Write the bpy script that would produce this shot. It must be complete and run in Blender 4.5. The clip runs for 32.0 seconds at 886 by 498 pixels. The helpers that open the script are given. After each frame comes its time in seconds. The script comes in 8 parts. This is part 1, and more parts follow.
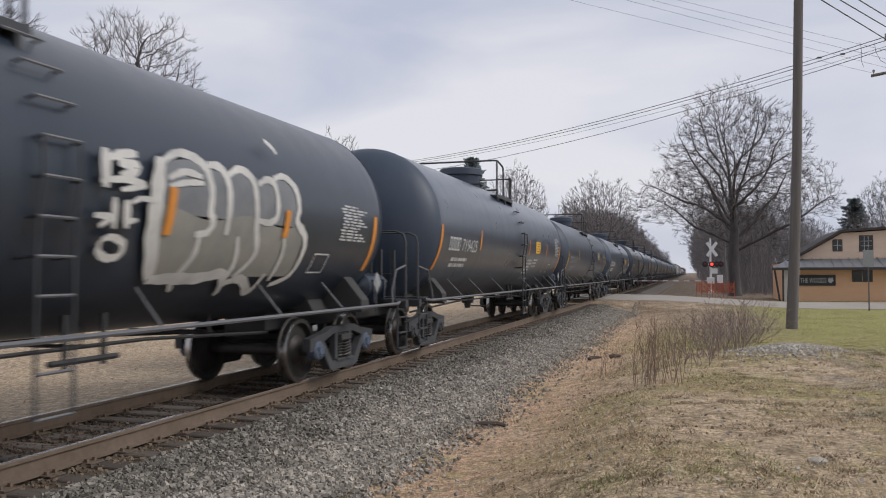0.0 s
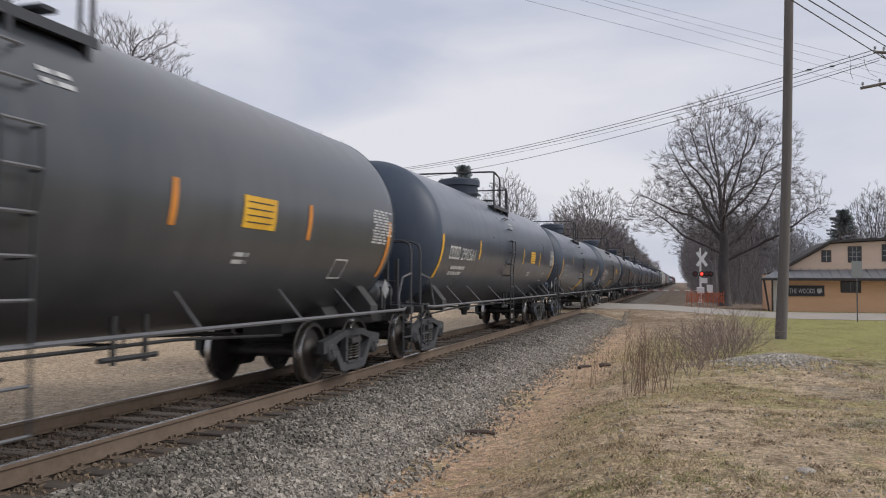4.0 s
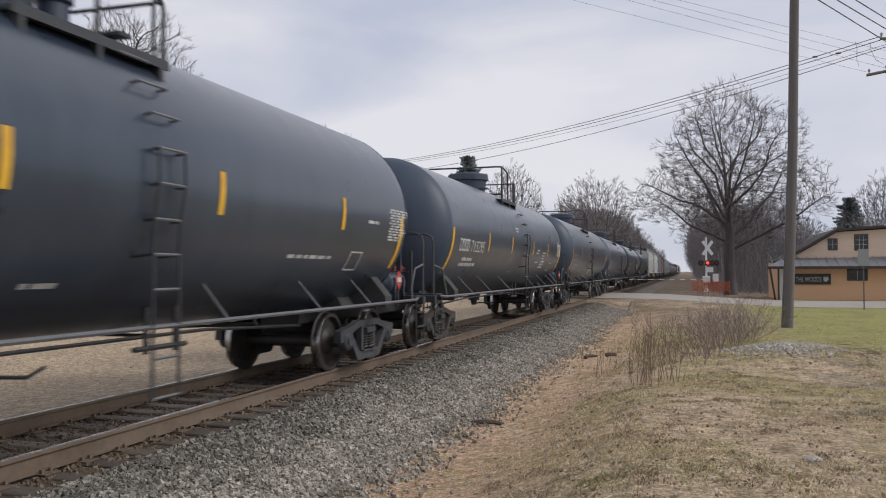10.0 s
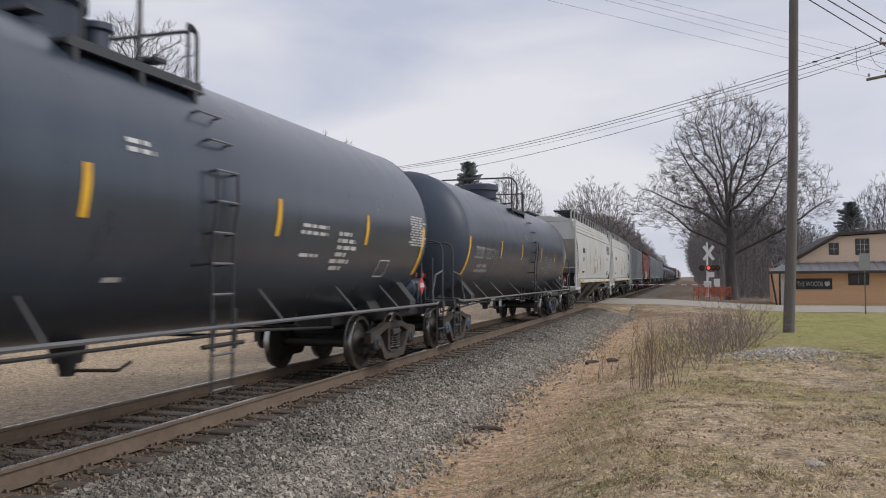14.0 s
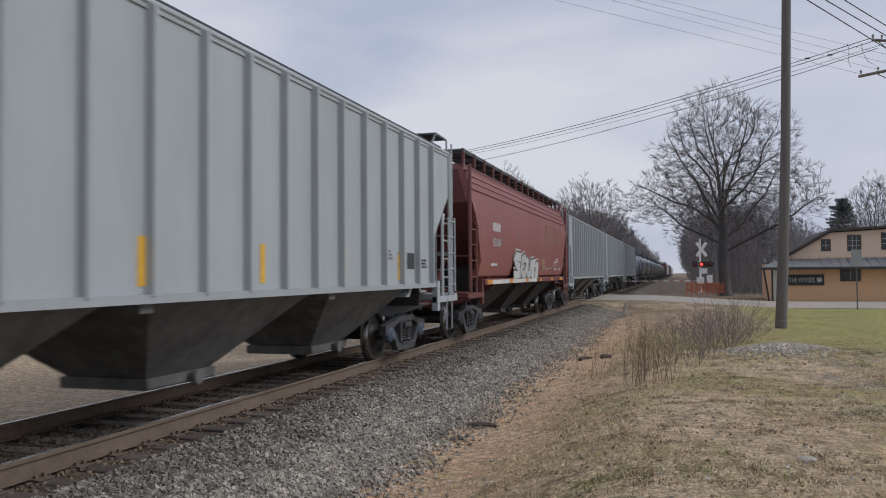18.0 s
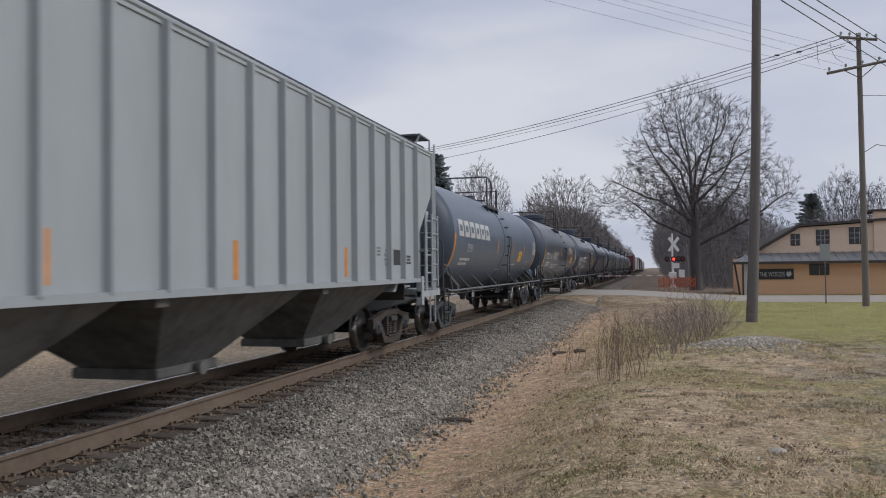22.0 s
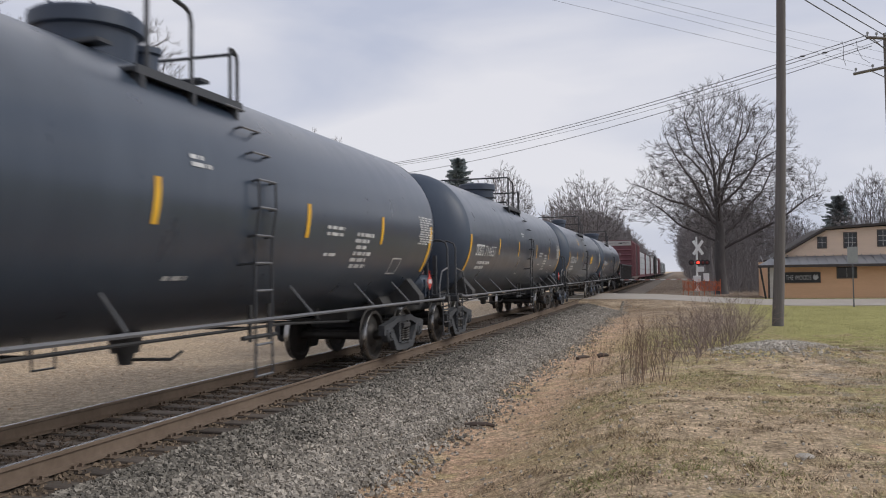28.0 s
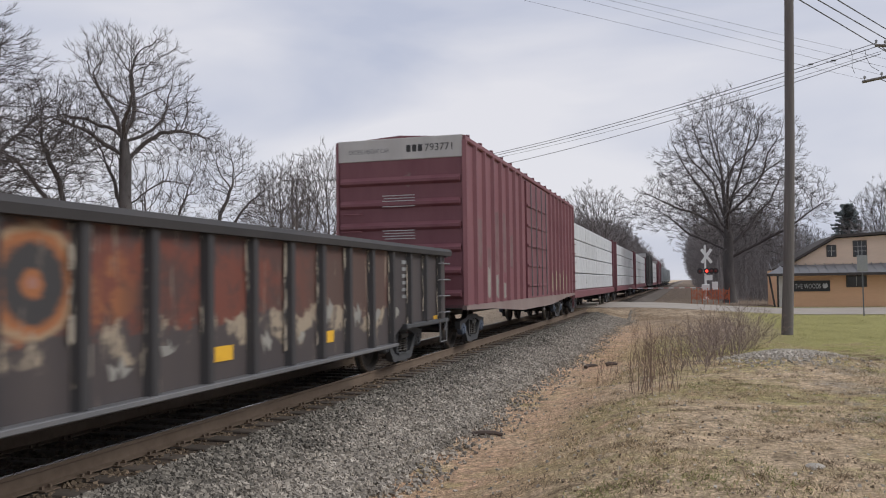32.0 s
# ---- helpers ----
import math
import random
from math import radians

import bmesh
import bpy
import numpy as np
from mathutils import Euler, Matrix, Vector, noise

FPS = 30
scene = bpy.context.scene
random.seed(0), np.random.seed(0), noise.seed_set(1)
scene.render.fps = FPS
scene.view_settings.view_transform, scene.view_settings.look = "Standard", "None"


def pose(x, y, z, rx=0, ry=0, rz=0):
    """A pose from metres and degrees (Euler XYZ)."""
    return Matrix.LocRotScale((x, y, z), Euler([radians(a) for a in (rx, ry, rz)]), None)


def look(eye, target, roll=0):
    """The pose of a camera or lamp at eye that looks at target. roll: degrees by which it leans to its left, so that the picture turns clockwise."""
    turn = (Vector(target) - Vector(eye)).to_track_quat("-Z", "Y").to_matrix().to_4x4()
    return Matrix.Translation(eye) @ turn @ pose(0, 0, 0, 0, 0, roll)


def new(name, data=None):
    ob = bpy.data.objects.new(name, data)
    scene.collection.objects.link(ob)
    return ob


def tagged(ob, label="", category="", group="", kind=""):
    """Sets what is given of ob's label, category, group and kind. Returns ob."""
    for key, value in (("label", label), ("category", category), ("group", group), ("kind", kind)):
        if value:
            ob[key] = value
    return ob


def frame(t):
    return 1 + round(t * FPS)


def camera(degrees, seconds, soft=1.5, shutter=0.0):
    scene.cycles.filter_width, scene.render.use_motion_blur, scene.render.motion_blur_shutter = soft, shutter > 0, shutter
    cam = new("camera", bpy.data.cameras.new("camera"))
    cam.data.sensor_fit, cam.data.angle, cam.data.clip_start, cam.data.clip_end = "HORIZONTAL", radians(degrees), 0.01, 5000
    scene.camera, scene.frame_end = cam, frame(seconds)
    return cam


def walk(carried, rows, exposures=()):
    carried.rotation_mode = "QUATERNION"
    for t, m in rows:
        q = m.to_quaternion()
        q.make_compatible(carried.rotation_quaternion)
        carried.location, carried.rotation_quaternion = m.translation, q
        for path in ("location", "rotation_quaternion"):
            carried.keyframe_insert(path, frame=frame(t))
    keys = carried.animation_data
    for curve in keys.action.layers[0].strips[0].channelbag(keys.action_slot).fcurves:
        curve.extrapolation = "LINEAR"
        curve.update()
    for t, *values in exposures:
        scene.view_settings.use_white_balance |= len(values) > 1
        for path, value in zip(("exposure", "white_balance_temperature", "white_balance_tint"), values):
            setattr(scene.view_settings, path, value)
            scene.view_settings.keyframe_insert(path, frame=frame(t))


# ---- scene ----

# ---------------------------------------------------------------- camera: hand-held on one spot beside the track
EYE = (6.22, 0.0, 1.56)
TURNS = [  # seconds, tilt up, heading left of the track, lean
    (0, 1.70, 16.83, 0.19), (0.5, 1.76, 16.68, 0.23), (1, 1.78, 16.61, 0.30), (1.5, 1.78, 16.54, 0.26), (2, 1.82, 16.51, 0.23),
    (2.5, 2.00, 16.42, 0.29), (3, 2.19, 16.31, 0.15), (3.5, 2.26, 16.24, -0.07), (5.5, 2.18, 16.10, -0.52),
    (6, 1.84, 16.16, -0.43), (6.5, 1.68, 16.23, -0.36), (7, 1.54, 16.25, -0.30), (7.5, 1.47, 16.38, -0.16),
    (8, 1.43, 16.40, 0.01), (8.5, 1.45, 16.48, 0.06), (9, 1.42, 16.49, 0.00), (9.5, 1.49, 16.54, 0.06), (10, 1.59, 16.56, 0.13),
    (10.5, 1.68, 16.53, 0.19), (11, 1.77, 16.57, 0.24), (11.5, 1.80, 16.55, 0.29), (12, 1.86, 16.59, 0.36),
    (12.5, 1.89, 16.60, 0.36), (13, 1.89, 16.58, 0.40), (13.5, 1.92, 16.59, 0.37), (14, 2.01, 16.62, 0.34),
    (14.5, 2.03, 16.74, 0.17), (16.5, 1.83, 16.80, 0.16), (17, 1.84, 16.68, 0.31), (17.5, 1.77, 16.47, 0.34),
    (18, 1.77, 16.17, 0.41), (18.5, 1.71, 15.91, 0.42), (19, 1.69, 15.64, 0.47), (19.5, 1.68, 15.41, 0.53),
    (20, 1.67, 15.12, 0.65), (20.5, 1.56, 14.89, 0.60), (21, 1.57, 14.67, 0.66), (21.5, 1.49, 14.49, 0.62),
    (22, 1.45, 14.39, 0.64), (22.5, 1.39, 14.34, 0.62), (23, 1.33, 14.48, 0.63), (23.5, 1.33, 14.73, 0.69),
    (24, 1.33, 15.00, 0.68), (24.5, 1.36, 15.15, 0.74), (25, 1.42, 15.29, 0.75), (25.5, 1.50, 15.51, 0.75),
    (27.5, 1.77, 15.90, 0.80), (28, 1.77, 15.95, 0.81), (28.5, 1.82, 16.00, 0.78), (29, 1.96, 16.06, 0.81),
    (29.5, 2.04, 16.04, 0.84), (30, 2.10, 16.15, 0.75), (30.5, 2.20, 16.27, 0.78), (31, 2.25, 16.31, 0.81),
    (31.5, 2.25, 16.31, 0.79), (32, 2.36, 16.48, 0.78),
]
cam = camera(2 * math.degrees(math.atan(784 / 1450)), 32.0, soft=1.05, shutter=0.15)
walk(cam, [(t, Matrix.Translation(EYE) @ pose(0, 0, 0, 0, 0, head) @ pose(0, 0, 0, 90 + tilt, 0, 0) @ pose(0, 0, 0, 0, 0, -lean))
           for t, tilt, head, lean in TURNS],
     [(0, 0.05, 6520, 10), (14.5, 0.05, 6540, 10), (16.5, -0.15, 6350, 10), (18.5, -0.14, 6230, 9), (21.0, -0.15, 6250, 9), (23.0, -0.13, 6350, 10), (24, 0.02, 6520, 10), (32, 0.05, 6520, 10)])

SPEED = 18.1          # metres a second, towards the camera
RADIUS = 0.4572       # wheels

# ---------------------------------------------------------------- light: overcast winter afternoon
SUN_UP, SUN_TURN = radians(42), radians(84)
world = bpy.data.worlds.new("overcast")
scene.world = world
world.use_nodes = True
wn, wl = world.node_tree.nodes, world.node_tree.links
wn.clear()
w_out, w_bg = wn.new("ShaderNodeOutputWorld"), wn.new("ShaderNodeBackground")
w_sky = wn.new("ShaderNodeTexSky")
w_sky.sky_type, w_sky.sun_disc, w_sky.sun_elevation, w_sky.sun_rotation = "NISHITA", False, SUN_UP, SUN_TURN
w_co, w_map = wn.new("ShaderNodeTexCoord"), wn.new("ShaderNodeMapping")
w_map.inputs["Scale"].default_value = (1.0, 1.0, 3.4)
w_cloud, w_ramp = wn.new("ShaderNodeTexNoise"), wn.new("ShaderNodeValToRGB")
w_cloud.inputs["Scale"].default_value, w_cloud.inputs["Detail"].default_value = 1.9, 5.0
w_cloud.inputs["Roughness"].default_value, w_cloud.inputs["Distortion"].default_value = 0.45, 0.3
w_ramp.color_ramp.elements[0].position, w_ramp.color_ramp.elements[0].color = 0.38, (5.05, 5.42, 6.65, 1)
w_ramp.color_ramp.elements[1].position, w_ramp.color_ramp.elements[1].color = 0.61, (7.6, 7.58, 8.1, 1)
w_mix = wn.new("ShaderNodeMix")
w_mix.data_type = "RGBA"
w_mix.inputs[0].default_value = 0.93
wl.new(w_co.outputs["Generated"], w_map.inputs["Vector"])
wl.new(w_map.outputs["Vector"], w_cloud.inputs["Vector"])
wl.new(w_cloud.outputs["Fac"], w_ramp.inputs["Fac"])
wl.new(w_sky.outputs["Color"], w_mix.inputs[6])
wl.new(w_ramp.outputs["Color"], w_mix.inputs[7])
wl.new(w_mix.outputs[2], w_bg.inputs["Color"])
w_bg.inputs["Strength"].default_value = 0.1
wl.new(w_bg.outputs["Background"], w_out.inputs["Surface"])
sun_data = bpy.data.lights.new("sun", "SUN")
sun_data.energy, sun_data.angle, sun_data.color = 1.65, radians(24), (1.0, 0.97, 0.92)
sun = new("sun", sun_data)
sun.matrix_world = look((0, 0, 60), (0 - math.sin(SUN_TURN) * 64, 0 - math.cos(SUN_TURN) * 64, 10))
scene.view_settings.exposure = 0.0


# ---------------------------------------------------------------- materials
def surface(name, base, second=None, grain=6.0, patch=0.8, amount=0.5, rough=0.7, metal=0.0, bump=0.15, stretch=(1, 1, 1),
            fine=None, island=0.0, each=0.0, bump_scale=None, coat=0.0):
    """Two colours mixed by broad patches and by fine grain, with roughness and relief from the same grain."""
    m = bpy.data.materials.new(name)
    m.use_nodes = True
    n, l = m.node_tree.nodes, m.node_tree.links
    b = n["Principled BSDF"]
    second = second or tuple(c * 0.72 for c in base)
    co, mp = n.new("ShaderNodeTexCoord"), n.new("ShaderNodeMapping")
    mp.inputs["Scale"].default_value = stretch
    l.new(co.outputs["Object"], mp.inputs["Vector"])
    broad, small = n.new("ShaderNodeTexNoise"), n.new("ShaderNodeTexNoise")
    broad.inputs["Scale"].default_value, broad.inputs["Detail"].default_value = patch, 6
    small.inputs["Scale"].default_value, small.inputs["Detail"].default_value = grain, 8
    small.inputs["Roughness"].default_value = 0.65
    for q in (broad, small):
        l.new(mp.outputs["Vector"], q.inputs["Vector"])
    add = n.new("ShaderNodeMath")
    add.operation = "MULTIPLY_ADD"
    add.inputs[1].default_value, add.inputs[2].default_value = 0.55, 0.0
    l.new(small.outputs["Fac"], add.inputs[0])
    add2 = n.new("ShaderNodeMath")
    add2.operation = "MULTIPLY_ADD"
    add2.inputs[1].default_value = 0.55
    l.new(broad.outputs["Fac"], add2.inputs[0])
    l.new(add.outputs[0], add2.inputs[2])
    span = n.new("ShaderNodeMapRange")
    span.inputs["From Min"].default_value, span.inputs["From Max"].default_value = 0.38, 0.72
    span.inputs["To Max"].default_value = amount * 2 if amount < 0.5 else 1.0
    l.new(add2.outputs[0], span.inputs["Value"])
    mix = n.new("ShaderNodeMix")
    mix.data_type = "RGBA"
    mix.inputs[6].default_value, mix.inputs[7].default_value = (*base, 1), (*second, 1)
    l.new(span.outputs["Result"], mix.inputs[0])
    colour = mix.outputs[2]
    if fine:
        m2 = n.new("ShaderNodeMix")
        m2.data_type = "RGBA"
        m2.inputs[7].default_value = (*fine, 1)
        spots = n.new("ShaderNodeTexNoise")
        spots.inputs["Scale"].default_value, spots.inputs["Detail"].default_value = grain * 2.3, 4
        l.new(mp.outputs["Vector"], spots.inputs["Vector"])
        r2 = n.new("ShaderNodeMapRange")
        r2.inputs["From Min"].default_value, r2.inputs["From Max"].default_value = 0.56, 0.7
        l.new(spots.outputs["Fac"], r2.inputs["Value"])
        l.new(r2.outputs["Result"], m2.inputs[0])
        l.new(colour, m2.inputs[6])
        colour = m2.outputs[2]
    if island or each:
        hsv = n.new("ShaderNodeHueSaturation")
        src = n.new("ShaderNodeNewGeometry").outputs["Random Per Island"] if island else n.new("ShaderNodeObjectInfo").outputs["Random"]
        r3 = n.new("ShaderNodeMapRange")
        k = island or each
        r3.inputs["To Min"].default_value, r3.inputs["To Max"].default_value = 1 - k, 1 + k
        l.new(src, r3.inputs["Value"])
        l.new(r3.outputs["Result"], hsv.inputs["Value"])
        l.new(colour, hsv.inputs["Color"])
        colour = hsv.outputs["Color"]
    l.new(colour, b.inputs["Base Color"])
    b.inputs["Metallic"].default_value = metal
    rr = n.new("ShaderNodeMapRange")
    rr.inputs["To Min"].default_value, rr.inputs["To Max"].default_value = max(0.04, rough - 0.12), min(1, rough + 0.12)
    l.new(small.outputs["Fac"], rr.inputs["Value"])
    l.new(rr.outputs["Result"], b.inputs["Roughness"])
    if coat:
        b.inputs["Coat Weight"].default_value, b.inputs["Coat Roughness"].default_value = coat, 0.22
    if bump:
        bp = n.new("ShaderNodeBump")
        bp.inputs["Strength"].default_value, bp.inputs["Distance"].default_value = bump, bump_scale or 0.02
        l.new(small.outputs["Fac"], bp.inputs["Height"])
        l.new(bp.outputs["Normal"], b.inputs["Normal"])
    return m


def glowing(name, rgb, strength):
    m = bpy.data.materials.new(name)
    m.use_nodes = True
    b = m.node_tree.nodes["Principled BSDF"]
    b.inputs["Base Color"].default_value = (*rgb, 1)
    b.inputs["Emission Color"].default_value = (*rgb, 1)
    b.inputs["Emission Strength"].default_value = strength
    return m


def streaked(name, base, dust, rough=0.5, amount=0.55, rust=None, rust_amount=0.0, coat=0.0):
    """Railcar paint: dust in vertical runs, road film in broad patches, worn spots."""
    m = surface(name, base, dust, coat=coat, grain=2.2, patch=0.35, amount=amount, rough=rough, bump=0.03, stretch=(1, 1, 0.28), each=0.06)
    if rust:
        n, l = m.node_tree.nodes, m.node_tree.links
        b = n["Principled BSDF"]
        link = b.inputs["Base Color"].links[0]
        src = link.from_socket
        tx, rg, mx = n.new("ShaderNodeTexNoise"), n.new("ShaderNodeMapRange"), n.new("ShaderNodeMix")
        tx.inputs["Scale"].default_value, tx.inputs["Detail"].default_value = 1.4, 9
        tx.inputs["Roughness"].default_value = 0.7
        co = [q for q in n if q.type == "TEX_COORD"][0]
        l.new(co.outputs["Object"], tx.inputs["Vector"])
        rg.inputs["From Min"].default_value, rg.inputs["From Max"].default_value = 0.62 - rust_amount, 0.72 - rust_amount * 0.6
        l.new(tx.outputs["Fac"], rg.inputs["Value"])
        mx.data_type = "RGBA"
        mx.inputs[7].default_value = (*rust, 1)
        l.new(rg.outputs["Result"], mx.inputs[0])
        l.new(src, mx.inputs[6])
        l.new(mx.outputs[2], b.inputs["Base Color"])
    return m


TANK_BLACK = streaked("tank_black_paint", (0.019, 0.028, 0.043), (0.033, 0.044, 0.063), 0.36, coat=0.25)
TANK_GREY = streaked("tank_charcoal_paint", (0.021, 0.032, 0.051), (0.045, 0.061, 0.087), 0.31, coat=0.4)
TANK_BROWN = streaked("tank_dusty_black_paint", (0.031, 0.037, 0.045), (0.070, 0.075, 0.081), 0.35, coat=0.35)
TANK_BLUE = streaked("tank_blue_grey_paint", (0.060, 0.086, 0.130), (0.098, 0.130, 0.174), 0.40, coat=0.2)
TANK_PATCH = streaked("tank_repaint_grey", (0.060, 0.067, 0.076), (0.098, 0.104, 0.112), 0.42)
# Ends share the shell's paint; their shaded blue tone is put into this colour
HEAD_SHADE_BLUE = streaked("tank_head_shade_blue", (0.023, 0.037, 0.064), (0.045, 0.062, 0.092), 0.5)


def stain(name, colour, strength):
    """A stain that fades out from its middle, broken by grain."""
    m = surface(name, colour, tuple(c * 0.8 for c in colour), grain=6, rough=0.8, bump=0.0)
    n, l = m.node_tree.nodes, m.node_tree.links
    co, mp, gr, nz, mul = n.new("ShaderNodeTexCoord"), n.new("ShaderNodeMapping"), n.new("ShaderNodeTexGradient"), n.new("ShaderNodeTexNoise"), n.new("ShaderNodeMath")
    gr.gradient_type = "SPHERICAL"
    mp.inputs["Location"].default_value, mp.inputs["Scale"].default_value = (0, -1, -1), (0, 2, 2)
    l.new(co.outputs["Generated"], mp.inputs["Vector"])
    l.new(mp.outputs["Vector"], gr.inputs["Vector"])
    nz.inputs["Scale"].default_value, nz.inputs["Detail"].default_value = 5.0, 6
    l.new(co.outputs["Object"], nz.inputs["Vector"])
    mul.operation = "MULTIPLY"
    l.new(gr.outputs["Fac"], mul.inputs[0])
    l.new(nz.outputs["Fac"], mul.inputs[1])
    amp = n.new("ShaderNodeMath")
    amp.operation, amp.use_clamp = "MULTIPLY", True
    amp.inputs[1].default_value = strength
    l.new(mul.outputs[0], amp.inputs[0])
    l.new(amp.outputs[0], n["Principled BSDF"].inputs["Alpha"])
    return m


RUST_STAIN = stain("rust_stain", (0.40, 0.28, 0.15), 1.5)
DIRT_RUN = stain("dirt_run", (0.42, 0.37, 0.26), 0.75)
STEEL_DARK = surface("dark_running_gear", (0.030, 0.032, 0.036), (0.060, 0.057, 0.055), grain=8, patch=1.5, rough=0.75, bump=0.1)
GEAR_RUST = surface("rusty_side_frame", (0.036, 0.031, 0.029), (0.078, 0.060, 0.049), grain=9, patch=2, rough=0.85, bump=0.15)
GEAR_GREY = surface("dusty_side_frame", (0.036, 0.039, 0.045), (0.074, 0.076, 0.08), grain=9, patch=2, rough=0.8, bump=0.15)
WHEEL_STEEL = surface("wheel_steel", (0.036, 0.034, 0.033), (0.075, 0.068, 0.063), grain=7, patch=2, rough=0.6, metal=0.6, bump=0.08)
TREAD = surface("polished_tread", (0.42, 0.41, 0.40), (0.3, 0.29, 0.28), grain=5, rough=0.28, metal=1.0, bump=0.02)
RAILING_DARK = surface("dark_pipe", (0.027, 0.030, 0.036), (0.055, 0.058, 0.064), grain=12, rough=0.5, bump=0.05)
RAILING_PALE = surface("worn_pipe", (0.09, 0.095, 0.105), (0.16, 0.16, 0.165), grain=12, rough=0.45, bump=0.05)
MARK_WHITE = surface("white_stencil", (0.62, 0.63, 0.63), (0.36, 0.36, 0.36), grain=14, patch=2, rough=0.65, bump=0)
MARK_GREY = surface("faded_stencil", (0.34, 0.35, 0.36), (0.16, 0.165, 0.17), grain=14, patch=2, rough=0.7, bump=0)
MARK_YELLOW = surface("yellow_reflective", (0.78, 0.46, 0.03), (0.6, 0.32, 0.03), grain=9, patch=2, rough=0.5, bump=0)
MARK_ORANGE = surface("orange_reflective", (0.70, 0.27, 0.04), (0.5, 0.2, 0.04), grain=9, patch=2, rough=0.5, bump=0)
MARK_TAN = surface("sun_faded_panel", (0.40, 0.31, 0.19), (0.26, 0.2, 0.13), grain=9, patch=2, rough=0.6, bump=0)
MARK_RED = surface("red_placard", (0.55, 0.05, 0.04), (0.4, 0.05, 0.04), grain=9, rough=0.5, bump=0)
MARK_DULL_RED = surface("faded_red_lettering", (0.42, 0.17, 0.16), (0.5, 0.3, 0.28), grain=9, patch=2, rough=0.7, bump=0)
MARK_SLATE = surface("slate_grey_lettering", (0.13, 0.13, 0.14), (0.2, 0.2, 0.205), grain=6, rough=0.6, bump=0)
MARK_BLACK = surface("black_stencil", (0.03, 0.03, 0.032), (0.06, 0.06, 0.062), grain=9, rough=0.7, bump=0)
SPRAY_WHITE = surface("white_spray_paint", (0.66, 0.65, 0.62), (0.42, 0.42, 0.41), grain=4, patch=1.2, rough=0.6, bump=0)
SPRAY_TAN = surface("tan_spray_paint", (0.29, 0.28, 0.25), (0.20, 0.20, 0.19), grain=3, patch=1.0, rough=0.6, bump=0)
SPRAY_VEIL = surface("thin_grey_spray", (0.14, 0.15, 0.165), (0.22, 0.23, 0.24), grain=5, patch=1.5, rough=0.6, bump=0)
SPRAY_GREY = surface("silver_spray_paint", (0.52, 0.52, 0.51), (0.36, 0.36, 0.36), grain=3, patch=1, rough=0.5, bump=0)
SPRAY_FADE = surface("faded_pink_spray_paint", (0.20, 0.125, 0.125), (0.13, 0.06, 0.066), grain=4, patch=1.5, rough=0.7, bump=0)
SPRAY_BLACK = surface("black_spray_paint", (0.02, 0.018, 0.02), (0.06, 0.04, 0.04), grain=4, rough=0.6, bump=0)
HOPPER_WHITE = streaked("hopper_off_white_paint", (0.56, 0.572, 0.565), (0.465, 0.47, 0.455), 0.5, rust=(0.3, 0.21, 0.12), rust_amount=-0.07)
HOPPER_GREY = streaked("hopper_pale_grey_paint", (0.375, 0.408, 0.43), (0.31, 0.333, 0.345), 0.5)
HOPPER_RED = streaked("hopper_oxide_red_paint", (0.215, 0.060, 0.055), (0.262, 0.098, 0.089), 0.45)
# Darker red of the trim, with the end's shade put into it
HOPPER_RED_TRIM_SHADE = streaked("hopper_red_trim_shade", (0.11, 0.03, 0.026), (0.15, 0.05, 0.042), 0.55)
PATCH_BROWN = streaked("brown_overpaint", (0.185, 0.076, 0.058), (0.225, 0.098, 0.076), 0.6)
# Grime and the shade below the car, both put into this grey
HOPPER_GRIME_SHADE = surface("grimy_shaded_hopper_underside", (0.16, 0.16, 0.154), (0.068, 0.067, 0.063), grain=4, patch=1, rough=0.8, bump=0.05)
# Black pockets of the red car; on end webs, shade put into colour
HOPPER_UNDER = surface("black_pocket_and_end_shade", (0.028, 0.026, 0.026), (0.06, 0.05, 0.045), grain=5, patch=1, rough=0.75, bump=0.05)
GON_POST = streaked("gondola_dark_posts", (0.026, 0.026, 0.030), (0.048, 0.045, 0.046), 0.7)
BOX_RED = streaked("boxcar_maroon_paint", (0.142, 0.044, 0.058), (0.205, 0.086, 0.098), 0.6, rust=(0.2, 0.16, 0.14), rust_amount=-0.03)
SPRAY_SCUFF = surface("scuffed_mauve_spray", (0.125, 0.062, 0.068), (0.20, 0.135, 0.135), grain=6, patch=2, rough=0.7, bump=0)
CREAM = surface("cream_overpaint", (0.40, 0.37, 0.25), (0.24, 0.20, 0.13), grain=5, patch=1.5, rough=0.7, bump=0)
DUSTY_SILL = streaked("dusty_maroon_sill", (0.19, 0.135, 0.13), (0.27, 0.22, 0.205), 0.7)
BOX_WHITE = streaked("boxcar_pale_band", (0.50, 0.49, 0.47), (0.38, 0.37, 0.36), 0.6)
WRAP_WHITE = surface("white_lumber_wrap", (0.62, 0.64, 0.66), (0.46, 0.48, 0.51), grain=3, patch=0.8, rough=0.45, bump=0.5, each=0.08, bump_scale=0.04)
BEARING_BLUE = surface("dusty_blue_bearing_cap", (0.07, 0.10, 0.16), (0.11, 0.125, 0.15), grain=9, patch=2, rough=0.7, bump=0.1)
# Blue of the sky on the manway, put into its base colour
MANWAY = streaked("manway_sky_blue_tint", (0.030, 0.046, 0.078), (0.055, 0.07, 0.10), 0.5)
SPRING = surface("spring_steel", (0.10, 0.095, 0.09), (0.06, 0.055, 0.05), grain=12, rough=0.6, metal=0.5)


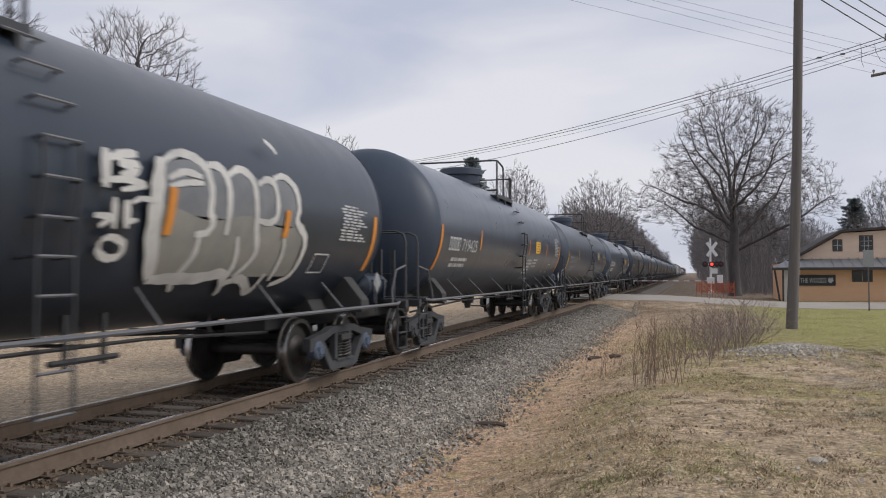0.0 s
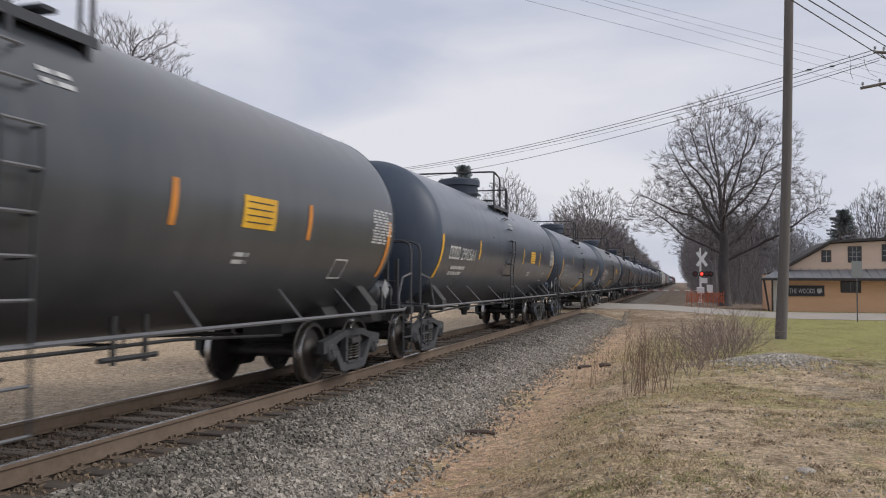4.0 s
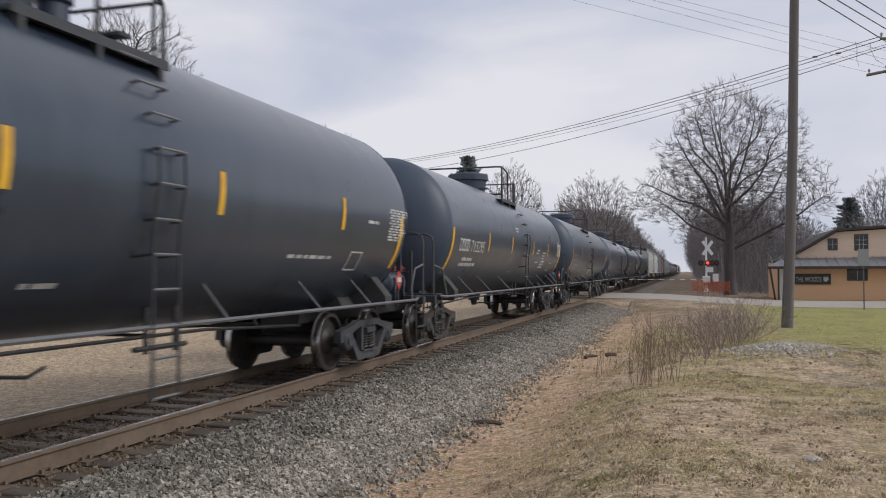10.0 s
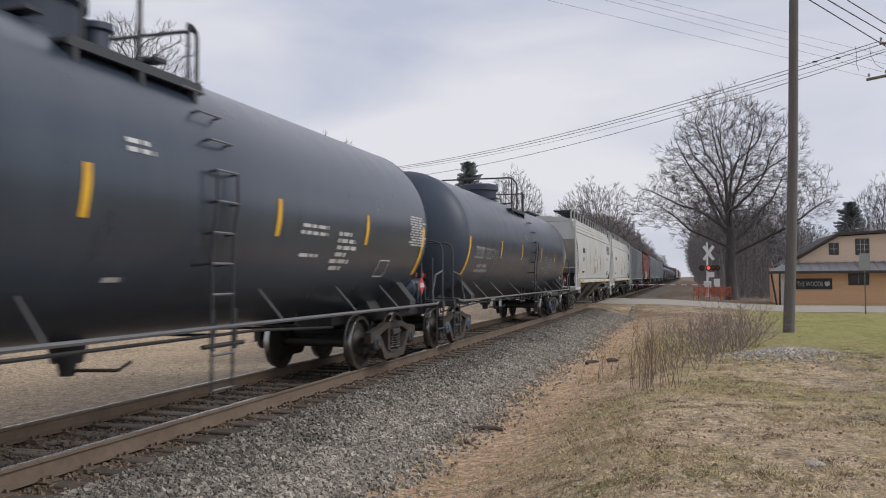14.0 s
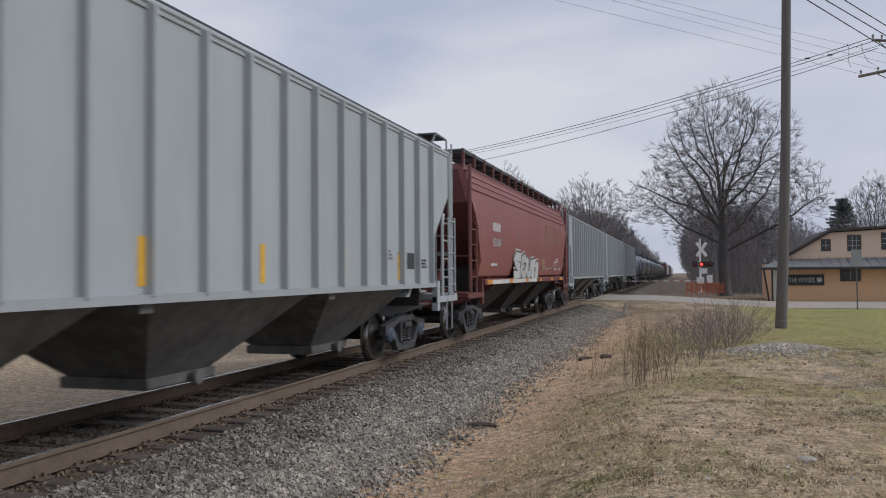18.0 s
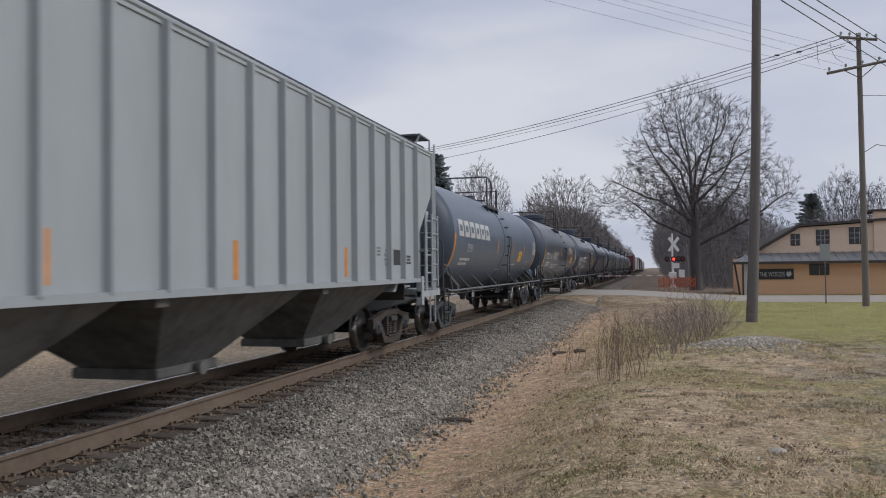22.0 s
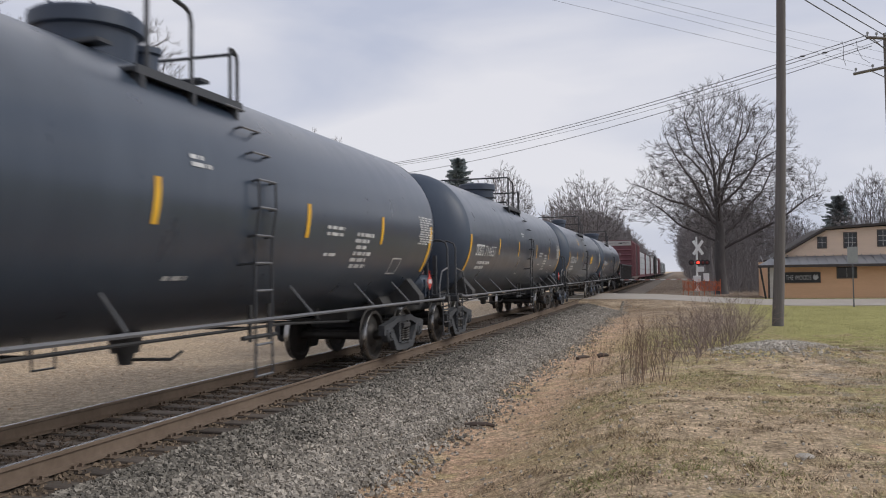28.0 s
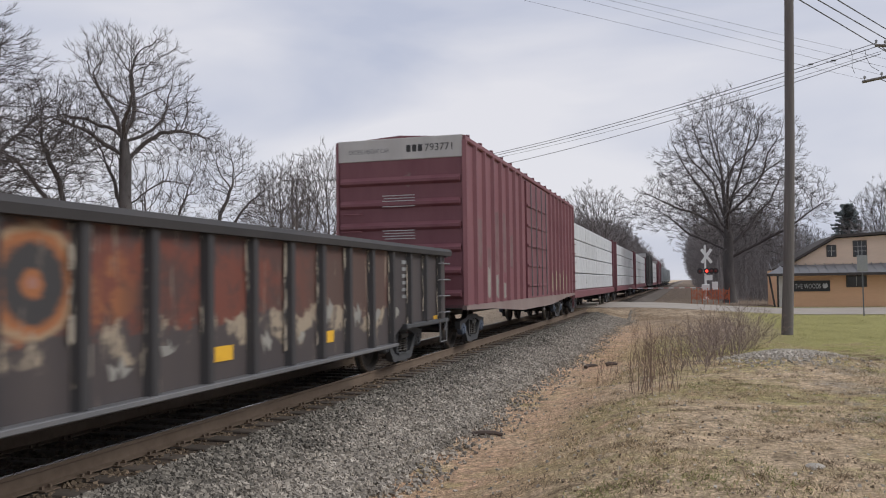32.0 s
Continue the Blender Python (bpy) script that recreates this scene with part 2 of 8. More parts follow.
# ---------------------------------------------------------------- mesh making
class Shape:
    """Collects vertices and faces; one Shape becomes one mesh."""

    def __init__(self):
        self.v, self.f = [], []

    def add(self, verts, faces):
        k = len(self.v)
        self.v.extend(verts)
        self.f.extend([tuple(i + k for i in f) for f in faces])
        return self

    def box(self, x0, x1, y0, y1, z0, z1, c=0.0):
        """A box; with c its four long edges (along its longest side) are chamfered."""
        if c <= 0:
            return self.add([(x0, y0, z0), (x1, y0, z0), (x1, y1, z0), (x0, y1, z0), (x0, y0, z1), (x1, y0, z1), (x1, y1, z1), (x0, y1, z1)],
                            [(0, 3, 2, 1), (4, 5, 6, 7), (0, 1, 5, 4), (1, 2, 6, 5), (2, 3, 7, 6), (3, 0, 4, 7)])
        spans = (x1 - x0, y1 - y0, z1 - z0)
        axis = spans.index(max(spans))
        lo, hi = ((x0, y0, z0), (x1, y1, z1))
        a, b = [i for i in range(3) if i != axis]
        ring = [(lo[a] + c, lo[b]), (hi[a] - c, lo[b]), (hi[a], lo[b] + c), (hi[a], hi[b] - c), (hi[a] - c, hi[b]), (lo[a] + c, hi[b]), (lo[a], hi[b] - c), (lo[a], lo[b] + c)]
        out = []
        for e in (lo[axis], hi[axis]):
            for p, q in ring:
                w = [0, 0, 0]
                w[axis], w[a], w[b] = e, p, q
                out.append(tuple(w))
        sides = [(i, (i + 1) % 8, 8 + (i + 1) % 8, 8 + i) for i in range(8)]
        return self.add(out, sides + [tuple(range(7, -1, -1)), tuple(range(8, 16))])

    def tube(self, points, r, n=6, r1=None, closed=False):
        """A round bar along a line of points."""
        pts = [Vector(p) for p in points]
        rings, m = [], len(pts)
        up, side = Vector((0, 0, 1)), None
        for i, p in enumerate(pts):
            d = (pts[(i + 1) % m] - pts[i - 1]) if closed else (pts[min(i + 1, m - 1)] - pts[max(i - 1, 0)])
            d = d.normalized() if d.length > 1e-9 else Vector((0, 0, 1))
            if side is None or (side - d * side.dot(d)).length < 0.05:
                s = d.cross(up)
                if s.length < 0.05:
                    s = d.cross(Vector((1, 0, 0)))
            else:
                s = side - d * side.dot(d)
            s.normalize()
            side = s
            q = s.cross(d)
            rad = r[i] if isinstance(r, list) else r if r1 is None else r + (r1 - r) * i / max(1, m - 1)
            rings.append([tuple(p + rad * (math.cos(2 * math.pi * k / n) * s + math.sin(2 * math.pi * k / n) * q)) for k in range(n)])
        faces = []
        for i in range(m if closed else m - 1):
            a, b = i * n, ((i + 1) % m) * n
            faces += [(a + k, a + (k + 1) % n, b + (k + 1) % n, b + k) for k in range(n)]
        if not closed:
            faces += [tuple(range(n - 1, -1, -1)), tuple(range((m - 1) * n, m * n))]
        return self.add([v for ring in rings for v in ring], faces)

    def lathe(self, profile, n=24, axis="x", centre=(0, 0, 0)):
        """Turns (along, radius) pairs about an axis."""
        out = []
        for h, r in profile:
            for k in range(n):
                a = 2 * math.pi * k / n
                c, s = r * math.cos(a), r * math.sin(a)
                w = {"x": (h, c, s), "y": (s, h, c), "z": (c, s, h)}[axis]
                out.append((w[0] + centre[0], w[1] + centre[1], w[2] + centre[2]))
        faces = []
        for i in range(len(profile) - 1):
            faces += [(i * n + k, i * n + (k + 1) % n, (i + 1) * n + (k + 1) % n, (i + 1) * n + k) for k in range(n)]
        if profile[0][1] > 1e-4:
            faces.append(tuple(range(n - 1, -1, -1)))
        if profile[-1][1] > 1e-4:
            faces.append(tuple(range((len(profile) - 1) * n, len(profile) * n)))
        return self.add(out, faces)

    def prism(self, outline, axis, a, b):
        """An outline in the two other axes, pushed from a to b along an axis."""
        n = len(outline)
        put = {"x": lambda h, p: (h, p[0], p[1]), "y": lambda h, p: (p[0], h, p[1]), "z": lambda h, p: (p[0], p[1], h)}[axis]
        return self.add([put(a, p) for p in outline] + [put(b, p) for p in outline],
                        [(i, (i + 1) % n, n + (i + 1) % n, n + i) for i in range(n)] + [tuple(range(n - 1, -1, -1)), tuple(range(n, 2 * n))])

    def shell_patch(self, y0, y1, z0, z1, r=1.55, zc=2.47, side=1, skew=0.0):
        """A painted patch on the side of a tank of radius r, between two heights."""
        a0, a1 = math.asin(max(-1, min(1, (z0 - zc) / r))), math.asin(max(-1, min(1, (z1 - zc) / r)))
        k = max(1, int(abs(a1 - a0) / 0.06) + 1)
        out = []
        for i in range(k + 1):
            a = a0 + (a1 - a0) * i / k
            s = skew * i / k
            out += [(side * r * math.cos(a), y0 + s, zc + r * math.sin(a)), (side * r * math.cos(a), y1 + s, zc + r * math.sin(a))]
        return self.add(out, [(2 * i, 2 * i + 1, 2 * i + 3, 2 * i + 2) if side > 0 else (2 * i, 2 * i + 2, 2 * i + 3, 2 * i + 1) for i in range(k)])

    def mesh(self, name, material, smooth=True, angle=38):
        me = bpy.data.meshes.new(name)
        me.from_pydata(self.v, [], self.f)
        me.materials.append(material)
        bm = bmesh.new()
        bm.from_mesh(me)
        bmesh.ops.recalc_face_normals(bm, faces=bm.faces)
        bm.to_mesh(me)
        bm.free()
        if smooth:
            me.shade_smooth()
            me.set_sharp_from_angle(angle=radians(angle))
        return me


CACHE = {}


def part(name, shape, material, parent, label="", place=None, key=None, smooth=True):
    """One mesh object under a thing or a part; alike pieces share a mesh through key."""
    if key is not None and key in CACHE:
        me = CACHE[key]
    else:
        s = shape() if callable(shape) else shape
        me = s.mesh(name, material, smooth)
        if key is not None:
            CACHE[key] = me
    ob = new(name, me)
    if me.materials[0] != material:
        ob.material_slots[0].link = "OBJECT"
        ob.material_slots[0].material = material
    ob.parent = parent
    if place is not None:
        ob.matrix_basis = place
    if label:
        tagged(ob, label)
    if name in SMALL_WRITING:
        tagged(ob, kind="stuff")
    return ob


SMALL_WRITING = ("stencil", "data_panel", "panel_print")


def thing(name, label, category, place=None, group="", kind=""):
    ob = new(name)
    ob.empty_display_size = 0.3
    if place is not None:
        ob.matrix_basis = place
    return tagged(ob, label, category, group, kind)


def solid(name, shape, material, label="", category="", kind="", group="", place=None, smooth=True):
    ob = new(name, shape.mesh(name, material, smooth))
    if place is not None:
        ob.matrix_basis = place
    return tagged(ob, label, category, group, kind)


def lettering(text, height, width=0.0):
    """Flat letters as a mesh in its x and y, lower left at the origin, with extra cuts so that they can lie on a curve."""
    cu = bpy.data.curves.new("letters", "FONT")
    cu.body, cu.size = text, height / 0.72
    ob = bpy.data.objects.new("letters", cu)
    scene.collection.objects.link(ob)
    bpy.context.view_layer.update()
    me = bpy.data.meshes.new_from_object(ob.evaluated_get(bpy.context.evaluated_depsgraph_get()))
    bpy.data.objects.remove(ob)
    bm = bmesh.new()
    bm.from_mesh(me)
    bpy.data.meshes.remove(me)
    for k in range(1, 5):
        bmesh.ops.bisect_plane(bm, geom=bm.verts[:] + bm.edges[:] + bm.faces[:], plane_co=(0, height * k / 5, 0), plane_no=(0, 1, 0))
    s = Shape()
    bm.verts.index_update()
    xs = [v.co.x for v in bm.verts]
    k = width / (max(xs) - min(xs)) if width else 1.0
    s.v = [((v.co.x - min(xs)) * k, v.co.y, 0.0) for v in bm.verts]
    s.f = [tuple(v.index for v in f.verts) for f in bm.faces]
    bm.free()
    return s


# ---------------------------------------------------------------- running gear, shared by all cars
def wheelset_mesh():
    if "wheelset" in CACHE:
        return CACHE["wheelset"]
    s = Shape()
    r = RADIUS
    for d in (1, -1):
        prof = [(0.815, 0.0), (0.815, 0.13), (0.79, 0.17), (0.745, 0.22), (0.735, r - 0.09), (0.815, r - 0.06), (0.815, r - 0.008), (0.805, r), (0.715, r + 0.004), (0.700, r + 0.028),
                (0.683, r + 0.022), (0.680, r - 0.06), (0.72, r - 0.10), (0.70, 0.2), (0.66, 0.13), (0.66, 0.09)]
        s.lathe([(d * h, q) for h, q in prof], 36, "x")
    s.lathe([(-1.1, 0.085), (-0.66, 0.09), (0, 0.085), (0.66, 0.09), (1.1, 0.085)], 12, "x")
    me = s.mesh("wheelset", WHEEL_STEEL)
    me.materials.append(TREAD)
    for p in me.polygons:
        c = p.center
        q = math.hypot(c.y, c.z)
        if q > r - 0.012 and q < r + 0.01:
            p.material_index = 1
    CACHE["wheelset"] = me
    return me


def side_frame_shape():
    s = Shape()
    for x0, x1 in ((0.98, 1.10),):
        # compression member, with pedestals over the journals
        s.prism([(-1.16, 0.46), (-1.16, 0.64), (-0.62, 0.71), (-0.40, 0.77), (0.40, 0.77), (0.62, 0.71), (1.16, 0.64), (1.16, 0.46), (1.06, 0.46), (1.04, 0.56), (0.74, 0.56), (0.6, 0.61),
                 (0.36, 0.67), (-0.36, 0.67), (-0.6, 0.61), (-0.74, 0.56), (-1.04, 0.56), (-1.06, 0.46)], "x", x0, x1)
        # tension member, a wide open V closed by the spring seat
        s.prism([(-0.86, 0.58), (-0.73, 0.60), (-0.40, 0.26), (0.40, 0.26), (0.73, 0.60), (0.86, 0.58), (0.50, 0.15), (0.42, 0.13), (-0.42, 0.13), (-0.50, 0.15)], "x", x0, x1)
        s.box(x0 - 0.03, x1 + 0.03, -0.3, 0.3, 0.25, 0.285)
        for a in (-1, 1):
            s.box(x0 + 0.01, x1 - 0.01, min(a * 0.215, a * 0.30), max(a * 0.215, a * 0.30), 0.26, 0.69)
            s.prism([(a * 0.72, 0.58), (a * 0.80, 0.58), (a * 0.84, 0.36), (a * 0.77, 0.36)], "x", x0 + 0.01, x1 - 0.01)
    return s


def spring_shape():
    coil = []
    for k in range(40):
        a = k * 2 * math.pi / 7
        coil.append((0.065 * math.cos(a), 0.065 * math.sin(a), 0.285 + 0.24 * k / 39))
    return Shape().tube(coil, 0.017, 4)


def bolster_shape():
    s = Shape()
    s.box(-1.08, 1.08, -0.2, 0.2, 0.52, 0.66, 0.03)
    s.prism([(-0.95, 0.53), (0.95, 0.53), (0.4, 0.36), (-0.4, 0.36)], "y", -0.17, 0.17)
    s.lathe([(0.66, 0.2), (0.80, 0.2)], 16, "z")
    for x in (-1.10, 1.10):      # bolster ends, seen in the side frames' windows
        s.box(x - 0.05, x + 0.05, -0.19, 0.19, 0.54, 0.64, 0.02)
    for d in (-1, 1):   # brake beams
        s.tube([(-0.72, d * 0.42, 0.40), (0.72, d * 0.42, 0.40)], 0.035, 6)
        s.tube([(-0.72, d * 0.42, 0.40), (0, d * 0.25, 0.42), (0.72, d * 0.42, 0.40)], 0.025, 5)
        for x in (-0.745, 0.745):
            s.box(x - 0.05, x + 0.05, d * 0.40 - 0.03, d * 0.40 + 0.03, 0.3, 0.55)
    return s


def bearing_shape():
    s = Shape()
    s.lathe([(0.985, 0.14), (1.10, 0.14), (1.13, 0.115), (1.13, 0.07), (1.15, 0.065), (1.15, 0.0)], 16, "x")
    for k in range(3):
        a = k * 2.094 + 0.5
        s.tube([(1.12, 0.085 * math.cos(a), 0.085 * math.sin(a)), (1.155, 0.085 * math.cos(a), 0.085 * math.sin(a))], 0.02, 6)
    return s


WHEELSETS = []
TURN = pose(0, 0, 0, 0, 0, 180)


def truck(car, y, paint):
    t = part("truck", bolster_shape, STEEL_DARK, car, "cast steel two-axle truck", pose(0, y, 0), "bolster")
    for d in (1, -1):
        base = Matrix() if d > 0 else TURN
        part("side_frame", side_frame_shape, paint, t, "", base, "side_frame")
        for y, x in ((-0.15, 1.06), (0.0, 1.09), (0.15, 1.06)):
            part("coil_spring", spring_shape, SPRING, t, "", base @ pose(x, y, 0), "spring")
        for e in (-0.889, 0.889):
            part("bearing_cap", bearing_shape, BEARING_BLUE if len(WHEELSETS) % 12 < 4 else GEAR_GREY, t, "", pose(0, e, RADIUS) @ base, "bearing")
    for e in (-0.889, 0.889):
        w = new("wheelset", wheelset_mesh())
        w.parent = t
        w.location = (0, e, RADIUS)
        WHEELSETS.append((w, e))
    return t


def coupler_shape():
    s = Shape()
    s.box(-0.11, 0.11, -0.75, -0.1, 0.76, 0.96, 0.02)
    s.prism([(-0.17, -0.16), (-0.19, 0.02), (-0.1, 0.10), (-0.03, 0.06), (-0.04, -0.04), (0.08, -0.06), (0.16, 0.03), (0.2, -0.02), (0.17, -0.16)], "z", 0.72, 1.0)
    s.tube([(0.22, -0.35, 0.8), (0.25, -0.1, 0.62), (0.2, 0.06, 0.42), (0.08, 0.08, 0.36)], 0.028, 6)      # air hose
    s.tube([(-1.2, -0.42, 1.0), (-0.3, -0.30, 0.95), (-0.16, -0.15, 1.02)], 0.014, 5)                       # uncoupling lever
    return s


def couplers(car, half):
    for d in (1, -1):
        part("coupler", coupler_shape, STEEL_DARK, car, "", pose(0, d * half, 0) if d > 0 else pose(0, -half, 0, 0, 0, 180), "coupler")


# ---------------------------------------------------------------- tank cars
ZC, TR = 2.47, 1.54          # height of the tank's axis, radius
TANK_HALF = 9.12


def tank_shape():
    s = Shape()
    prof = []
    for k in range(9):
        a = math.pi / 2 * k / 8
        prof.append((-7.62 - 0.72 * math.cos(a), TR * math.sin(a) if k else 0.0))
    prof += [(-7.4, TR), (-3.7, TR), (0.0, TR), (3.7, TR), (7.4, TR)]
    prof += [(-h, r) for h, r in reversed(prof[:9])]
    return s.lathe(prof, 64, "y", (0, 0, ZC))


def head_shape():
    """The dished end's shaded tone as colour, on a skin just proud of the tank's own end."""
    s = Shape()
    prof = [(-7.624 - 0.726 * math.cos(math.pi / 2 * k / 8), (TR + 0.003) * math.sin(math.pi / 2 * k / 8) if k else 0.0) for k in range(9)]
    return s.lathe(prof[:8] + [(-7.66, TR + 0.003)], 64, "y", (0, 0, ZC))


def curve_on_tank(x_out, z):
    return math.sqrt(max(0.0, (TR + x_out) ** 2 - (z - ZC) ** 2))


LADDER_Z = [0.42, 0.78, 1.06, 1.4, 1.72, 2.04, 2.36, 2.68, 3.0, 3.3, 3.58]


def ladder_x(z):
    return max(1.56 if z < 2.1 else 0, curve_on_tank(0.09, z))


def ladder_shape():
    """Two thin stiles up to the tank's shoulder; higher up each step stands on its own two studs."""
    s = Shape()
    for dy in (-0.2, 0.2):
        s.tube([(ladder_x(z), dy, z) for z in LADDER_Z if z < 2.9], 0.016, 5)
        for z in LADDER_Z:
            if z > 1.6:
                s.tube([(curve_on_tank(-0.02, z), dy, z - 0.02), (ladder_x(z), dy, z)], 0.014, 4)
    return s


def ladder(car, place):
    l = part("ladder", ladder_shape, RAILING_DARK, car, "", place, "ladder")
    for z in LADDER_Z:
        part("rung", lambda: Shape().tube([(0, -0.21, 0), (0, 0.21, 0)], 0.015, 5), RAILING_PALE, l, "", pose(ladder_x(z), 0, z), "rung")


def band_shape():
    """A raised weld strap round the shell."""
    return Shape().lathe([(-0.05, TR - 0.01), (-0.05, TR + 0.012), (0.05, TR + 0.012), (0.05, TR - 0.01)], 64, "y", (0, 0, ZC))


def platform_shape():
    s = Shape()
    for d in (1, -1):
        s.box(min(d * 0.66, d * 1.18), max(d * 0.66, d * 1.18), -1.3, 0.72, 3.60, 3.64)
        s.box(min(d * 1.17, d * 1.21), max(d * 1.17, d * 1.20), -1.3, 0.72, 3.57, 3.66)
        for y in (-1.2, -0.3, 0.6):
            s.box(min(d * 0.7, d * 1.2), max(d * 0.7, d * 1.2), y - 0.03, y + 0.03, 3.42, 3.6)
    for y0, y1 in ((-1.3, -1.08), (0.52, 0.72)):
        s.box(-0.75, 0.75, y0, y1, 3.93, 3.97)
    return s


def guard_shape():
    """Pipe railing round the manway platform: a high loop, a lower rail and paired end posts, alike on both sides."""
    s = Shape()
    r = 0.026
    s.tube([(-1.14, -1.15, 3.62), (-1.14, -1.15, 4.40), (-1.12, -1.15, 4.48), (-1.02, -1.15, 4.52), (1.02, -1.15, 4.52), (1.12, -1.10, 4.52), (1.14, -1.0, 4.51), (1.14, -0.45, 4.44), (1.14, -0.36, 4.40), (1.14, -0.33, 4.30), (1.14, -0.33, 3.62)], r, 6)
    s.tube([(1.14, -1.12, 4.5), (1.14, -1.12, 3.62)], r, 6)
    for d in (1, -1):
        s.tube([(d * 1.14, 0.48 if d > 0 else -1.12, 4.22), (d * 1.14, 0.55, 4.22), (d * 1.14, 0.62, 4.18), (d * 1.14, 0.64, 4.1), (d * 1.14, 0.64, 3.62)], r, 6)
        s.tube([(d * 1.14, 0.48, 4.22), (d * 1.14, 0.48, 3.62)], r * 0.8, 6)
    s.tube([(-1.14, 0.62, 4.2), (1.14, 0.62, 4.2)], r * 0.8, 6)
    return s


def manway_shape():
    s = Shape()
    s.lathe([(3.6, 0.49), (4.16, 0.54), (4.18, 0.60), (4.33, 0.60), (4.36, 0.57), (4.39, 0.40), (4.40, 0.0)], 32, "z", (0, -0.55, 0))
    return s


def manway(car, place):
    """The manway with its lid bolts and the valve stub beside it."""
    body = part("manway", manway_shape, MANWAY, car, "", place, "manway")
    for k in range(8):
        a = k * math.pi / 4
        part("bolt", lambda: Shape().tube([(0, 0, 4.18), (0, 0, 4.38)], 0.025, 5), MANWAY, body, "", pose(0.56 * math.cos(a), -0.55 + 0.56 * math.sin(a), 0), "manway_bolt")
    part("valve_stub", lambda: Shape().lathe([(3.7, 0.0), (3.7, 0.16), (4.15, 0.16), (4.17, 0.2), (4.24, 0.2), (4.24, 0.0)], 14, "z", (0.1, 0.35, 0)), MANWAY, body, "", None, "valve_stub")


def sill_rail_shape():
    s = Shape()
    for d in (1, -1):
        s.tube([(d * 1.5, -8.45, 1.08), (d * 1.56, -8.2, 1.06), (d * 1.56, 8.2, 1.06), (d * 1.5, 8.45, 1.08)], 0.026, 6)
    return s


def rail_brace_shape():
    return Shape().tube([(1.555, 0, 1.06), (1.16, 0.12, 1.43)], 0.016, 5)


def stub_sill_shape():
    s = Shape()
    s.box(-0.33, 0.33, 6.0, 8.95, 0.72, 1.02, 0.03)
    # bolster and saddle above the truck
    s.prism([(-1.45, 0.98), (1.45, 0.98), (1.45, 1.16), (1.15, 1.52), (0.6, 1.12), (-0.6, 1.12), (-1.15, 1.52), (-1.45, 1.16)], "y", 6.9, 7.2)
    s.prism([(-0.9, 1.0), (0.9, 1.0), (0.75, 1.25), (-0.75, 1.25)], "y", 6.4, 7.7)
    # end beam
    s.box(-1.52, 1.52, 8.72, 8.86, 0.96, 1.10, 0.02)
    return s


def end_platform_shape():
    s = Shape()
    for k in range(6):
        y = 8.28 + 0.075 * k
        s.box(-1.5, 1.5, y, y + 0.05, 1.10, 1.13)
    for d in (1, -1):           # corner steps below the platform
        x = d * 1.5
        for y in (8.36, 8.80):
            s.tube([(x, y, 1.08), (x, y, 0.30)], 0.018, 5)
        for z in (0.30, 0.56, 0.82):
            s.box(x - 0.03, x + 0.03, 8.36, 8.80, z - 0.012, z + 0.012)
    return s


def end_guard_shape():
    s = Shape()
    s.tube([(1.48, 8.82, 1.1), (1.48, 8.82, 2.12), (1.44, 8.82, 2.24), (1.3, 8.82, 2.3), (-1.3, 8.82, 2.3), (-1.44, 8.82, 2.24), (-1.48, 8.82, 2.12), (-1.48, 8.82, 1.1)], 0.022, 6)
    return s


def end_guard(car, m):
    g2 = part("end_railing", end_guard_shape, RAILING_DARK, car, "", m, "end_guard")
    for x in (-1.0, -0.55, 0.55, 1.0):
        part("stanchion", lambda: Shape().box(-0.045, 0.045, 8.79, 8.85, 1.1, 1.98, 0.01), RAILING_DARK, g2, "", pose(x, 0, 0), "stanchion")
    part("cross_bar", lambda: Shape().tube([(-1.0, 8.86, 1.55), (1.0, 8.86, 1.55)], 0.018, 5), RAILING_DARK, g2, "", None, "cross_bar")
    for d in (1, -1):
        part("grab_iron", lambda: Shape().tube([(1.48, 8.82, 1.7), (1.5, 8.3, 1.62), (1.5, 8.1, 1.3), (1.53, 8.05, 1.08)], 0.018, 5), RAILING_PALE, g2, "", None if d > 0 else Matrix.Scale(-1, 4, (1, 0, 0)), "grab_iron")


def placard_shape(size=0.135):
    s = Shape()
    q = size
    return s.prism([(-q, 0), (0, -q), (q, 0), (0, q)], "x", 0, 0.012)


def underside_shape():
    s = Shape()
    s.lathe([(0.70, 0.16), (1.0, 0.22)], 16, "z", (0, 0.1, 0))
    s.lathe([(0.56, 0.08), (0.72, 0.11)], 12, "z", (0, 0.1, 0))
    s.tube([(0.1, 0.1, 0.62), (0.55, 0.2, 0.62), (0.6, 0.35, 0.7)], 0.02, 5)
    for x in (-0.35, 0.35):
        s.tube([(x, -6.0, 0.72), (x * 1.6, -3.0, 0.86), (x * 1.6, 3.0, 0.86), (x, 6.0, 0.72)], 0.022, 5)
    for y in (-4.2, -2.0, 2.0, 4.2):
        s.tube([(-0.6, y, 0.86), (0.6, y, 0.86)], 0.02, 4)
        for x in (-0.56, 0.56):
            s.tube([(x, y, 0.86), (x, y, 1.15)], 0.02, 4)
    for y in (1.4, 1.9):
        s.tube([(0.9, y, 0.72), (0.9, y, 1.2)], 0.03, 5)
    s.tube([(0.9, 1.2, 0.78), (0.9, 2.1, 0.78)], 0.03, 5)
    return s


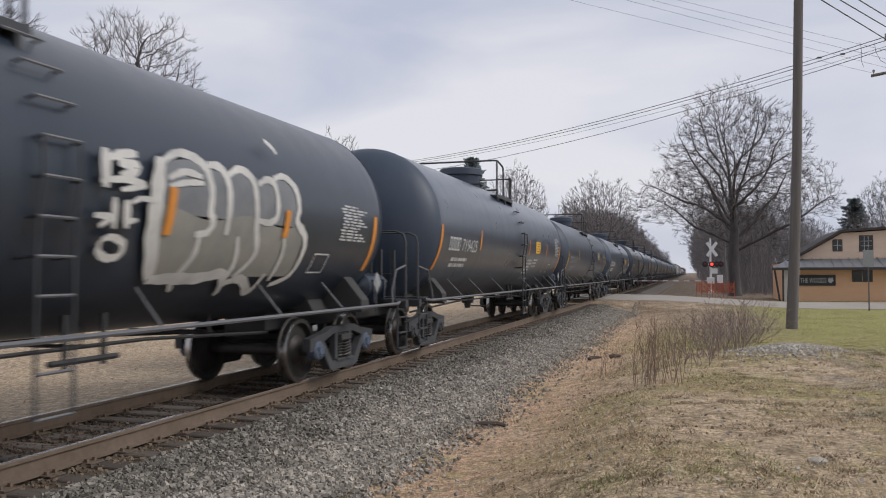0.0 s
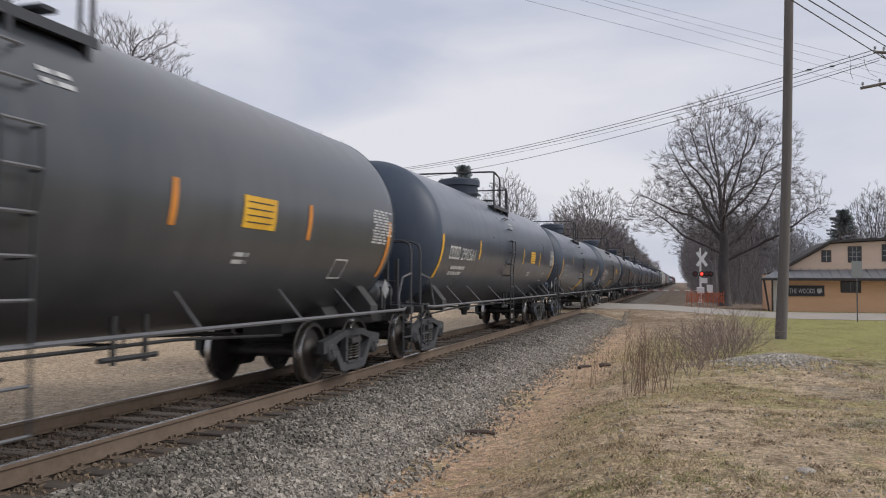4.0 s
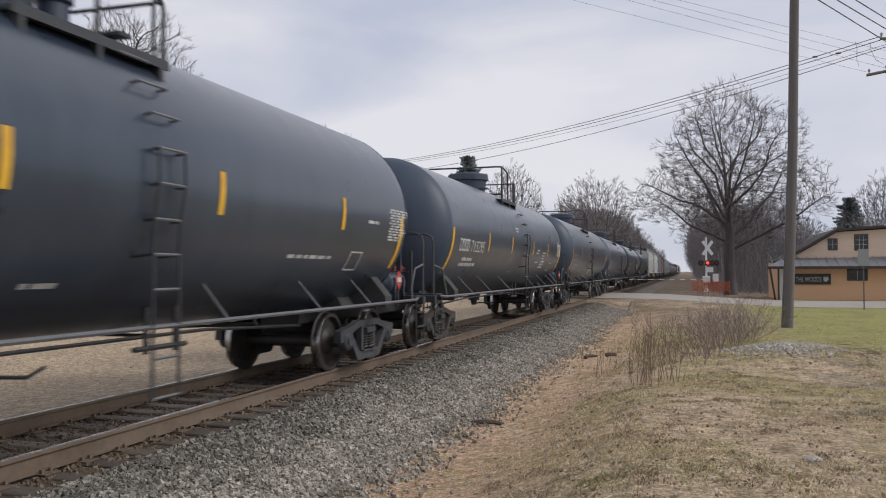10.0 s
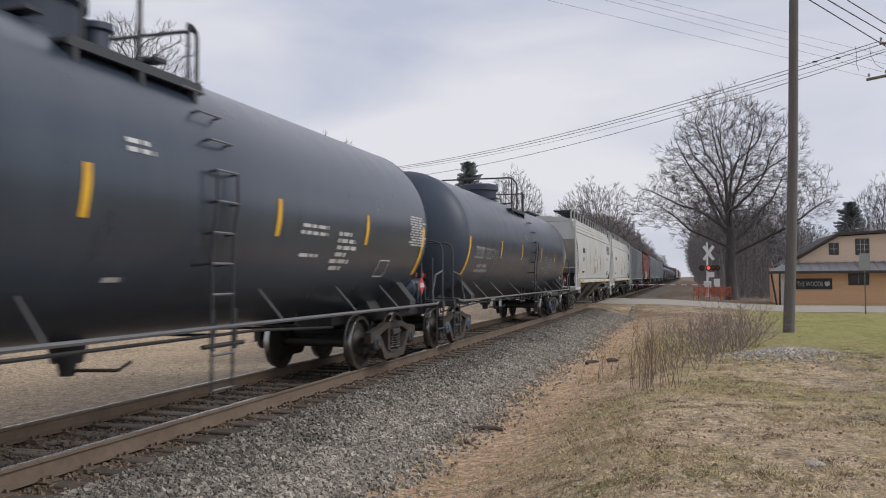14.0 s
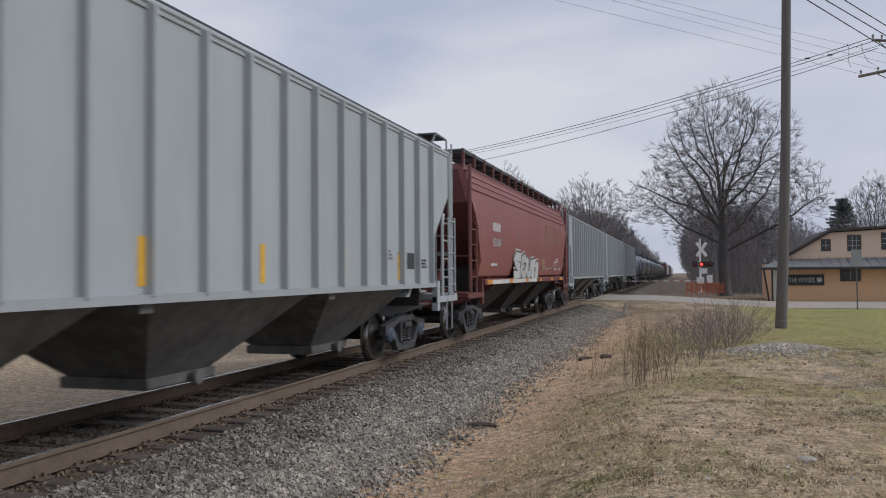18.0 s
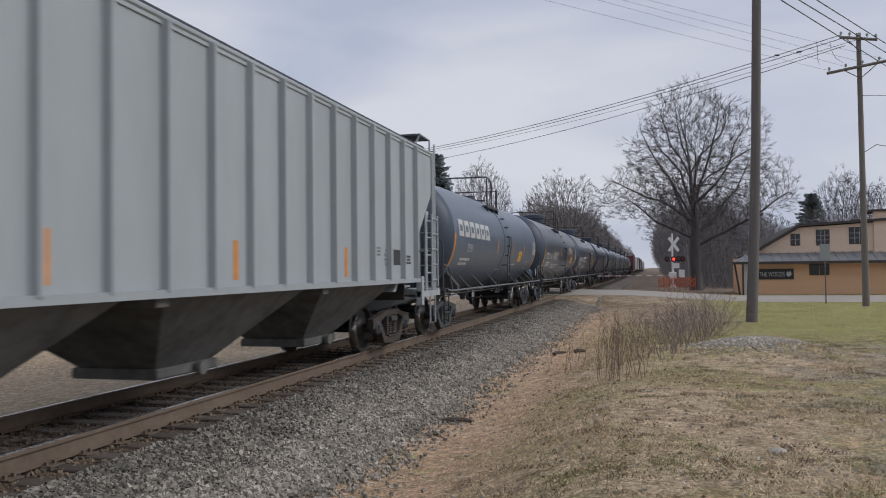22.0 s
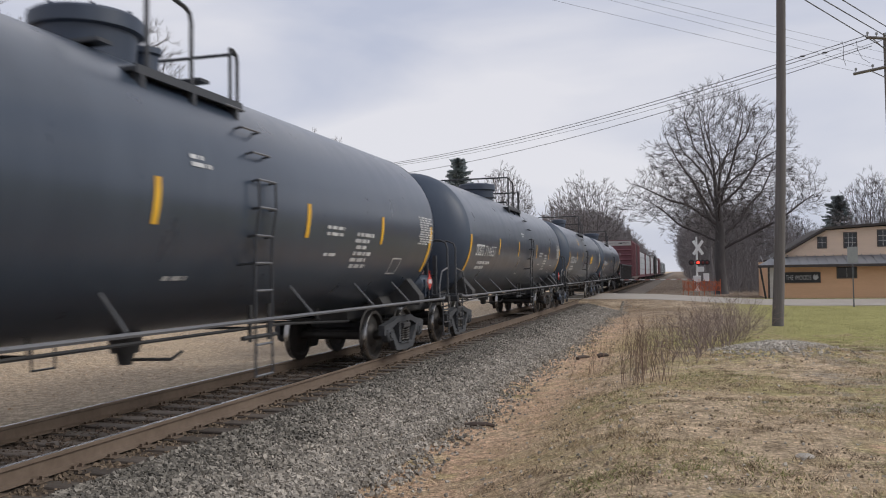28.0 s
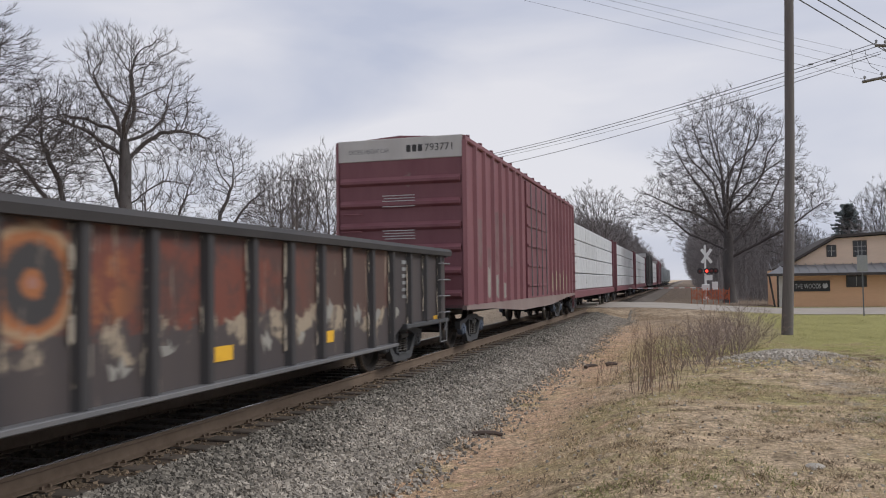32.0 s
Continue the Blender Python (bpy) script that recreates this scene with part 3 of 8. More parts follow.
def reservoir_shape():
    s = Shape()
    s.lathe([(-0.45, 0.0), (-0.43, 0.1), (-0.36, 0.2), (0.36, 0.2), (0.43, 0.1), (0.45, 0.0)], 18, "y")
    s.box(-0.22, 0.22, -0.25, -0.2, -0.28, 0.1)
    s.box(-0.22, 0.22, 0.2, 0.25, -0.28, 0.1)
    return s


def text_on_tank(text, y0, z0, h, width=0.0):
    s = lettering(text, h, width)
    r = TR + 0.007
    out = []
    for x, y, _ in s.v:
        z = z0 + y
        a = math.asin(max(-1, min(1, (z - ZC) / r)))
        out.append((r * math.cos(a), y0 + x, ZC + r * math.sin(a)))
    s.v = out
    return s


def bars_on_tank(y0, z0, rows, seed, h=0.05, gap=0.035, width=0.9):
    """Small writing that is too small to read: lines of short bars."""
    rnd = random.Random(seed)
    s = Shape()
    z = z0
    for _ in range(rows):
        y, end = y0 + rnd.uniform(0, 0.12), y0 + width * rnd.uniform(0.6, 1)
        while y < end:
            w = rnd.uniform(0.08, 0.26)
            s.shell_patch(y, min(end, y + w), z - h, z, TR + 0.007, ZC)
            y += w + 0.05
        z -= h + gap
    return s


def mark_blocks(y0, z0, h, n, w):
    """Hollow shapes in place of owners' marks."""
    s = Shape()
    t = 0.24 * w
    for k in range(n):
        a, b2 = y0 + k * w * 1.25, y0 + k * w * 1.25 + w
        s.shell_patch(a, b2, z0, z0 + t, TR + 0.007, ZC)
        s.shell_patch(a, b2, z0 + h - t, z0 + h, TR + 0.007, ZC)
        s.shell_patch(a, a + t, z0 + t, z0 + h - t, TR + 0.007, ZC)
        s.shell_patch(b2 - t, b2, z0 + t, z0 + h - t, TR + 0.007, ZC)
    return s


def on_head(x, z):
    """A point just proud of the dished end that leads."""
    q = min(0.98, (x * x + (z - ZC) ** 2) / (TR + 0.003) ** 2)
    return (x, -7.629 - 0.726 * math.sqrt(1 - q), z)


def head_bars(x0, x1, z0, rows, pitch, h, seed):
    """Lines of writing on the dished end, too small to read."""
    rnd = random.Random(seed)
    s = Shape()
    for k in range(rows):
        z, x, end = z0 - k * pitch, x0 + rnd.uniform(0, 0.1), x1 - rnd.uniform(0, 0.25) * (x1 - x0)
        while x < end - 0.02:
            e = min(end, x + rnd.uniform(0.07, 0.2))
            s.add([on_head(x, z), on_head(e, z), on_head(e, z + h), on_head(x, z + h)], [(0, 1, 2, 3)])
            x = e + 0.035
    return s


def head_number(text, x0, z0, h):
    s = lettering(text, h)
    s.v = [on_head(x0 + x, z0 + y) for x, y, _ in s.v]
    return s


def frame_on_tank(y0, y1, z0, z1, t=0.022):
    s = Shape()
    s.shell_patch(y0, y1, z0, z0 + t, TR + 0.007, ZC)
    s.shell_patch(y0, y1, z1 - t, z1, TR + 0.007, ZC)
    s.shell_patch(y0, y0 + t, z0 + t, z1 - t, TR + 0.007, ZC)
    s.shell_patch(y1 - t, y1, z0 + t, z1 - t, TR + 0.007, ZC)
    return s


BLOCKS = ((2.45, 3.3, 2.09, 2.27), (3.55, 4.35, 1.70, 2.22), (2.5, 3.2, 1.85, 1.89), (-0.95, -0.42, 2.66, 2.82), (-0.98, -0.5, 1.50, 1.58))
HIGH = (-0.25, 0.28, 3.02, 3.2)
LINES = ((2.83, 3.95, 1.74, 1.80), (4.24, 4.95, 1.72, 1.78), (5.79, 6.38, 2.28, 2.34))


def tank_car(name, label, paint, number, seed, stripes=MARK_YELLOW, text=MARK_WHITE, panel=None, swoosh=None, gear=GEAR_GREY,
             placard=MARK_RED, stripe_set=(-4.27, -1.45, 1.85, 4.68), strip_z=2.07, big=False, head=HEAD_SHADE_BLUE, shift=0.0, band=False, lad=0.55, blocks=None,
             data=(6.65, 7.6, 2.12, 2.66), panel_paint=MARK_YELLOW, girth=1.0):
    rnd = random.Random(seed)
    car = thing("tank_car", label, "tank car", group="freight train cars")
    part("tank", tank_shape, paint, car, "", None, "tank")
    for d in (1, -1):
        m = None if d > 0 else TURN
        part("tank_head", head_shape, head, car, "dished tank end, its shaded blue-black tone painted in", m, "head")
        part("stub_sill", stub_sill_shape, STEEL_DARK, car, "", m, "stub")
        part("end_platform", end_platform_shape, RAILING_DARK, car, "", m, "end_platform")
        end_guard(car, m)
        ladder(car, pose(0, lad + shift, 0) if d > 0 else pose(0, lad + shift, 0, 0, 0, 180))
        pl = placard if seed >= 20 and seed not in (23, 34) else MARK_GREY
        low = 1.42 if pl is MARK_GREY else 1.62
        spots = [pose(0.75, d * 8.87, low, 0, 0, d * 90)] + ([pose(1.50, 7.4, 1.42)] if d > 0 else [])
        for m2 in spots:
            pk = part("placard", lambda: placard_shape(0.165), pl, car, "diamond placard", m2, "placard")
            part("placard_holder", lambda: Shape().box(-0.02, -0.002, -0.02, 0.02, -0.45, 0.12), RAILING_DARK, pk, "", None, "holder")
            if pl is MARK_RED:
                part("placard_band", lambda: Shape().prism([(-0.10, -0.035), (0.10, -0.035), (0.10, 0.045), (-0.10, 0.045)], "x", 0.0125, 0.0155), MARK_WHITE, pk, "", None, "placard_band")
    manway(car, pose(0, shift, 0.08))
    part("top_platform", platform_shape, RAILING_DARK, car, "", pose(0, shift, 0), "platform")
    part("railing", guard_shape, RAILING_DARK, car, "", pose(0, shift + 0.06, 0.06), "guard")
    part("sill_rail", sill_rail_shape, RAILING_PALE, car, "", None, "sill_rail")
    for d in (1, -1):
        for y in (-6.0, -4.2, -1.9, 1.9, 4.2, 6.0):
            part("rail_brace", rail_brace_shape, RAILING_PALE, car, "", pose(0, y, 0) if d > 0 else pose(0, y, 0, 0, 0, 180), "brace")
    part("underside_gear", underside_shape, STEEL_DARK, car, "", None, "underside")
    part("air_reservoir", reservoir_shape, paint, car, "", pose(1.05, 8.12, 1.36, 0, 0, 0), "reservoir")
    couplers(car, TANK_HALF)

    if seed in (21, 23):
        part("brake_cylinder", Shape().lathe([(-0.42, 0.0), (-0.40, 0.08), (-0.36, 0.15), (-0.26, 0.18), (0.26, 0.18), (0.36, 0.15), (0.40, 0.06), (0.42, 0.0)], 18, "y", (0.9, -4.5 if seed == 21 else 2.1, 0.74)), STEEL_DARK, car, "black brake cylinder under the sill")

    def brake_pipe():
        p = Shape().tube([(1.12, -5.6, 0.93), (1.12, -1.0, 0.90), (1.12, 5.4, 0.94)], 0.022, 6).tube([(1.0, -4.8, 0.72), (1.0, 0.5, 0.70), (1.0, 4.6, 0.74)], 0.018, 6)
        for y in (-4.6, -3.1, -1.4, 0.2, 1.9, 3.4, 4.5):
            p.box(1.09, 1.15, y - 0.03, y + 0.03, 0.66, 1.04)
        return p
    if seed in (13, 14, 35, 36, 41):
        part("brake_pipe", brake_pipe, GEAR_RUST, car, "rusty brake pipes on hangers", None, "brake_pipe")
    if band:
        part("shell_strap", band_shape, paint, car, "", pose(0, shift, 0), "strap")
    for y in (-7.05, 7.05):
        truck(car, y, gear if rnd.random() < 0.7 else GEAR_RUST)
    # reflective strips
    for y, w, z0, z1 in [(-7.55, 0.13, 1.62, 2.5), (7.42, 0.13, 1.62, 2.5)] + [(q, 0.10, strip_z, strip_z + 0.45) for q in stripe_set]:
        part("reflective_strip", lambda: Shape().shell_patch(0, w, z0, z1, TR + 0.007, ZC), stripes, car, "", pose(0, y - w / 2, 0), ("strip", w, z0))
    # markings
    if big:
        for k in range(6):
            part("letter_shape", lambda: mark_blocks(0, 2.44, 0.44, 1, 0.56), MARK_WHITE, car, "large white letter shape", pose(0, -7.1 + 0.73 * k, 0), "big_block")
        part("car_number", text_on_tank(number, -6.0, 2.05, 0.22), text, car, "white stencilled car number")
    else:
        for k in range(4):
            part("mark_shape", lambda: mark_blocks(0, 2.02, 0.27, 1, 0.17), text, car, "", pose(0, -6.95 + 0.2125 * k, 0), "mark_block")
        part("car_number", text_on_tank(number, -5.98, 2.02, 0.27, 1.25), text, car, "stencilled car number")
    part("stencil", bars_on_tank(-6.6, 1.88, 2, seed, 0.07, 0.05, 1.5), text, car)
    for k, (y0, y1, z0, z1) in enumerate(BLOCKS if blocks is None else blocks):
        rows = max(1, round((z1 - z0) / 0.088))
        part("stencil", bars_on_tank(y0, z1, rows, seed + k, 0.045 if rows < 5 else 0.055, max(0.03, (z1 - z0) / rows - 0.045), y1 - y0), text, car)
    part("data_panel", bars_on_tank(data[0], data[3], 12, seed + 4, 0.027, (data[3] - data[2]) / 12 - 0.027, data[1] - data[0]), text, car, "panel of small stencilled lines")
    part("stencil_frame", frame_on_tank(5.5, 5.95, 1.58, 1.86), text, car)
    part("car_number", head_number(number, -0.22, 3.04, 0.15), text, car, "stencilled car number on the tank end")
    part("stencil", head_bars(-0.75, -0.30, 3.05, 1, 0.2, 0.13, seed + 6), text, car)
    part("stencil", head_bars(-0.7, 0.2, 2.88, 2, 0.12, 0.055, seed + 7), text, car)
    part("stencil", head_bars(-0.55, 0.25, 2.30, 3, 0.10, 0.05, seed + 8), text, car)
    part("stencil", head_bars(-0.4, 0.1, 1.98, 4, 0.085, 0.04, seed + 9), text, car)
    if panel:
        part("warning_panel", Shape().shell_patch(panel[0], panel[0] + 0.76, panel[1], panel[1] + 0.36, TR + 0.007, ZC), panel_paint, car, "rectangular warning panel")
        part("panel_print", Shape().add(*_lines_on(panel)), MARK_BLACK, car)
    if swoosh:
        y0, y1, z0, z1 = swoosh
        part("warning_panel", Shape().shell_patch(y0, y1, z0, z1, TR + 0.007, ZC), MARK_YELLOW, car, "yellow warning panel low on the shell")
        lines = Shape()
        for k in range(5):
            z = z1 - 0.05 - (z1 - z0) * 0.12 * k
            lines.shell_patch(y0 + 0.06, y1 - 0.06 - 0.05 * (k % 3), z - 0.012, z, TR + 0.011, ZC)
        part("panel_print", lines, MARK_BLACK, car)
    if girth != 1.0:      # a stouter or slimmer shell, with all that is fixed to it
        stout = Matrix.Translation((0, 0, 1.3)) @ Matrix.Diagonal((girth, 1, girth, 1)) @ Matrix.Translation((0, 0, -1.3))
        for ob in car.children:
            if not ob.name.startswith(("truck", "coupler", "stub_sill", "end_platform", "end_railing", "sill_rail", "rail_brace", "underside", "placard", "brake", "air_")):
                ob.matrix_basis = stout @ ob.matrix_basis
    return car


def _lines_on(panel):
    s = Shape()
    for k in range(4):
        z = panel[1] + 0.06 + 0.075 * k
        s.shell_patch(panel[0] + 0.08, panel[0] + 0.66, z, z + 0.014, TR + 0.011, ZC)
    return s.v, s.f


def on_shell(y, z, lift):
    a = math.asin(max(-1, min(1, (z - ZC) / TR)))
    return ((TR + lift) * math.cos(a), y, ZC + (TR + lift) * math.sin(a))


def spray(points, width, lift):
    """A sprayed stroke along a smooth line on the tank's side."""
    n, line = len(points), []
    for i in range(n - 1):
        p = [Vector(points[max(0, min(n - 1, i + k))]) for k in (-1, 0, 1, 2)]
        for j in range(6 if n > 2 else 3):
            t = j / (6 if n > 2 else 3)
            line.append(0.5 * (2 * p[1] + (p[2] - p[0]) * t + (2 * p[0] - 5 * p[1] + 4 * p[2] - p[3]) * t * t + (3 * p[1] - p[0] - 3 * p[2] + p[3]) * t ** 3))
    line.append(Vector(points[-1]))
    s, m = Shape(), len(line)
    for i, q in enumerate(line):
        d = (line[min(m - 1, i + 1)] - line[max(0, i - 1)]).normalized()
        w = width / 2 * (0.6 + 0.4 * min(1.0, 4 * min(i, m - 1 - i) / m)) * (1 + 0.10 * math.sin(i * 1.7))
        for e in (1, 0, -1):
            s.v.append(on_shell(q.x - d.y * w * e, q.y + d.x * w * e, lift))
    s.f += [(3 * i + k, 3 * i + k + 1, 3 * i + k + 4, 3 * i + k + 3) for i in range(m - 1) for k in (0, 1)]
    return s


def bubble_graffiti(car):
    """White-outlined round letters sprayed on the tank's side, filled with thin tan below and grey above."""
    fill = Shape()
    for k in range(17):
        u = k / 16
        y = 1.88 + 3.0 * u
        top = 2.16 + 0.05 * math.sin(y * 4.0)
        for j in range(9):
            fill.v.append(on_shell(y + (0.18 - 0.1 * u) * (1 - j / 8), 1.53 + (top - 1.53) * j / 8, 0.004))
    fill.f = [(k * 9 + j, k * 9 + j + 1, k * 9 + j + 10, k * 9 + j + 9) for k in range(16) for j in range(8)]
    part("sprayed_fill", fill, SPRAY_TAN, car, "thin tan sprayed fill")
    veil = Shape()
    for k in range(17):
        y = 1.9 + 2.75 * k / 16
        top = 2.6 + 0.08 * abs(math.sin(y * 3.3))
        for j in range(7):
            veil.v.append(on_shell(y, 2.14 + (top - 2.14) * j / 6, 0.003))
    veil.f = [(k * 7 + j, k * 7 + j + 1, k * 7 + j + 8, k * 7 + j + 7) for k in range(16) for j in range(6)]
    part("sprayed_veil", veil, SPRAY_VEIL, car, "thin grey sprayed veil")
    k = 0
    for width, line in (
            (0.20, ((1.87, 2.64), (1.83, 2.32), (1.88, 1.93), (2.12, 1.53))),
            (0.10, ((1.86, 2.59), (2.14, 2.72), (2.43, 2.71), (2.63, 2.61), (2.72, 2.40), (2.73, 2.20), (2.81, 2.10), (2.74, 1.99), (2.54, 1.96))),
            (0.08, ((2.63, 1.94), (2.65, 1.74), (2.53, 1.51), (2.63, 1.39))),
            (0.12, ((2.11, 1.51), (2.43, 1.52), (2.95, 1.52), (3.38, 1.56), (3.56, 1.33))),
            (0.10, ((2.64, 2.67), (2.87, 2.67), (3.02, 2.53), (3.07, 2.30), (3.10, 1.98))),
            (0.10, ((3.03, 2.61), (3.27, 2.70), (3.53, 2.61), (3.62, 2.37), (3.70, 2.07), (3.84, 1.79), (3.63, 1.53)))):
        part("sprayed_stroke", spray(line, width, 0.007 + 0.0006 * k), SPRAY_WHITE, car, "white sprayed letter outline")
        k += 1
    for width, line in (
            (0.08, ((3.34, 1.97), (3.47, 1.72), (3.50, 1.50), (3.53, 1.35))),
            (0.10, ((3.53, 1.45), (3.71, 1.51), (3.93, 1.48), (4.24, 1.35), (4.31, 1.57))),
            (0.09, ((3.65, 2.57), (3.86, 2.65), (4.05, 2.58), (4.12, 2.26), (3.96, 2.16), (3.72, 2.17))),
            (0.10, ((4.01, 2.67), (4.27, 2.73), (4.55, 2.62), (4.66, 2.39), (4.65, 2.21), (4.94, 2.03), (5.02, 1.80), (4.96, 1.54), (4.61, 1.43))),
            (0.08, ((4.33, 2.07), (4.47, 1.86), (4.50, 1.62), (4.50, 1.48))),
            (0.07, ((1.98, 2.46), (2.24, 2.55), (2.53, 2.53))),
            (0.06, ((2.00, 2.39), (2.28, 2.45), (2.56, 2.47)))):
        part("sprayed_stroke", spray(line, width, 0.007 + 0.0006 * k), SPRAY_WHITE, car, "white sprayed letter outline")
        k += 1
    for width, line in (
            (0.12, ((1.11, 2.62), (1.13, 2.29))), (0.08, ((1.14, 2.54), (1.34, 2.60), (1.52, 2.62))), (0.10, ((1.27, 2.52), (1.53, 2.50), (1.30, 2.40))),
            (0.06, ((1.06, 2.34), (1.34, 2.38), (1.64, 2.36), (1.32, 2.29))), (0.07, ((1.25, 2.22), (1.32, 1.96))), (0.09, ((1.41, 2.21), (1.48, 1.97))),
            (0.05, ((1.47, 2.19), (1.61, 2.24), (1.81, 2.23))), (0.06, ((1.04, 2.06), (1.23, 2.05), (1.13, 1.97))), (0.05, ((1.42, 2.02), (1.60, 2.05))),
            (0.07, ((1.21, 1.86), (1.32, 1.89), (1.50, 1.84), (1.51, 1.74), (1.37, 1.71), (1.22, 1.77), (1.21, 1.86))), (0.07, ((4.00, 3.13), (4.14, 3.06), (4.21, 2.99)))):
        part("sprayed_stroke", spray(line, width, 0.007 + 0.0006 * k), SPRAY_WHITE, car, "white sprayed tag stroke")
        k += 1
    for y, z0, z1 in ((2.05, 1.93, 2.38), (4.37, 2.0, 2.33)):
        part("reflective_strip", Shape().shell_patch(y - 0.06, y + 0.06, z0, z1, TR + 0.026, ZC), MARK_ORANGE, car)


# ---------------------------------------------------------------- covered hoppers
def hopper_car(label, paint, number, seed, ribs=0, roof=4.18, under=None, trim=None, half=8.45, curved=False, tag=None, big_mark=None, pockets=3, stripe=MARK_YELLOW, strips=(), labels=()):
    he = half - 0.48      # where the end platforms are counted from
    rnd = random.Random(seed)
    trim = trim or paint
    kind = ("hopper", ribs, roof, curved, half)
    car = thing("hopper_car", label, "hopper car", group="freight train cars")
    sw = 1.55      # half width

    def side():
        s = Shape()
        if curved:
            prof = [(1.30, 1.42), (1.46, 1.52), (1.55, 1.9), (1.57, 2.6), (1.55, 3.35), (1.53, 3.54), (1.565, 3.56), (1.56, 3.60), (1.50, 3.62), (1.485, 3.72), (1.51, 3.74), (1.50, 3.78), (1.44, 3.80), (1.42, 3.89), (1.445, 3.91), (1.43, 3.95), (1.37, 3.97), (1.34, roof - 0.08), (1.28, roof - 0.08), (1.24, roof - 0.2), (1.42, 3.3), (1.5, 2.2), (1.28, 1.5)]
        else:
            prof = [(1.36, 1.38), (1.50, 1.38), (1.50, roof - 0.1), (1.44, roof - 0.1), (1.44, 1.46), (1.36, 1.46)]
        # cut away at the lower corners, where the slope sheets run down
        steps = [(-half, 3.25), (-half + 0.02, 3.25), (-half + 0.35, 2.98), (-half + 0.62, 2.62), (-half + 0.82, 2.2), (-half + 0.93, 1.75), (-half + 0.97, 1.42), (-half + 0.98, 1.0)] if curved else [(-half, 3.2), (-half + 0.02, 3.2), (-half + 1.05, 2.3), (-half + 1.08, 1.0)]
        steps = steps + [(-y, z) for y, z in reversed(steps)]
        rows2 = [[(max(x, 1.40) if z < cut else x, y, max(z, cut)) for x, z in prof] for y, cut in steps]
        n = len(prof)
        s.add([v for row in rows2 for v in row], [(i * n + k, i * n + (k + 1) % n, (i + 1) * n + (k + 1) % n, (i + 1) * n + k) for i in range(len(steps) - 1) for k in range(n)] + [tuple(range(n)), tuple(range(len(steps) * n - n, len(steps) * n))])
        return s
    for d in (1, -1):
        part("side_sheet", side, paint, car, "", None if d > 0 else TURN, (*kind, "side"))

    def roof_shape():
        s = Shape()
        w = 1.36 if curved else 1.52
        s.prism([(-w, roof - 0.14), (-w, roof - 0.05), (-w * 0.55, roof + 0.05), (0, roof + 0.08), (w * 0.55, roof + 0.05), (w, roof - 0.05), (w, roof - 0.14)], "y", -half + 0.05, half - 0.05)
        s.box(-0.42, 0.42, -half + 0.5, half - 0.5, roof + 0.02, roof + 0.10, 0.03)
        return s
    part("roof", roof_shape, paint, car, "", None, (*kind, "roof"))

    def chord():
        s = Shape()
        if curved:
            s.box(1.28, 1.37, -half, half, roof - 0.10, roof - 0.02, 0.02)
        else:
            s.box(1.46, 1.54, -half, half, roof - 0.10, roof - 0.03, 0.02)
        return s
    for d in (1, -1):
        part("top_chord", chord, trim, car, "", None if d > 0 else TURN, (*kind, "chord"))
        part("side_sill", lambda: Shape().prism([(1.30, 1.285), (1.58, 1.285), (1.60, 1.30), (1.60, 1.42), (1.56, 1.44), (1.30, 1.44)] if not ribs else [(1.30, 1.31), (1.575, 1.31), (1.575, 1.395), (1.30, 1.395)], "y", -half + 1.12, half - 1.12), trim, car, "", None if d > 0 else TURN, (*kind, "sill"))
    if ribs:
        for d in (1, -1):
            for k in range(ribs + 1):
                y = -half + 1.38 + k * (2 * half - 2.76) / ribs
                part("side_post", lambda: Shape().prism([(1.495, -0.034), (1.598, -0.024), (1.602, 0.024), (1.495, 0.034)], "z", 1.38, roof - 0.10), paint, car, "", pose(0, y, 0) if d > 0 else pose(0, -y, 0, 0, 0, 180), (*kind, "post"))

    # slope sheets at the ends, hopper pockets below
    def slope():
        s = Shape()
        return s.prism([(half - 0.02, roof - 0.16), (half - 0.10, roof - 0.16), (half - 0.1, 3.3), (half - 2.6, 1.15), (half - 2.45, 1.15), (half - 0.02, 3.24)], "x", -1.44, 1.44)
    for d in (1, -1):
        part("slope_sheet", slope, trim, car, "", None if d > 0 else TURN, (*kind, "slope"))

    def pocket():
        s = Shape()
        w = (2 * half - 4.4) / pockets / 2 - 0.22
        top, bot = [(-1.46, -w), (1.46, -w), (1.46, w), (-1.46, w)], [(-0.52, -0.62), (0.52, -0.62), (0.52, 0.62), (-0.52, 0.62)]
        s.add([(x, y, 1.40) for x, y in top] + [(x, y, 0.42) for x, y in bot], [(0, 1, 5, 4), (1, 2, 6, 5), (2, 3, 7, 6), (3, 0, 4, 7), (4, 5, 6, 7), (3, 2, 1, 0)])
        s.box(-0.58, 0.58, -0.68, 0.68, 0.30, 0.43, 0.02)
        s.lathe([(-0.92, 0.0), (-0.92, 0.09), (-0.80, 0.09), (-0.80, 0.06), (0.62, 0.06), (0.62, 0.09), (0.70, 0.09), (0.70, 0.0)], 12, "x", (0, 0.15, 0.36))
        for x in (-0.53, 0.53):      # gate rack and flange along the outlet
            s.box(x - 0.04, x + 0.04, -0.66, 0.66, 0.50, 0.53)
        s.box(-1.5, 1.5, -w - 0.20, -w, 1.22, 1.40)
        return s
    for k in range(pockets):
        y = (k - (pockets - 1) / 2) * (2 * half - 4.4) / pockets
        part("hopper_pocket", pocket, under or HOPPER_GRIME_SHADE, car, "", pose(0, y + 0.2, 0), (*kind, pockets, "pocket"))

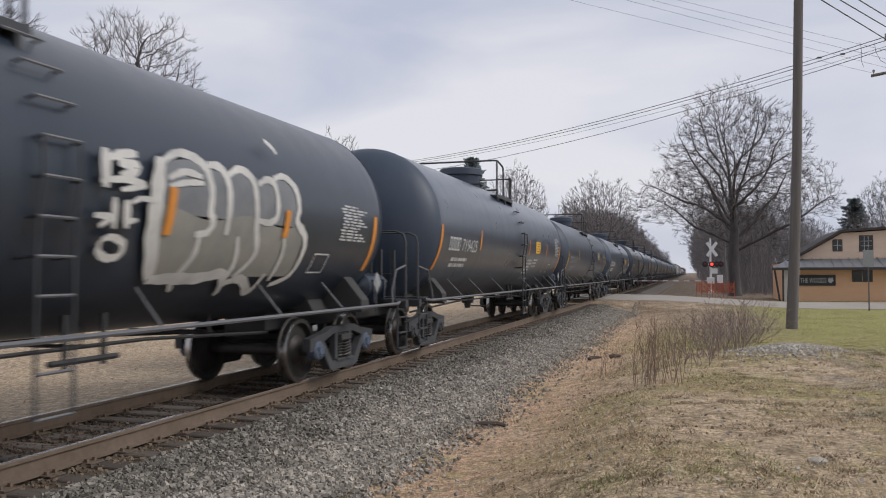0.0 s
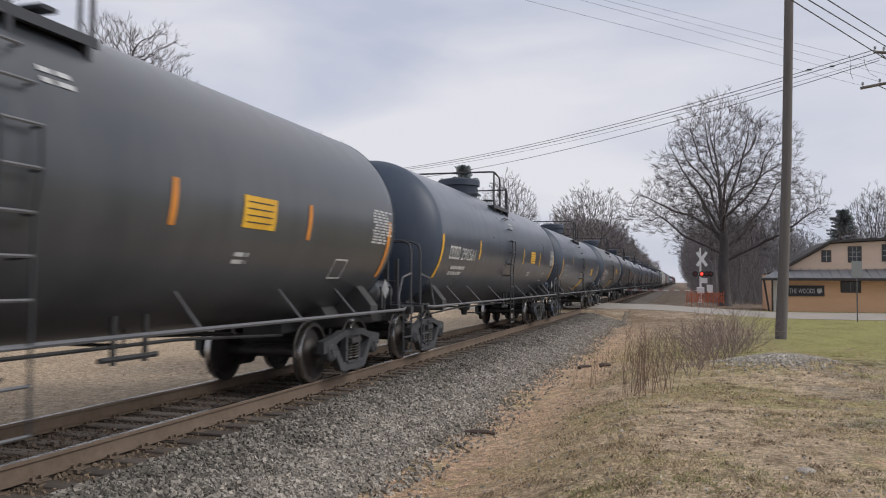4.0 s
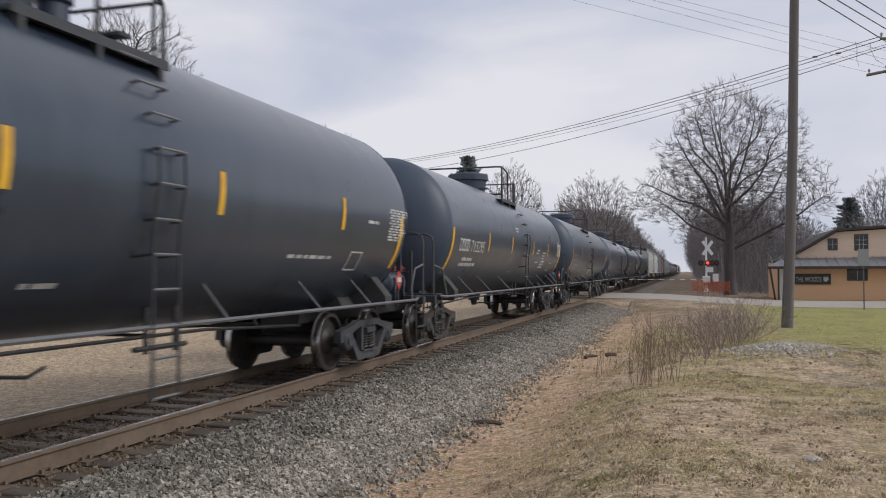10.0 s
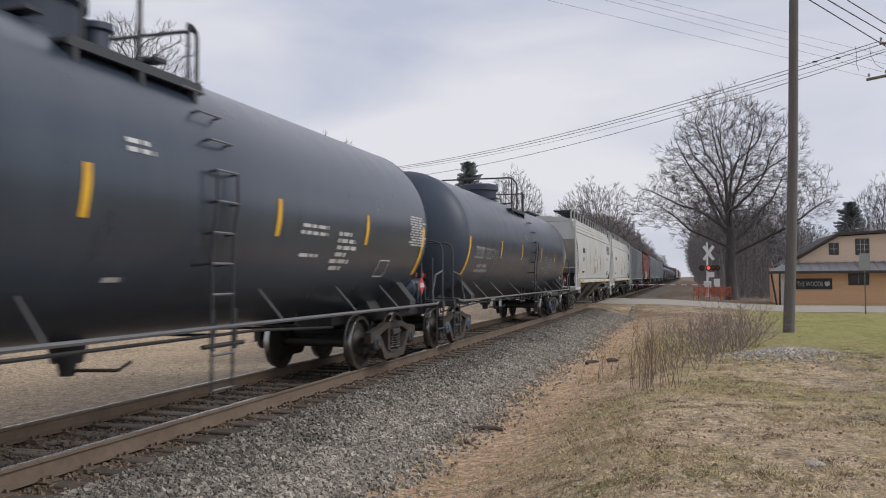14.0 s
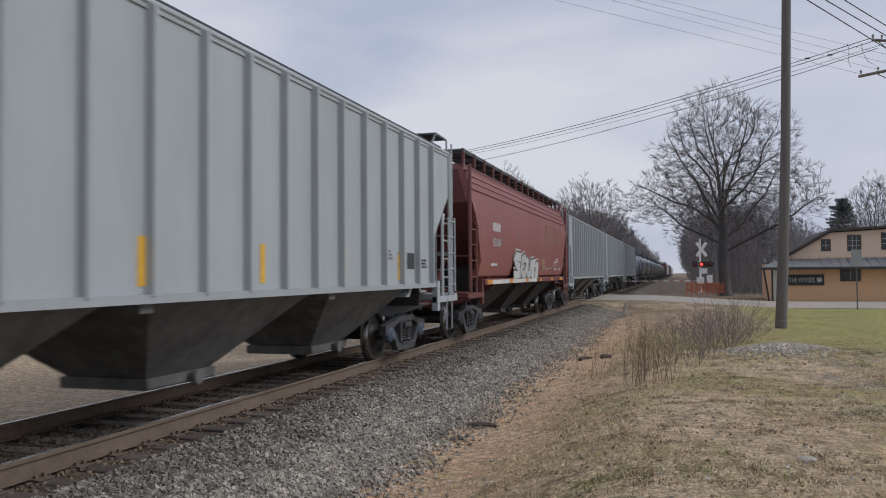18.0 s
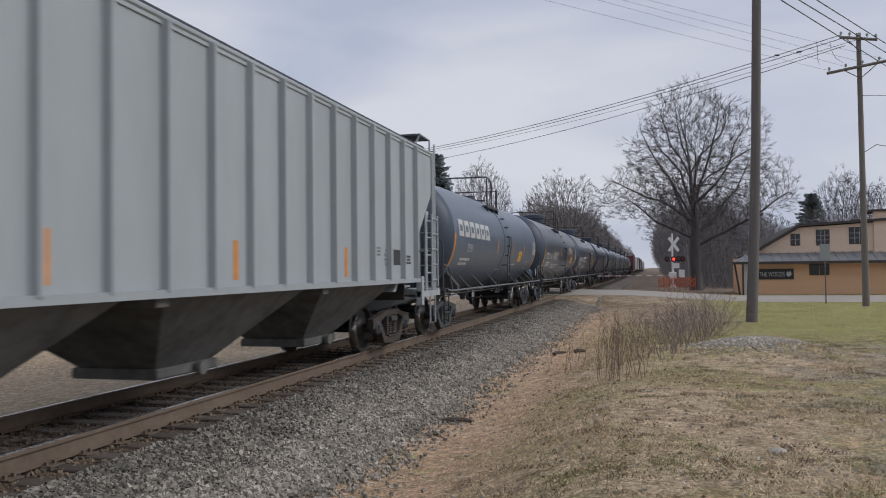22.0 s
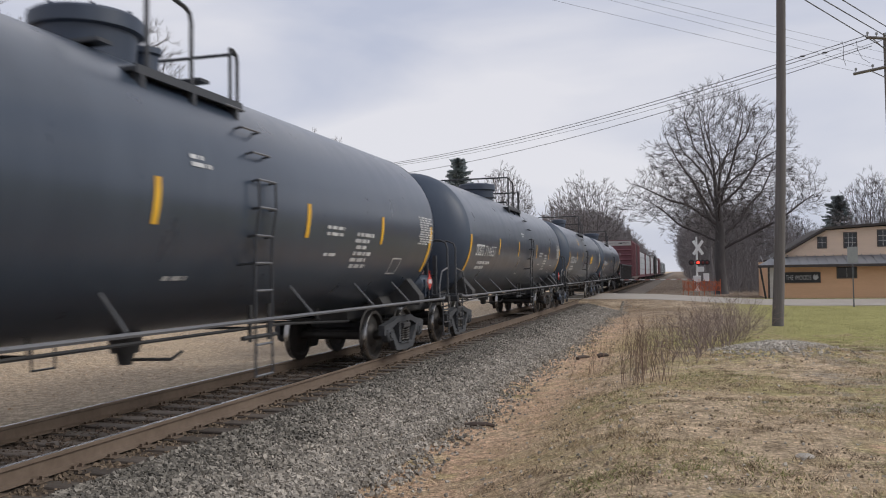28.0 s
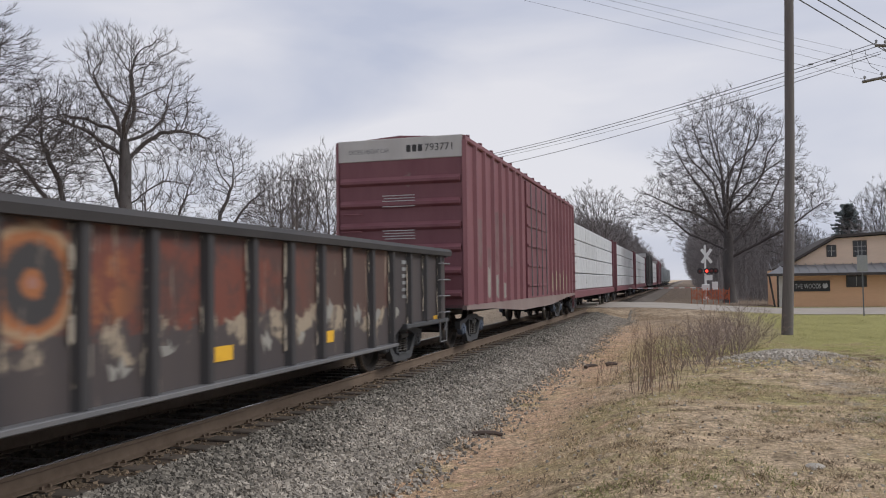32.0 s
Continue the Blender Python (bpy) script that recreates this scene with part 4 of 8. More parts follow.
    def end_shape():
        s = Shape()
        s.box(-0.3, 0.3, half - 2.4, he + 1.0, 0.78, 1.12, 0.03)
        s.box(-1.55, 1.55, he + 0.76, he + 0.92, 1.00, 1.16, 0.03)
        s.prism([(-1.4, 0.98), (1.4, 0.98), (0.6, 0.72), (-0.6, 0.72)], "y", half - 1.1, half - 0.8)
        for x in (-1.52, 1.52):
            s.tube([(x, half + 0.02, 1.1), (x, half + 0.02, roof - 0.05)], 0.045, 6)                       # corner post
            s.tube([(x, half - 0.55, 1.1), (x, half - 0.55, 2.62), (x, half - 0.50, 2.74), (x * 0.99, half - 0.40, 2.80)], 0.035, 6)
            s.box(x - 0.05, x + 0.05, half - 1.16, he + 0.9, 1.0, 1.12)
            s.box(x - 0.04, x + 0.08 if x > 0 else x + 0.04, half - 1.16, half - 1.0, 0.84, 1.43)
            for z in (1.5, 1.88, 2.26, 2.62):
                s.tube([(x, half - 0.55, z), (x, half + 0.02, z)], 0.018, 5)
        s.tube([(-1.52, half + 0.02, 1.98), (1.52, half + 0.02, 1.98)], 0.02, 5)                            # hand rail across the end
        for x in (-0.75, 0.75):                                                                             # braces under the slope sheet
            s.prism([(half - 0.14, 3.02), (half - 0.05, 3.08), (half - 1.25, 1.14), (half - 1.38, 1.14)], "x", x - 0.05, x + 0.05)
            s.prism([(half - 0.72, 2.14), (half - 0.64, 2.10), (he + 0.86, 1.14), (he + 0.76, 1.14)], "x", x - 0.04, x + 0.04)
        s.box(-0.9, 0.9, he + 0.35, he + 0.8, 1.18, 1.22)
        return s

    def end_ladder():
        s = Shape()
        for x, y in ((1.20, half + 0.05), (1.56, half + 0.05)):
            s.tube([(x, y, 1.15), (x, y, roof + 0.15)], 0.022, 5)
        for k in range(9):
            z = 1.3 + k * 0.36
            s.tube([(1.2, half + 0.05, z), (1.56, half + 0.05, z)], 0.014, 5)
        s.tube([(1.56, he + 0.1, 1.15), (1.56, he + 0.1, 0.42), (1.56, he + 0.5, 0.42), (1.56, he + 0.5, 1.15)], 0.018, 5)
        for k in range(5):
            z = 1.35 + k * 0.33
            s.tube([(1.60, he + 0.1, z), (1.60, he + 0.62, z)], 0.014, 5)
        s.tube([(1.60, he + 0.12, 1.2), (1.60, he + 0.12, 2.75)], 0.02, 5)
        s.tube([(1.60, he + 0.6, 1.2), (1.60, he + 0.6, 2.75)], 0.02, 5)
        s.tube([(1.5, half - 0.1, roof - 0.08), (1.5, half - 0.12, roof + 0.22), (1.5, half - 0.9, roof + 0.24), (1.4, half - 0.92, roof - 0.02)], 0.02, 5)
        return s
    for d in (1, -1):
        part("end_frame", end_shape, trim, car, "", None if d > 0 else TURN, (*kind, "end"))
        part("end_ladder", end_ladder, paint, car, "", None if d > 0 else TURN, (*kind, "ladder"))

    def walkway():
        """Roof walkway: grating on bearers, raised on posts where the roof is rounded."""
        s = Shape()
        x0, x1, z = (0.55, 1.30, roof + 0.31) if curved else (0.80, 1.36, roof + 0.03)
        n = 17 if curved else 8
        for k in range(n):
            x = x0 + (x1 - x0) * k / (n - 1)
            s.box(x - 0.012, x + 0.012, -half + 0.1, half - 0.1, z, z + 0.035)
        for k in range(16):
            y = -half + 0.2 + k * (2 * half - 0.4) / 15
            s.box(x0, x1, y - 0.03, y + 0.03, z - 0.05, z)
        s.box(x1 - 0.01, x1 + 0.02, -half + 0.1, half - 0.1, z - 0.03, z + 0.05)
        if not curved:
            s.box(0.95, 1.5, half - 0.95, half - 0.15, roof + 0.20, roof + 0.24)
        return s
    for d in (1, -1):
        part("roof_walkway", walkway, RAILING_DARK, car, "", None if d > 0 else TURN, (*kind, "walkway"))
        if curved:
            for k in range(16):
                part("walkway_post", lambda: Shape().box(1.28, 1.34, -0.04, 0.04, roof - 0.06, roof + 0.36), trim, car, "", pose(0, -half + 0.2 + k * (2 * half - 0.4) / 15, 0) if d > 0 else pose(0, -half + 0.2 + k * (2 * half - 0.4) / 15, 0, 0, 0, 180), (*kind, "walkway_post"))
    for k in range(8):
        y = -half + 1.2 + k * (2 * half - 2.4) / 7
        part("roof_hatch", lambda: Shape().box(-0.36, 0.36, -0.5, 0.5, roof + 0.10, roof + 0.16, 0.02), trim, car, "", pose(0, y, 0), (*kind, "hatch"))
    def web():
        s = Shape()
        s.prism([(half - 0.35, 2.85), (half - 0.5, 1.12), (half - 2.3, 1.12)], "x", -0.03, 0.03)
        s.box(-1.3, 1.3, half - 1.45, half - 1.40, 0.95, 1.75)
        s.box(-0.5, 0.5, half - 0.95, half - 0.55, 1.12, 1.42, 0.03)
        s.lathe([(-0.4, 0.0), (-0.36, 0.16), (0.36, 0.16), (0.4, 0.0)], 14, "x", (0.7, half - 0.8, 1.35))
        return s
    # Black plates stand in for the shade inside the open ends
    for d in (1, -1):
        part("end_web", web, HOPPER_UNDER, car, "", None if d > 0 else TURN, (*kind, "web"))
    couplers(car, half + 0.74)
    for y in (-half + 1.62, half - 1.62):
        truck(car, y, GEAR_GREY if rnd.random() < 0.6 else GEAR_RUST)

    X = 1.62 if ribs else 1.578
    skin = (lambda z: 1.578) if curved else (lambda z: 1.555)

    def flat(y0, y1, z0, z1, lift=0.0):
        x = X + lift if not ribs else 1.555 + lift
        return Shape().box(x - 0.004, x + 0.003, y0, y1, z0, z1)
    # reflective strips along the sill
    for y, w in strips:
        if ribs:
            part("reflective_strip", lambda: Shape().box(1.498, 1.507, 0, 0.11, 1.47, 1.93), stripe, car, "", pose(0, y, 0), (*kind, "strip"))
        else:
            part("reflective_strip", Shape().box(1.60, 1.606, y, y + w, 1.302, 1.418), stripe, car)

    def letters(text, y0, z0, h, x):
        s = lettering(text, h)
        s.v = [(x, y0 + a, z0 + b) for a, b, _ in s.v]
        return s
    ink = MARK_WHITE if curved and paint is HOPPER_RED else MARK_BLACK
    xs = 1.574 if curved else 1.507
    yb = -half + 2.2

    def skin_x(z):
        """Just proud of the side sheet at a height."""
        if not curved:
            return xs
        for (xa, za), (xb, zb) in (((1.46, 1.52), (1.55, 1.9)), ((1.55, 1.9), (1.57, 2.6)), ((1.57, 2.6), (1.55, 3.35))):
            if z <= zb:
                break
        return xa + (xb - xa) * (z - za) / (zb - za) + 0.005

    def lines(y0, y1, z0, z1, n, paint2, name="stencil", label=""):
        s = Shape()
        xs = skin_x((z0 + z1) / 2)
        p = (z1 - z0) / n
        for k in range(n):
            y, end = y0 + rnd.uniform(0, 0.1), y1 - rnd.uniform(0, 0.3) * (y1 - y0)
            while y < end - 0.03:
                w = min(rnd.uniform(0.06, 0.22), end - y)
                s.box(xs - 0.004, xs, y, y + w, z1 - p * (k + 0.65), z1 - p * k)
                y += w + 0.035
        part(name, s, paint2, car, label)
    for k in range(4):
        part("mark_shape", lambda: Shape().box(xs - 0.004, xs, 0, 0.17, 2.68, 2.9), ink, car, "", pose(0, yb + 0.235 * k, 0), (*kind, "mark", ink.name))
    part("car_number", letters(number, yb, 2.28, 0.23, xs), ink, car, "stencilled car number")
    lines(yb - 0.15, yb + 0.9, 1.72, 1.95, 2, ink)
    if curved:      # the same number on the end above the slope
        s = lettering(number, 0.15)
        s.v = [(-0.9 + a, -half + 0.014, 3.50 + b) for a, b, _ in s.v]
        part("car_number", s, ink, car, "stencilled car number on the end")
        for k in range(4):
            part("mark_shape", lambda: Shape().box(0, 0.11, -0.004, 0, 0, 0.15), ink, car, "", pose(-0.9 + 0.17 * k, -half + 0.016, 3.72), ("end_mark", ink.name))
    lines(half - 2.1, half - 1.55, 1.66, 1.85, 3, ink)
    if big_mark:
        for k in range(4):
            part("letter_shape", ribbon([(half - 2.40 + 0.42 * k, 2.94), (half - 2.47 + 0.42 * k, 3.36), (half - 2.17 + 0.42 * k, 3.34), (half - 2.10 + 0.42 * k, 2.94), (half - 2.40 + 0.42 * k, 2.94)], 0.125, 1.545, 1.564), big_mark, car, "large dark letter shape")
        lines(half - 3.0, half - 1.95, 2.52, 2.66, 2, MARK_SLATE)
        part("warning_text", letters("DO NOT HAMMER ON CAR", -1.66, 2.39, 0.125, xs), MARK_DULL_RED, car, "faded red warning lettering")
        lines(-1.27, -0.1, 1.76, 2.1, 5, MARK_DULL_RED, "warning_lines", "faded red small lettering")
        part("data_box", Shape().add([(skin_x(z), y, z) for y, z in ((half - 2.55, 1.65), (half - 2.0, 1.65), (half - 2.0, 1.89), (half - 2.55, 1.89))], [(0, 1, 2, 3)]), MARK_BLACK, car, "black data box")
        for k, (y0, y1, z0, z1) in enumerate(((-0.70, -0.25, 2.45, 3.2), (0.0, 0.45, 1.75, 2.55), (0.78, 1.2, 2.5, 2.85), (1.6, 2.1, 1.75, 2.85), (-1.65, -1.2, 1.5, 2.9), (-3.4, -2.9, 1.5, 3.4), (3.2, 3.5, 1.6, 3.0), (-5.0, -4.6, 1.5, 3.2))):
            part("rust_stain", Shape().add([(xs + 0.002, y0, z0), (xs + 0.002, y1, z0), (xs + 0.002, y1, z1), (xs + 0.002, y0, z1)], [(0, 1, 2, 3)]), RUST_STAIN if k in (0, 1, 2, 3) else DIRT_RUN, car, "rusty run in the paint")
    if ribs:
        lines(half - 4.05, half - 3.45, 1.8, 1.98, 3, MARK_SLATE)
        lines(half - 3.3, half - 2.95, 1.62, 1.95, 4, MARK_SLATE)
        part("data_box", Shape().box(xs - 0.004, xs, half - 2.75, half - 2.35, 1.66, 1.95), MARK_BLACK, car, "black data box")
    for y in labels:
        part("paper_label", Shape().box(xs - 0.004, xs, y, y + 0.45, 1.42, 1.51), MARK_TAN, car, "brown label")
        lines(y, y + 0.5, 1.58, 1.82, 4, MARK_SLATE)
    if tag == "letters":
        lines(1.8, 2.62, 1.70, 2.1, 5, MARK_TAN)
        lines(3.0, 3.5, 1.68, 1.82, 3, ink)
        lines(3.75, 4.35, 1.72, 1.82, 2, ink)
        lines(5.1, 5.8, 1.95, 2.14, 2, ink)
        part("stencil_frame", Shape().box(xs - 0.004, xs, 4.5, 4.55, 1.70, 2.0).box(xs - 0.004, xs, 5.0, 5.05, 1.70, 2.0).box(xs - 0.004, xs, 4.55, 5.0, 1.96, 2.0).box(xs - 0.004, xs, 4.55, 5.0, 1.70, 1.74), ink, car)
        part("stencil_frame", Shape().box(xs - 0.004, xs, -2.42, -2.39, 2.55, 2.79).box(xs - 0.004, xs, -2.12, -2.09, 2.55, 2.79).box(xs - 0.004, xs, -2.39, -2.12, 2.765, 2.79).box(xs - 0.004, xs, -2.39, -2.12, 2.55, 2.575), SPRAY_TAN, car)
        lines(-2.34, -2.15, 2.6, 2.73, 3, SPRAY_TAN)
        slab_graffiti(car, half)
        part("repainted_patch", Shape().prism([(2.75, 2.72), (3.3, 2.62), (4.6, 2.66), (5.6, 2.74), (5.95, 2.95), (5.8, 3.2), (5.1, 3.30), (4.0, 3.36), (3.0, 3.34), (2.65, 3.1)], "x", 1.552, 1.5715), PATCH_BROWN, car, "brownish painted-over patch")
    return car


def ribbon(points, width, x0, x1):
    """A thick painted stroke along a line, in the plane of a car's side."""
    s, n = Shape(), len(points)
    rim = []
    for i, (y, z) in enumerate(points):
        a, b = points[max(0, i - 1)], points[min(n - 1, i + 1)]
        dy, dz = b[0] - a[0], b[1] - a[1]
        ln = math.hypot(dy, dz) or 1.0
        rim.append(((y - dz / ln * width / 2, z + dy / ln * width / 2), (y + dz / ln * width / 2, z - dy / ln * width / 2)))
    for x in (x0, x1):
        for l, r in rim:
            s.v += [(x, *l), (x, *r)]
    k = 2 * n
    for i in range(n - 1):
        a = 2 * i
        s.f += [(k + a, k + a + 1, k + a + 3, k + a + 2), (a, a + 2, a + 3, a + 1), (a, k + a, k + a + 2, a + 2), (a + 1, a + 3, k + a + 3, k + a + 1)]
    s.f += [(0, 1, k + 1, k), (k - 2, 2 * k - 2, 2 * k - 1, k - 1)]
    return s


def slab_graffiti(car, half):
    """Silver block letters with black edges along the lower side."""
    part("sprayed_band", Shape().box(1.601, 1.604, -6.3, 0.5, 1.302, 1.41), SPRAY_WHITE, car, "white sprayed band")
    strokes = [  # each letter's strokes, in a unit box
        [[(0.9, 0.95), (0.3, 1.0), (0.1, 0.75), (0.35, 0.55), (0.8, 0.45), (0.9, 0.2), (0.6, 0.0), (0.05, 0.05)]],
        [[(0.5, 1.0), (0.12, 0.8), (0.08, 0.3), (0.45, 0.0), (0.85, 0.2), (0.95, 0.75), (0.5, 1.0)]],
        [[(0.15, 1.0), (0.1, 0.3), (0.4, 0.0), (0.75, 0.1), (0.9, 0.95)]],
        [[(0.9, 0.95), (0.15, 0.9), (0.1, 0.1), (0.9, 0.0)], [(0.15, 0.5), (0.7, 0.5)]],
        [[(0.9, 0.95), (0.3, 1.0), (0.1, 0.75), (0.35, 0.55), (0.8, 0.45), (0.9, 0.2), (0.6, 0.0), (0.05, 0.05)]],
    ]
    y = -3.45
    for k, (letter, w) in enumerate(zip(strokes, (1.12, 0.95, 0.85, 0.68, 0.62))):
        z0, h = 1.50, (0.58, 0.56, 0.54, 0.44, 0.34)[k]
        for line in letter:
            pts = [(y + u * w + 0.2 * v, z0 + v * h) for u, v in line]
            part("sprayed_halo", ribbon(pts, 0.45, 1.580, 1.583 + 0.001 * k), SPRAY_WHITE, car, "white sprayed letter rim")
            part("sprayed_outline", ribbon(pts, 0.37, 1.584, 1.589 + 0.001 * k), SPRAY_BLACK, car, "black sprayed letter edge")
            part("sprayed_letter", ribbon(pts, 0.26, 1.588, 1.597 + 0.001 * k), SPRAY_GREY, car, "silver sprayed letter")
        y += w * 0.98


# ---------------------------------------------------------------- gondola, boxcar, lumber cars
def gondola_paint():
    """Layers of old spray paint, flaked in ragged bands, over dark worn steel."""
    m = streaked("gondola_sprayed_side", (0.045, 0.038, 0.041), (0.078, 0.064, 0.062), 0.7)
    n, l = m.node_tree.nodes, m.node_tree.links
    b = n["Principled BSDF"]
    src = b.inputs["Base Color"].links[0].from_socket
    co = [q for q in n if q.type == "TEX_COORD"][0]
    sep = n.new("ShaderNodeSeparateXYZ")
    l.new(co.outputs["Object"], sep.inputs[0])

    def tex(scale, detail, stretch=(1, 1, 1)):
        mp, t = n.new("ShaderNodeMapping"), n.new("ShaderNodeTexNoise")
        mp.inputs["Scale"].default_value = stretch
        t.inputs["Scale"].default_value, t.inputs["Detail"].default_value, t.inputs["Roughness"].default_value = scale, detail, 0.7
        l.new(co.outputs["Object"], mp.inputs["Vector"])
        l.new(mp.outputs["Vector"], t.inputs["Vector"])
        return t.outputs["Fac"]

    def band(src2, a, b2):
        r = n.new("ShaderNodeMapRange")
        r.inputs["From Min"].default_value, r.inputs["From Max"].default_value = a, b2
        l.new(src2, r.inputs["Value"])
        return r.outputs["Result"]

    def times(a, b2):
        q = n.new("ShaderNodeMath")
        q.operation = "MULTIPLY"
        l.new(a, q.inputs[0])
        l.new(b2, q.inputs[1])
        return q.outputs[0]

    def over(fac, below, colour):
        q = n.new("ShaderNodeMix")
        q.data_type = "RGBA"
        l.new(fac, q.inputs[0])
        l.new(below, q.inputs[6])
        q.inputs[7].default_value = (*colour, 1)
        return q.outputs[2]
    bend = n.new("ShaderNodeMath")
    bend.operation = "MULTIPLY_ADD"
    bend.inputs[1].default_value = 1.15
    l.new(tex(1.5, 7), bend.inputs[0])
    l.new(sep.outputs[2], bend.inputs[2])
    z = bend.outputs[0]           # height, made ragged
    y = sep.outputs[1]
    tagged_part = times(band(y, -5.2, -4.6), band(y, 5.0, 4.6))
    red = times(times(band(z, 1.70, 1.78), band(z, 2.72, 2.50)), tagged_part)
    pale = times(times(times(band(z, 1.46, 1.54), band(z, 1.82, 1.76)), band(tex(2.2, 8, (1, 1, 0.6)), 0.49, 0.55)), tagged_part)
    orange = times(times(red, band(tex(1.6, 5), 0.50, 0.58)), band(y, 0.5, -1.0))
    runs = times(band(tex(5.0, 6, (1, 1, 0.12)), 0.60, 0.68), tagged_part)
    c = over(red, src, (0.150, 0.047, 0.032))
    c = over(times(red, band(tex(2.2, 8, (1, 1, 0.8)), 0.47, 0.60)), c, (0.070, 0.038, 0.034))
    c = over(times(red, band(y, 0.6, 2.6)), c, (0.088, 0.052, 0.043))
    c = over(times(orange, band(y, -1.6, -2.0)), c, (0.25, 0.095, 0.040))
    # a ring of orange and black spray, its edges worn
    middle, away = n.new("ShaderNodeCombineXYZ"), n.new("ShaderNodeVectorMath")
    l.new(y, middle.inputs[1])
    l.new(sep.outputs[2], middle.inputs[2])
    away.operation = "DISTANCE"
    away.inputs[1].default_value = (0, -2.92, 1.60)
    l.new(middle.outputs[0], away.inputs[0])
    ragged = n.new("ShaderNodeMath")
    ragged.operation = "MULTIPLY_ADD"
    ragged.inputs[1].default_value = 0.22
    l.new(tex(3.2, 7), ragged.inputs[0])
    l.new(away.outputs["Value"], ragged.inputs[2])
    ring = ragged.outputs[0]
    c = over(band(ring, 0.60, 0.54), c, (0.34, 0.24, 0.15))
    c = over(band(ring, 0.55, 0.49), c, (0.30, 0.115, 0.046))
    c = over(times(band(ring, 0.21, 0.25), band(ring, 0.47, 0.40)), c, (0.040, 0.038, 0.040))
    c = over(band(ring, 0.175, 0.15), c, (0.30, 0.15, 0.12))
    c = over(pale, c, (0.31, 0.255, 0.19))
    c = over(runs, c, (0.26, 0.21, 0.165))
    l.new(c, b.inputs["Base Color"])
    return m


def gondola_car():
    car = thing("gondola_car", "rusty dark gondola car with sprayed and peeling sides", "gondola car", group="freight train cars")
    half, top = 8.15, 2.24
    GON_SIDE = gondola_paint()
    for d in (1, -1):
        part("side_sheet", lambda: Shape().prism([(-half, 0.84), (-half + 2.6, 0.84), (-half + 3.3, 0.565), (half - 3.3, 0.565), (half - 2.6, 0.84), (half, 0.84), (half, top - 0.1), (-half, top - 0.1)], "x", 1.42, 1.47), GON_SIDE, car, "", None if d > 0 else TURN, "gon_side")
        part("top_chord", lambda: Shape().prism([(1.36, top - 0.14), (1.60, top - 0.14), (1.62, top - 0.06), (1.58, top), (1.38, top)], "y", -half - 0.05, half + 0.05), GON_POST, car, "", None if d > 0 else TURN, "gon_chord")
        part("side_sill", lambda: Shape().box(1.40, 1.60, -half + 3.2, half - 3.2, 0.51, 0.565, 0.01), RAILING_PALE, car, "", None if d > 0 else TURN, "gon_sill")
        for e in (-1, 1):
            part("side_sill", lambda: Shape().box(1.40, 1.56, -1.3, 1.3, 0.76, 0.85, 0.02), GEAR_GREY, car, "", pose(d * 0.0, e * (half - 1.35), 0) if d > 0 else pose(0, e * (half - 1.35), 0, 0, 0, 180), "gon_sill_end")
        for k in range(17):
            y = 0.30 + 0.915 * (k - 8)
            low = 0.84 if abs(y) > half - 3 else 0.565
            part("side_post", lambda: Shape().prism([(1.465, -0.085), (1.56, -0.05), (1.56, 0.05), (1.465, 0.085)], "z", low, top - 0.12), GON_POST, car, "", pose(0, y, 0) if d > 0 else pose(0, -y, 0, 0, 0, 180), ("gon_post", low))

        def end():
            s = Shape()
            s.box(-1.46, 1.46, half - 0.06, half, 0.85, top - 0.05)
            for k in range(4):
                s.box(-1.44, 1.44, half, half + 0.09, 0.95 + 0.3 * k, 1.09 + 0.3 * k, 0.04)
            s.box(-1.5, 1.5, half - 0.02, half + 0.14, top - 0.16, top, 0.02)
            s.box(-0.3, 0.3, half - 2.0, half + 0.5, 0.74, 1.0)
            return s
        part("end_wall", end, GON_POST, car, "", None if d > 0 else TURN, "gon_end")
        for e in (1, -1):
            lad = part("ladder", lambda: Shape().tube([(1.56, -0.24, 0.86), (1.56, -0.2, 0.4), (1.56, 0.2, 0.4), (1.56, 0.24, 0.86)], 0.018, 5), RAILING_PALE, car, "", pose(0, e * (half - 0.46), 0) if d > 0 else pose(0, e * (half - 0.46), 0, 0, 0, 180), "gon_ladder")
            for k in range(4):
                part("rung", lambda: Shape().tube([(1.56, -0.28, 0), (1.64, -0.24, 0), (1.64, 0.24, 0), (1.56, 0.28, 0)], 0.015, 5), RAILING_PALE, lad, "", pose(0, 0, 0.98 + 0.32 * k), "gon_rung")
    for k in range(5, 17):
        for e in (-1, 1):
            y = 0.30 + 0.915 * (k - 8) + 0.085 * e
            part("flaked_paint", Shape().add([(1.50, y - 0.05, 0.75), (1.50, y + 0.05, 0.75), (1.50, y + 0.05, 2.08), (1.50, y - 0.05, 2.08)], [(0, 1, 2, 3)]), FLAKES, car, "flaked pale paint along the post")
    part("floor", Shape().box(-1.42, 1.42, -half, half, 0.86, 0.94).box(-0.3, 0.3, -half + 1, half - 1, 0.5, 0.86), STEEL_DARK, car)
    for k, y in enumerate((-6.0, -0.58, 2.08, 7.3)):
        part("reflective_strip", lambda: Shape().box(1.475, 1.482, 0, 0.50, 0.76, 0.92), MARK_YELLOW, car, "", pose(0, y, 0), "gon_strip")
    rnd = random.Random(15)
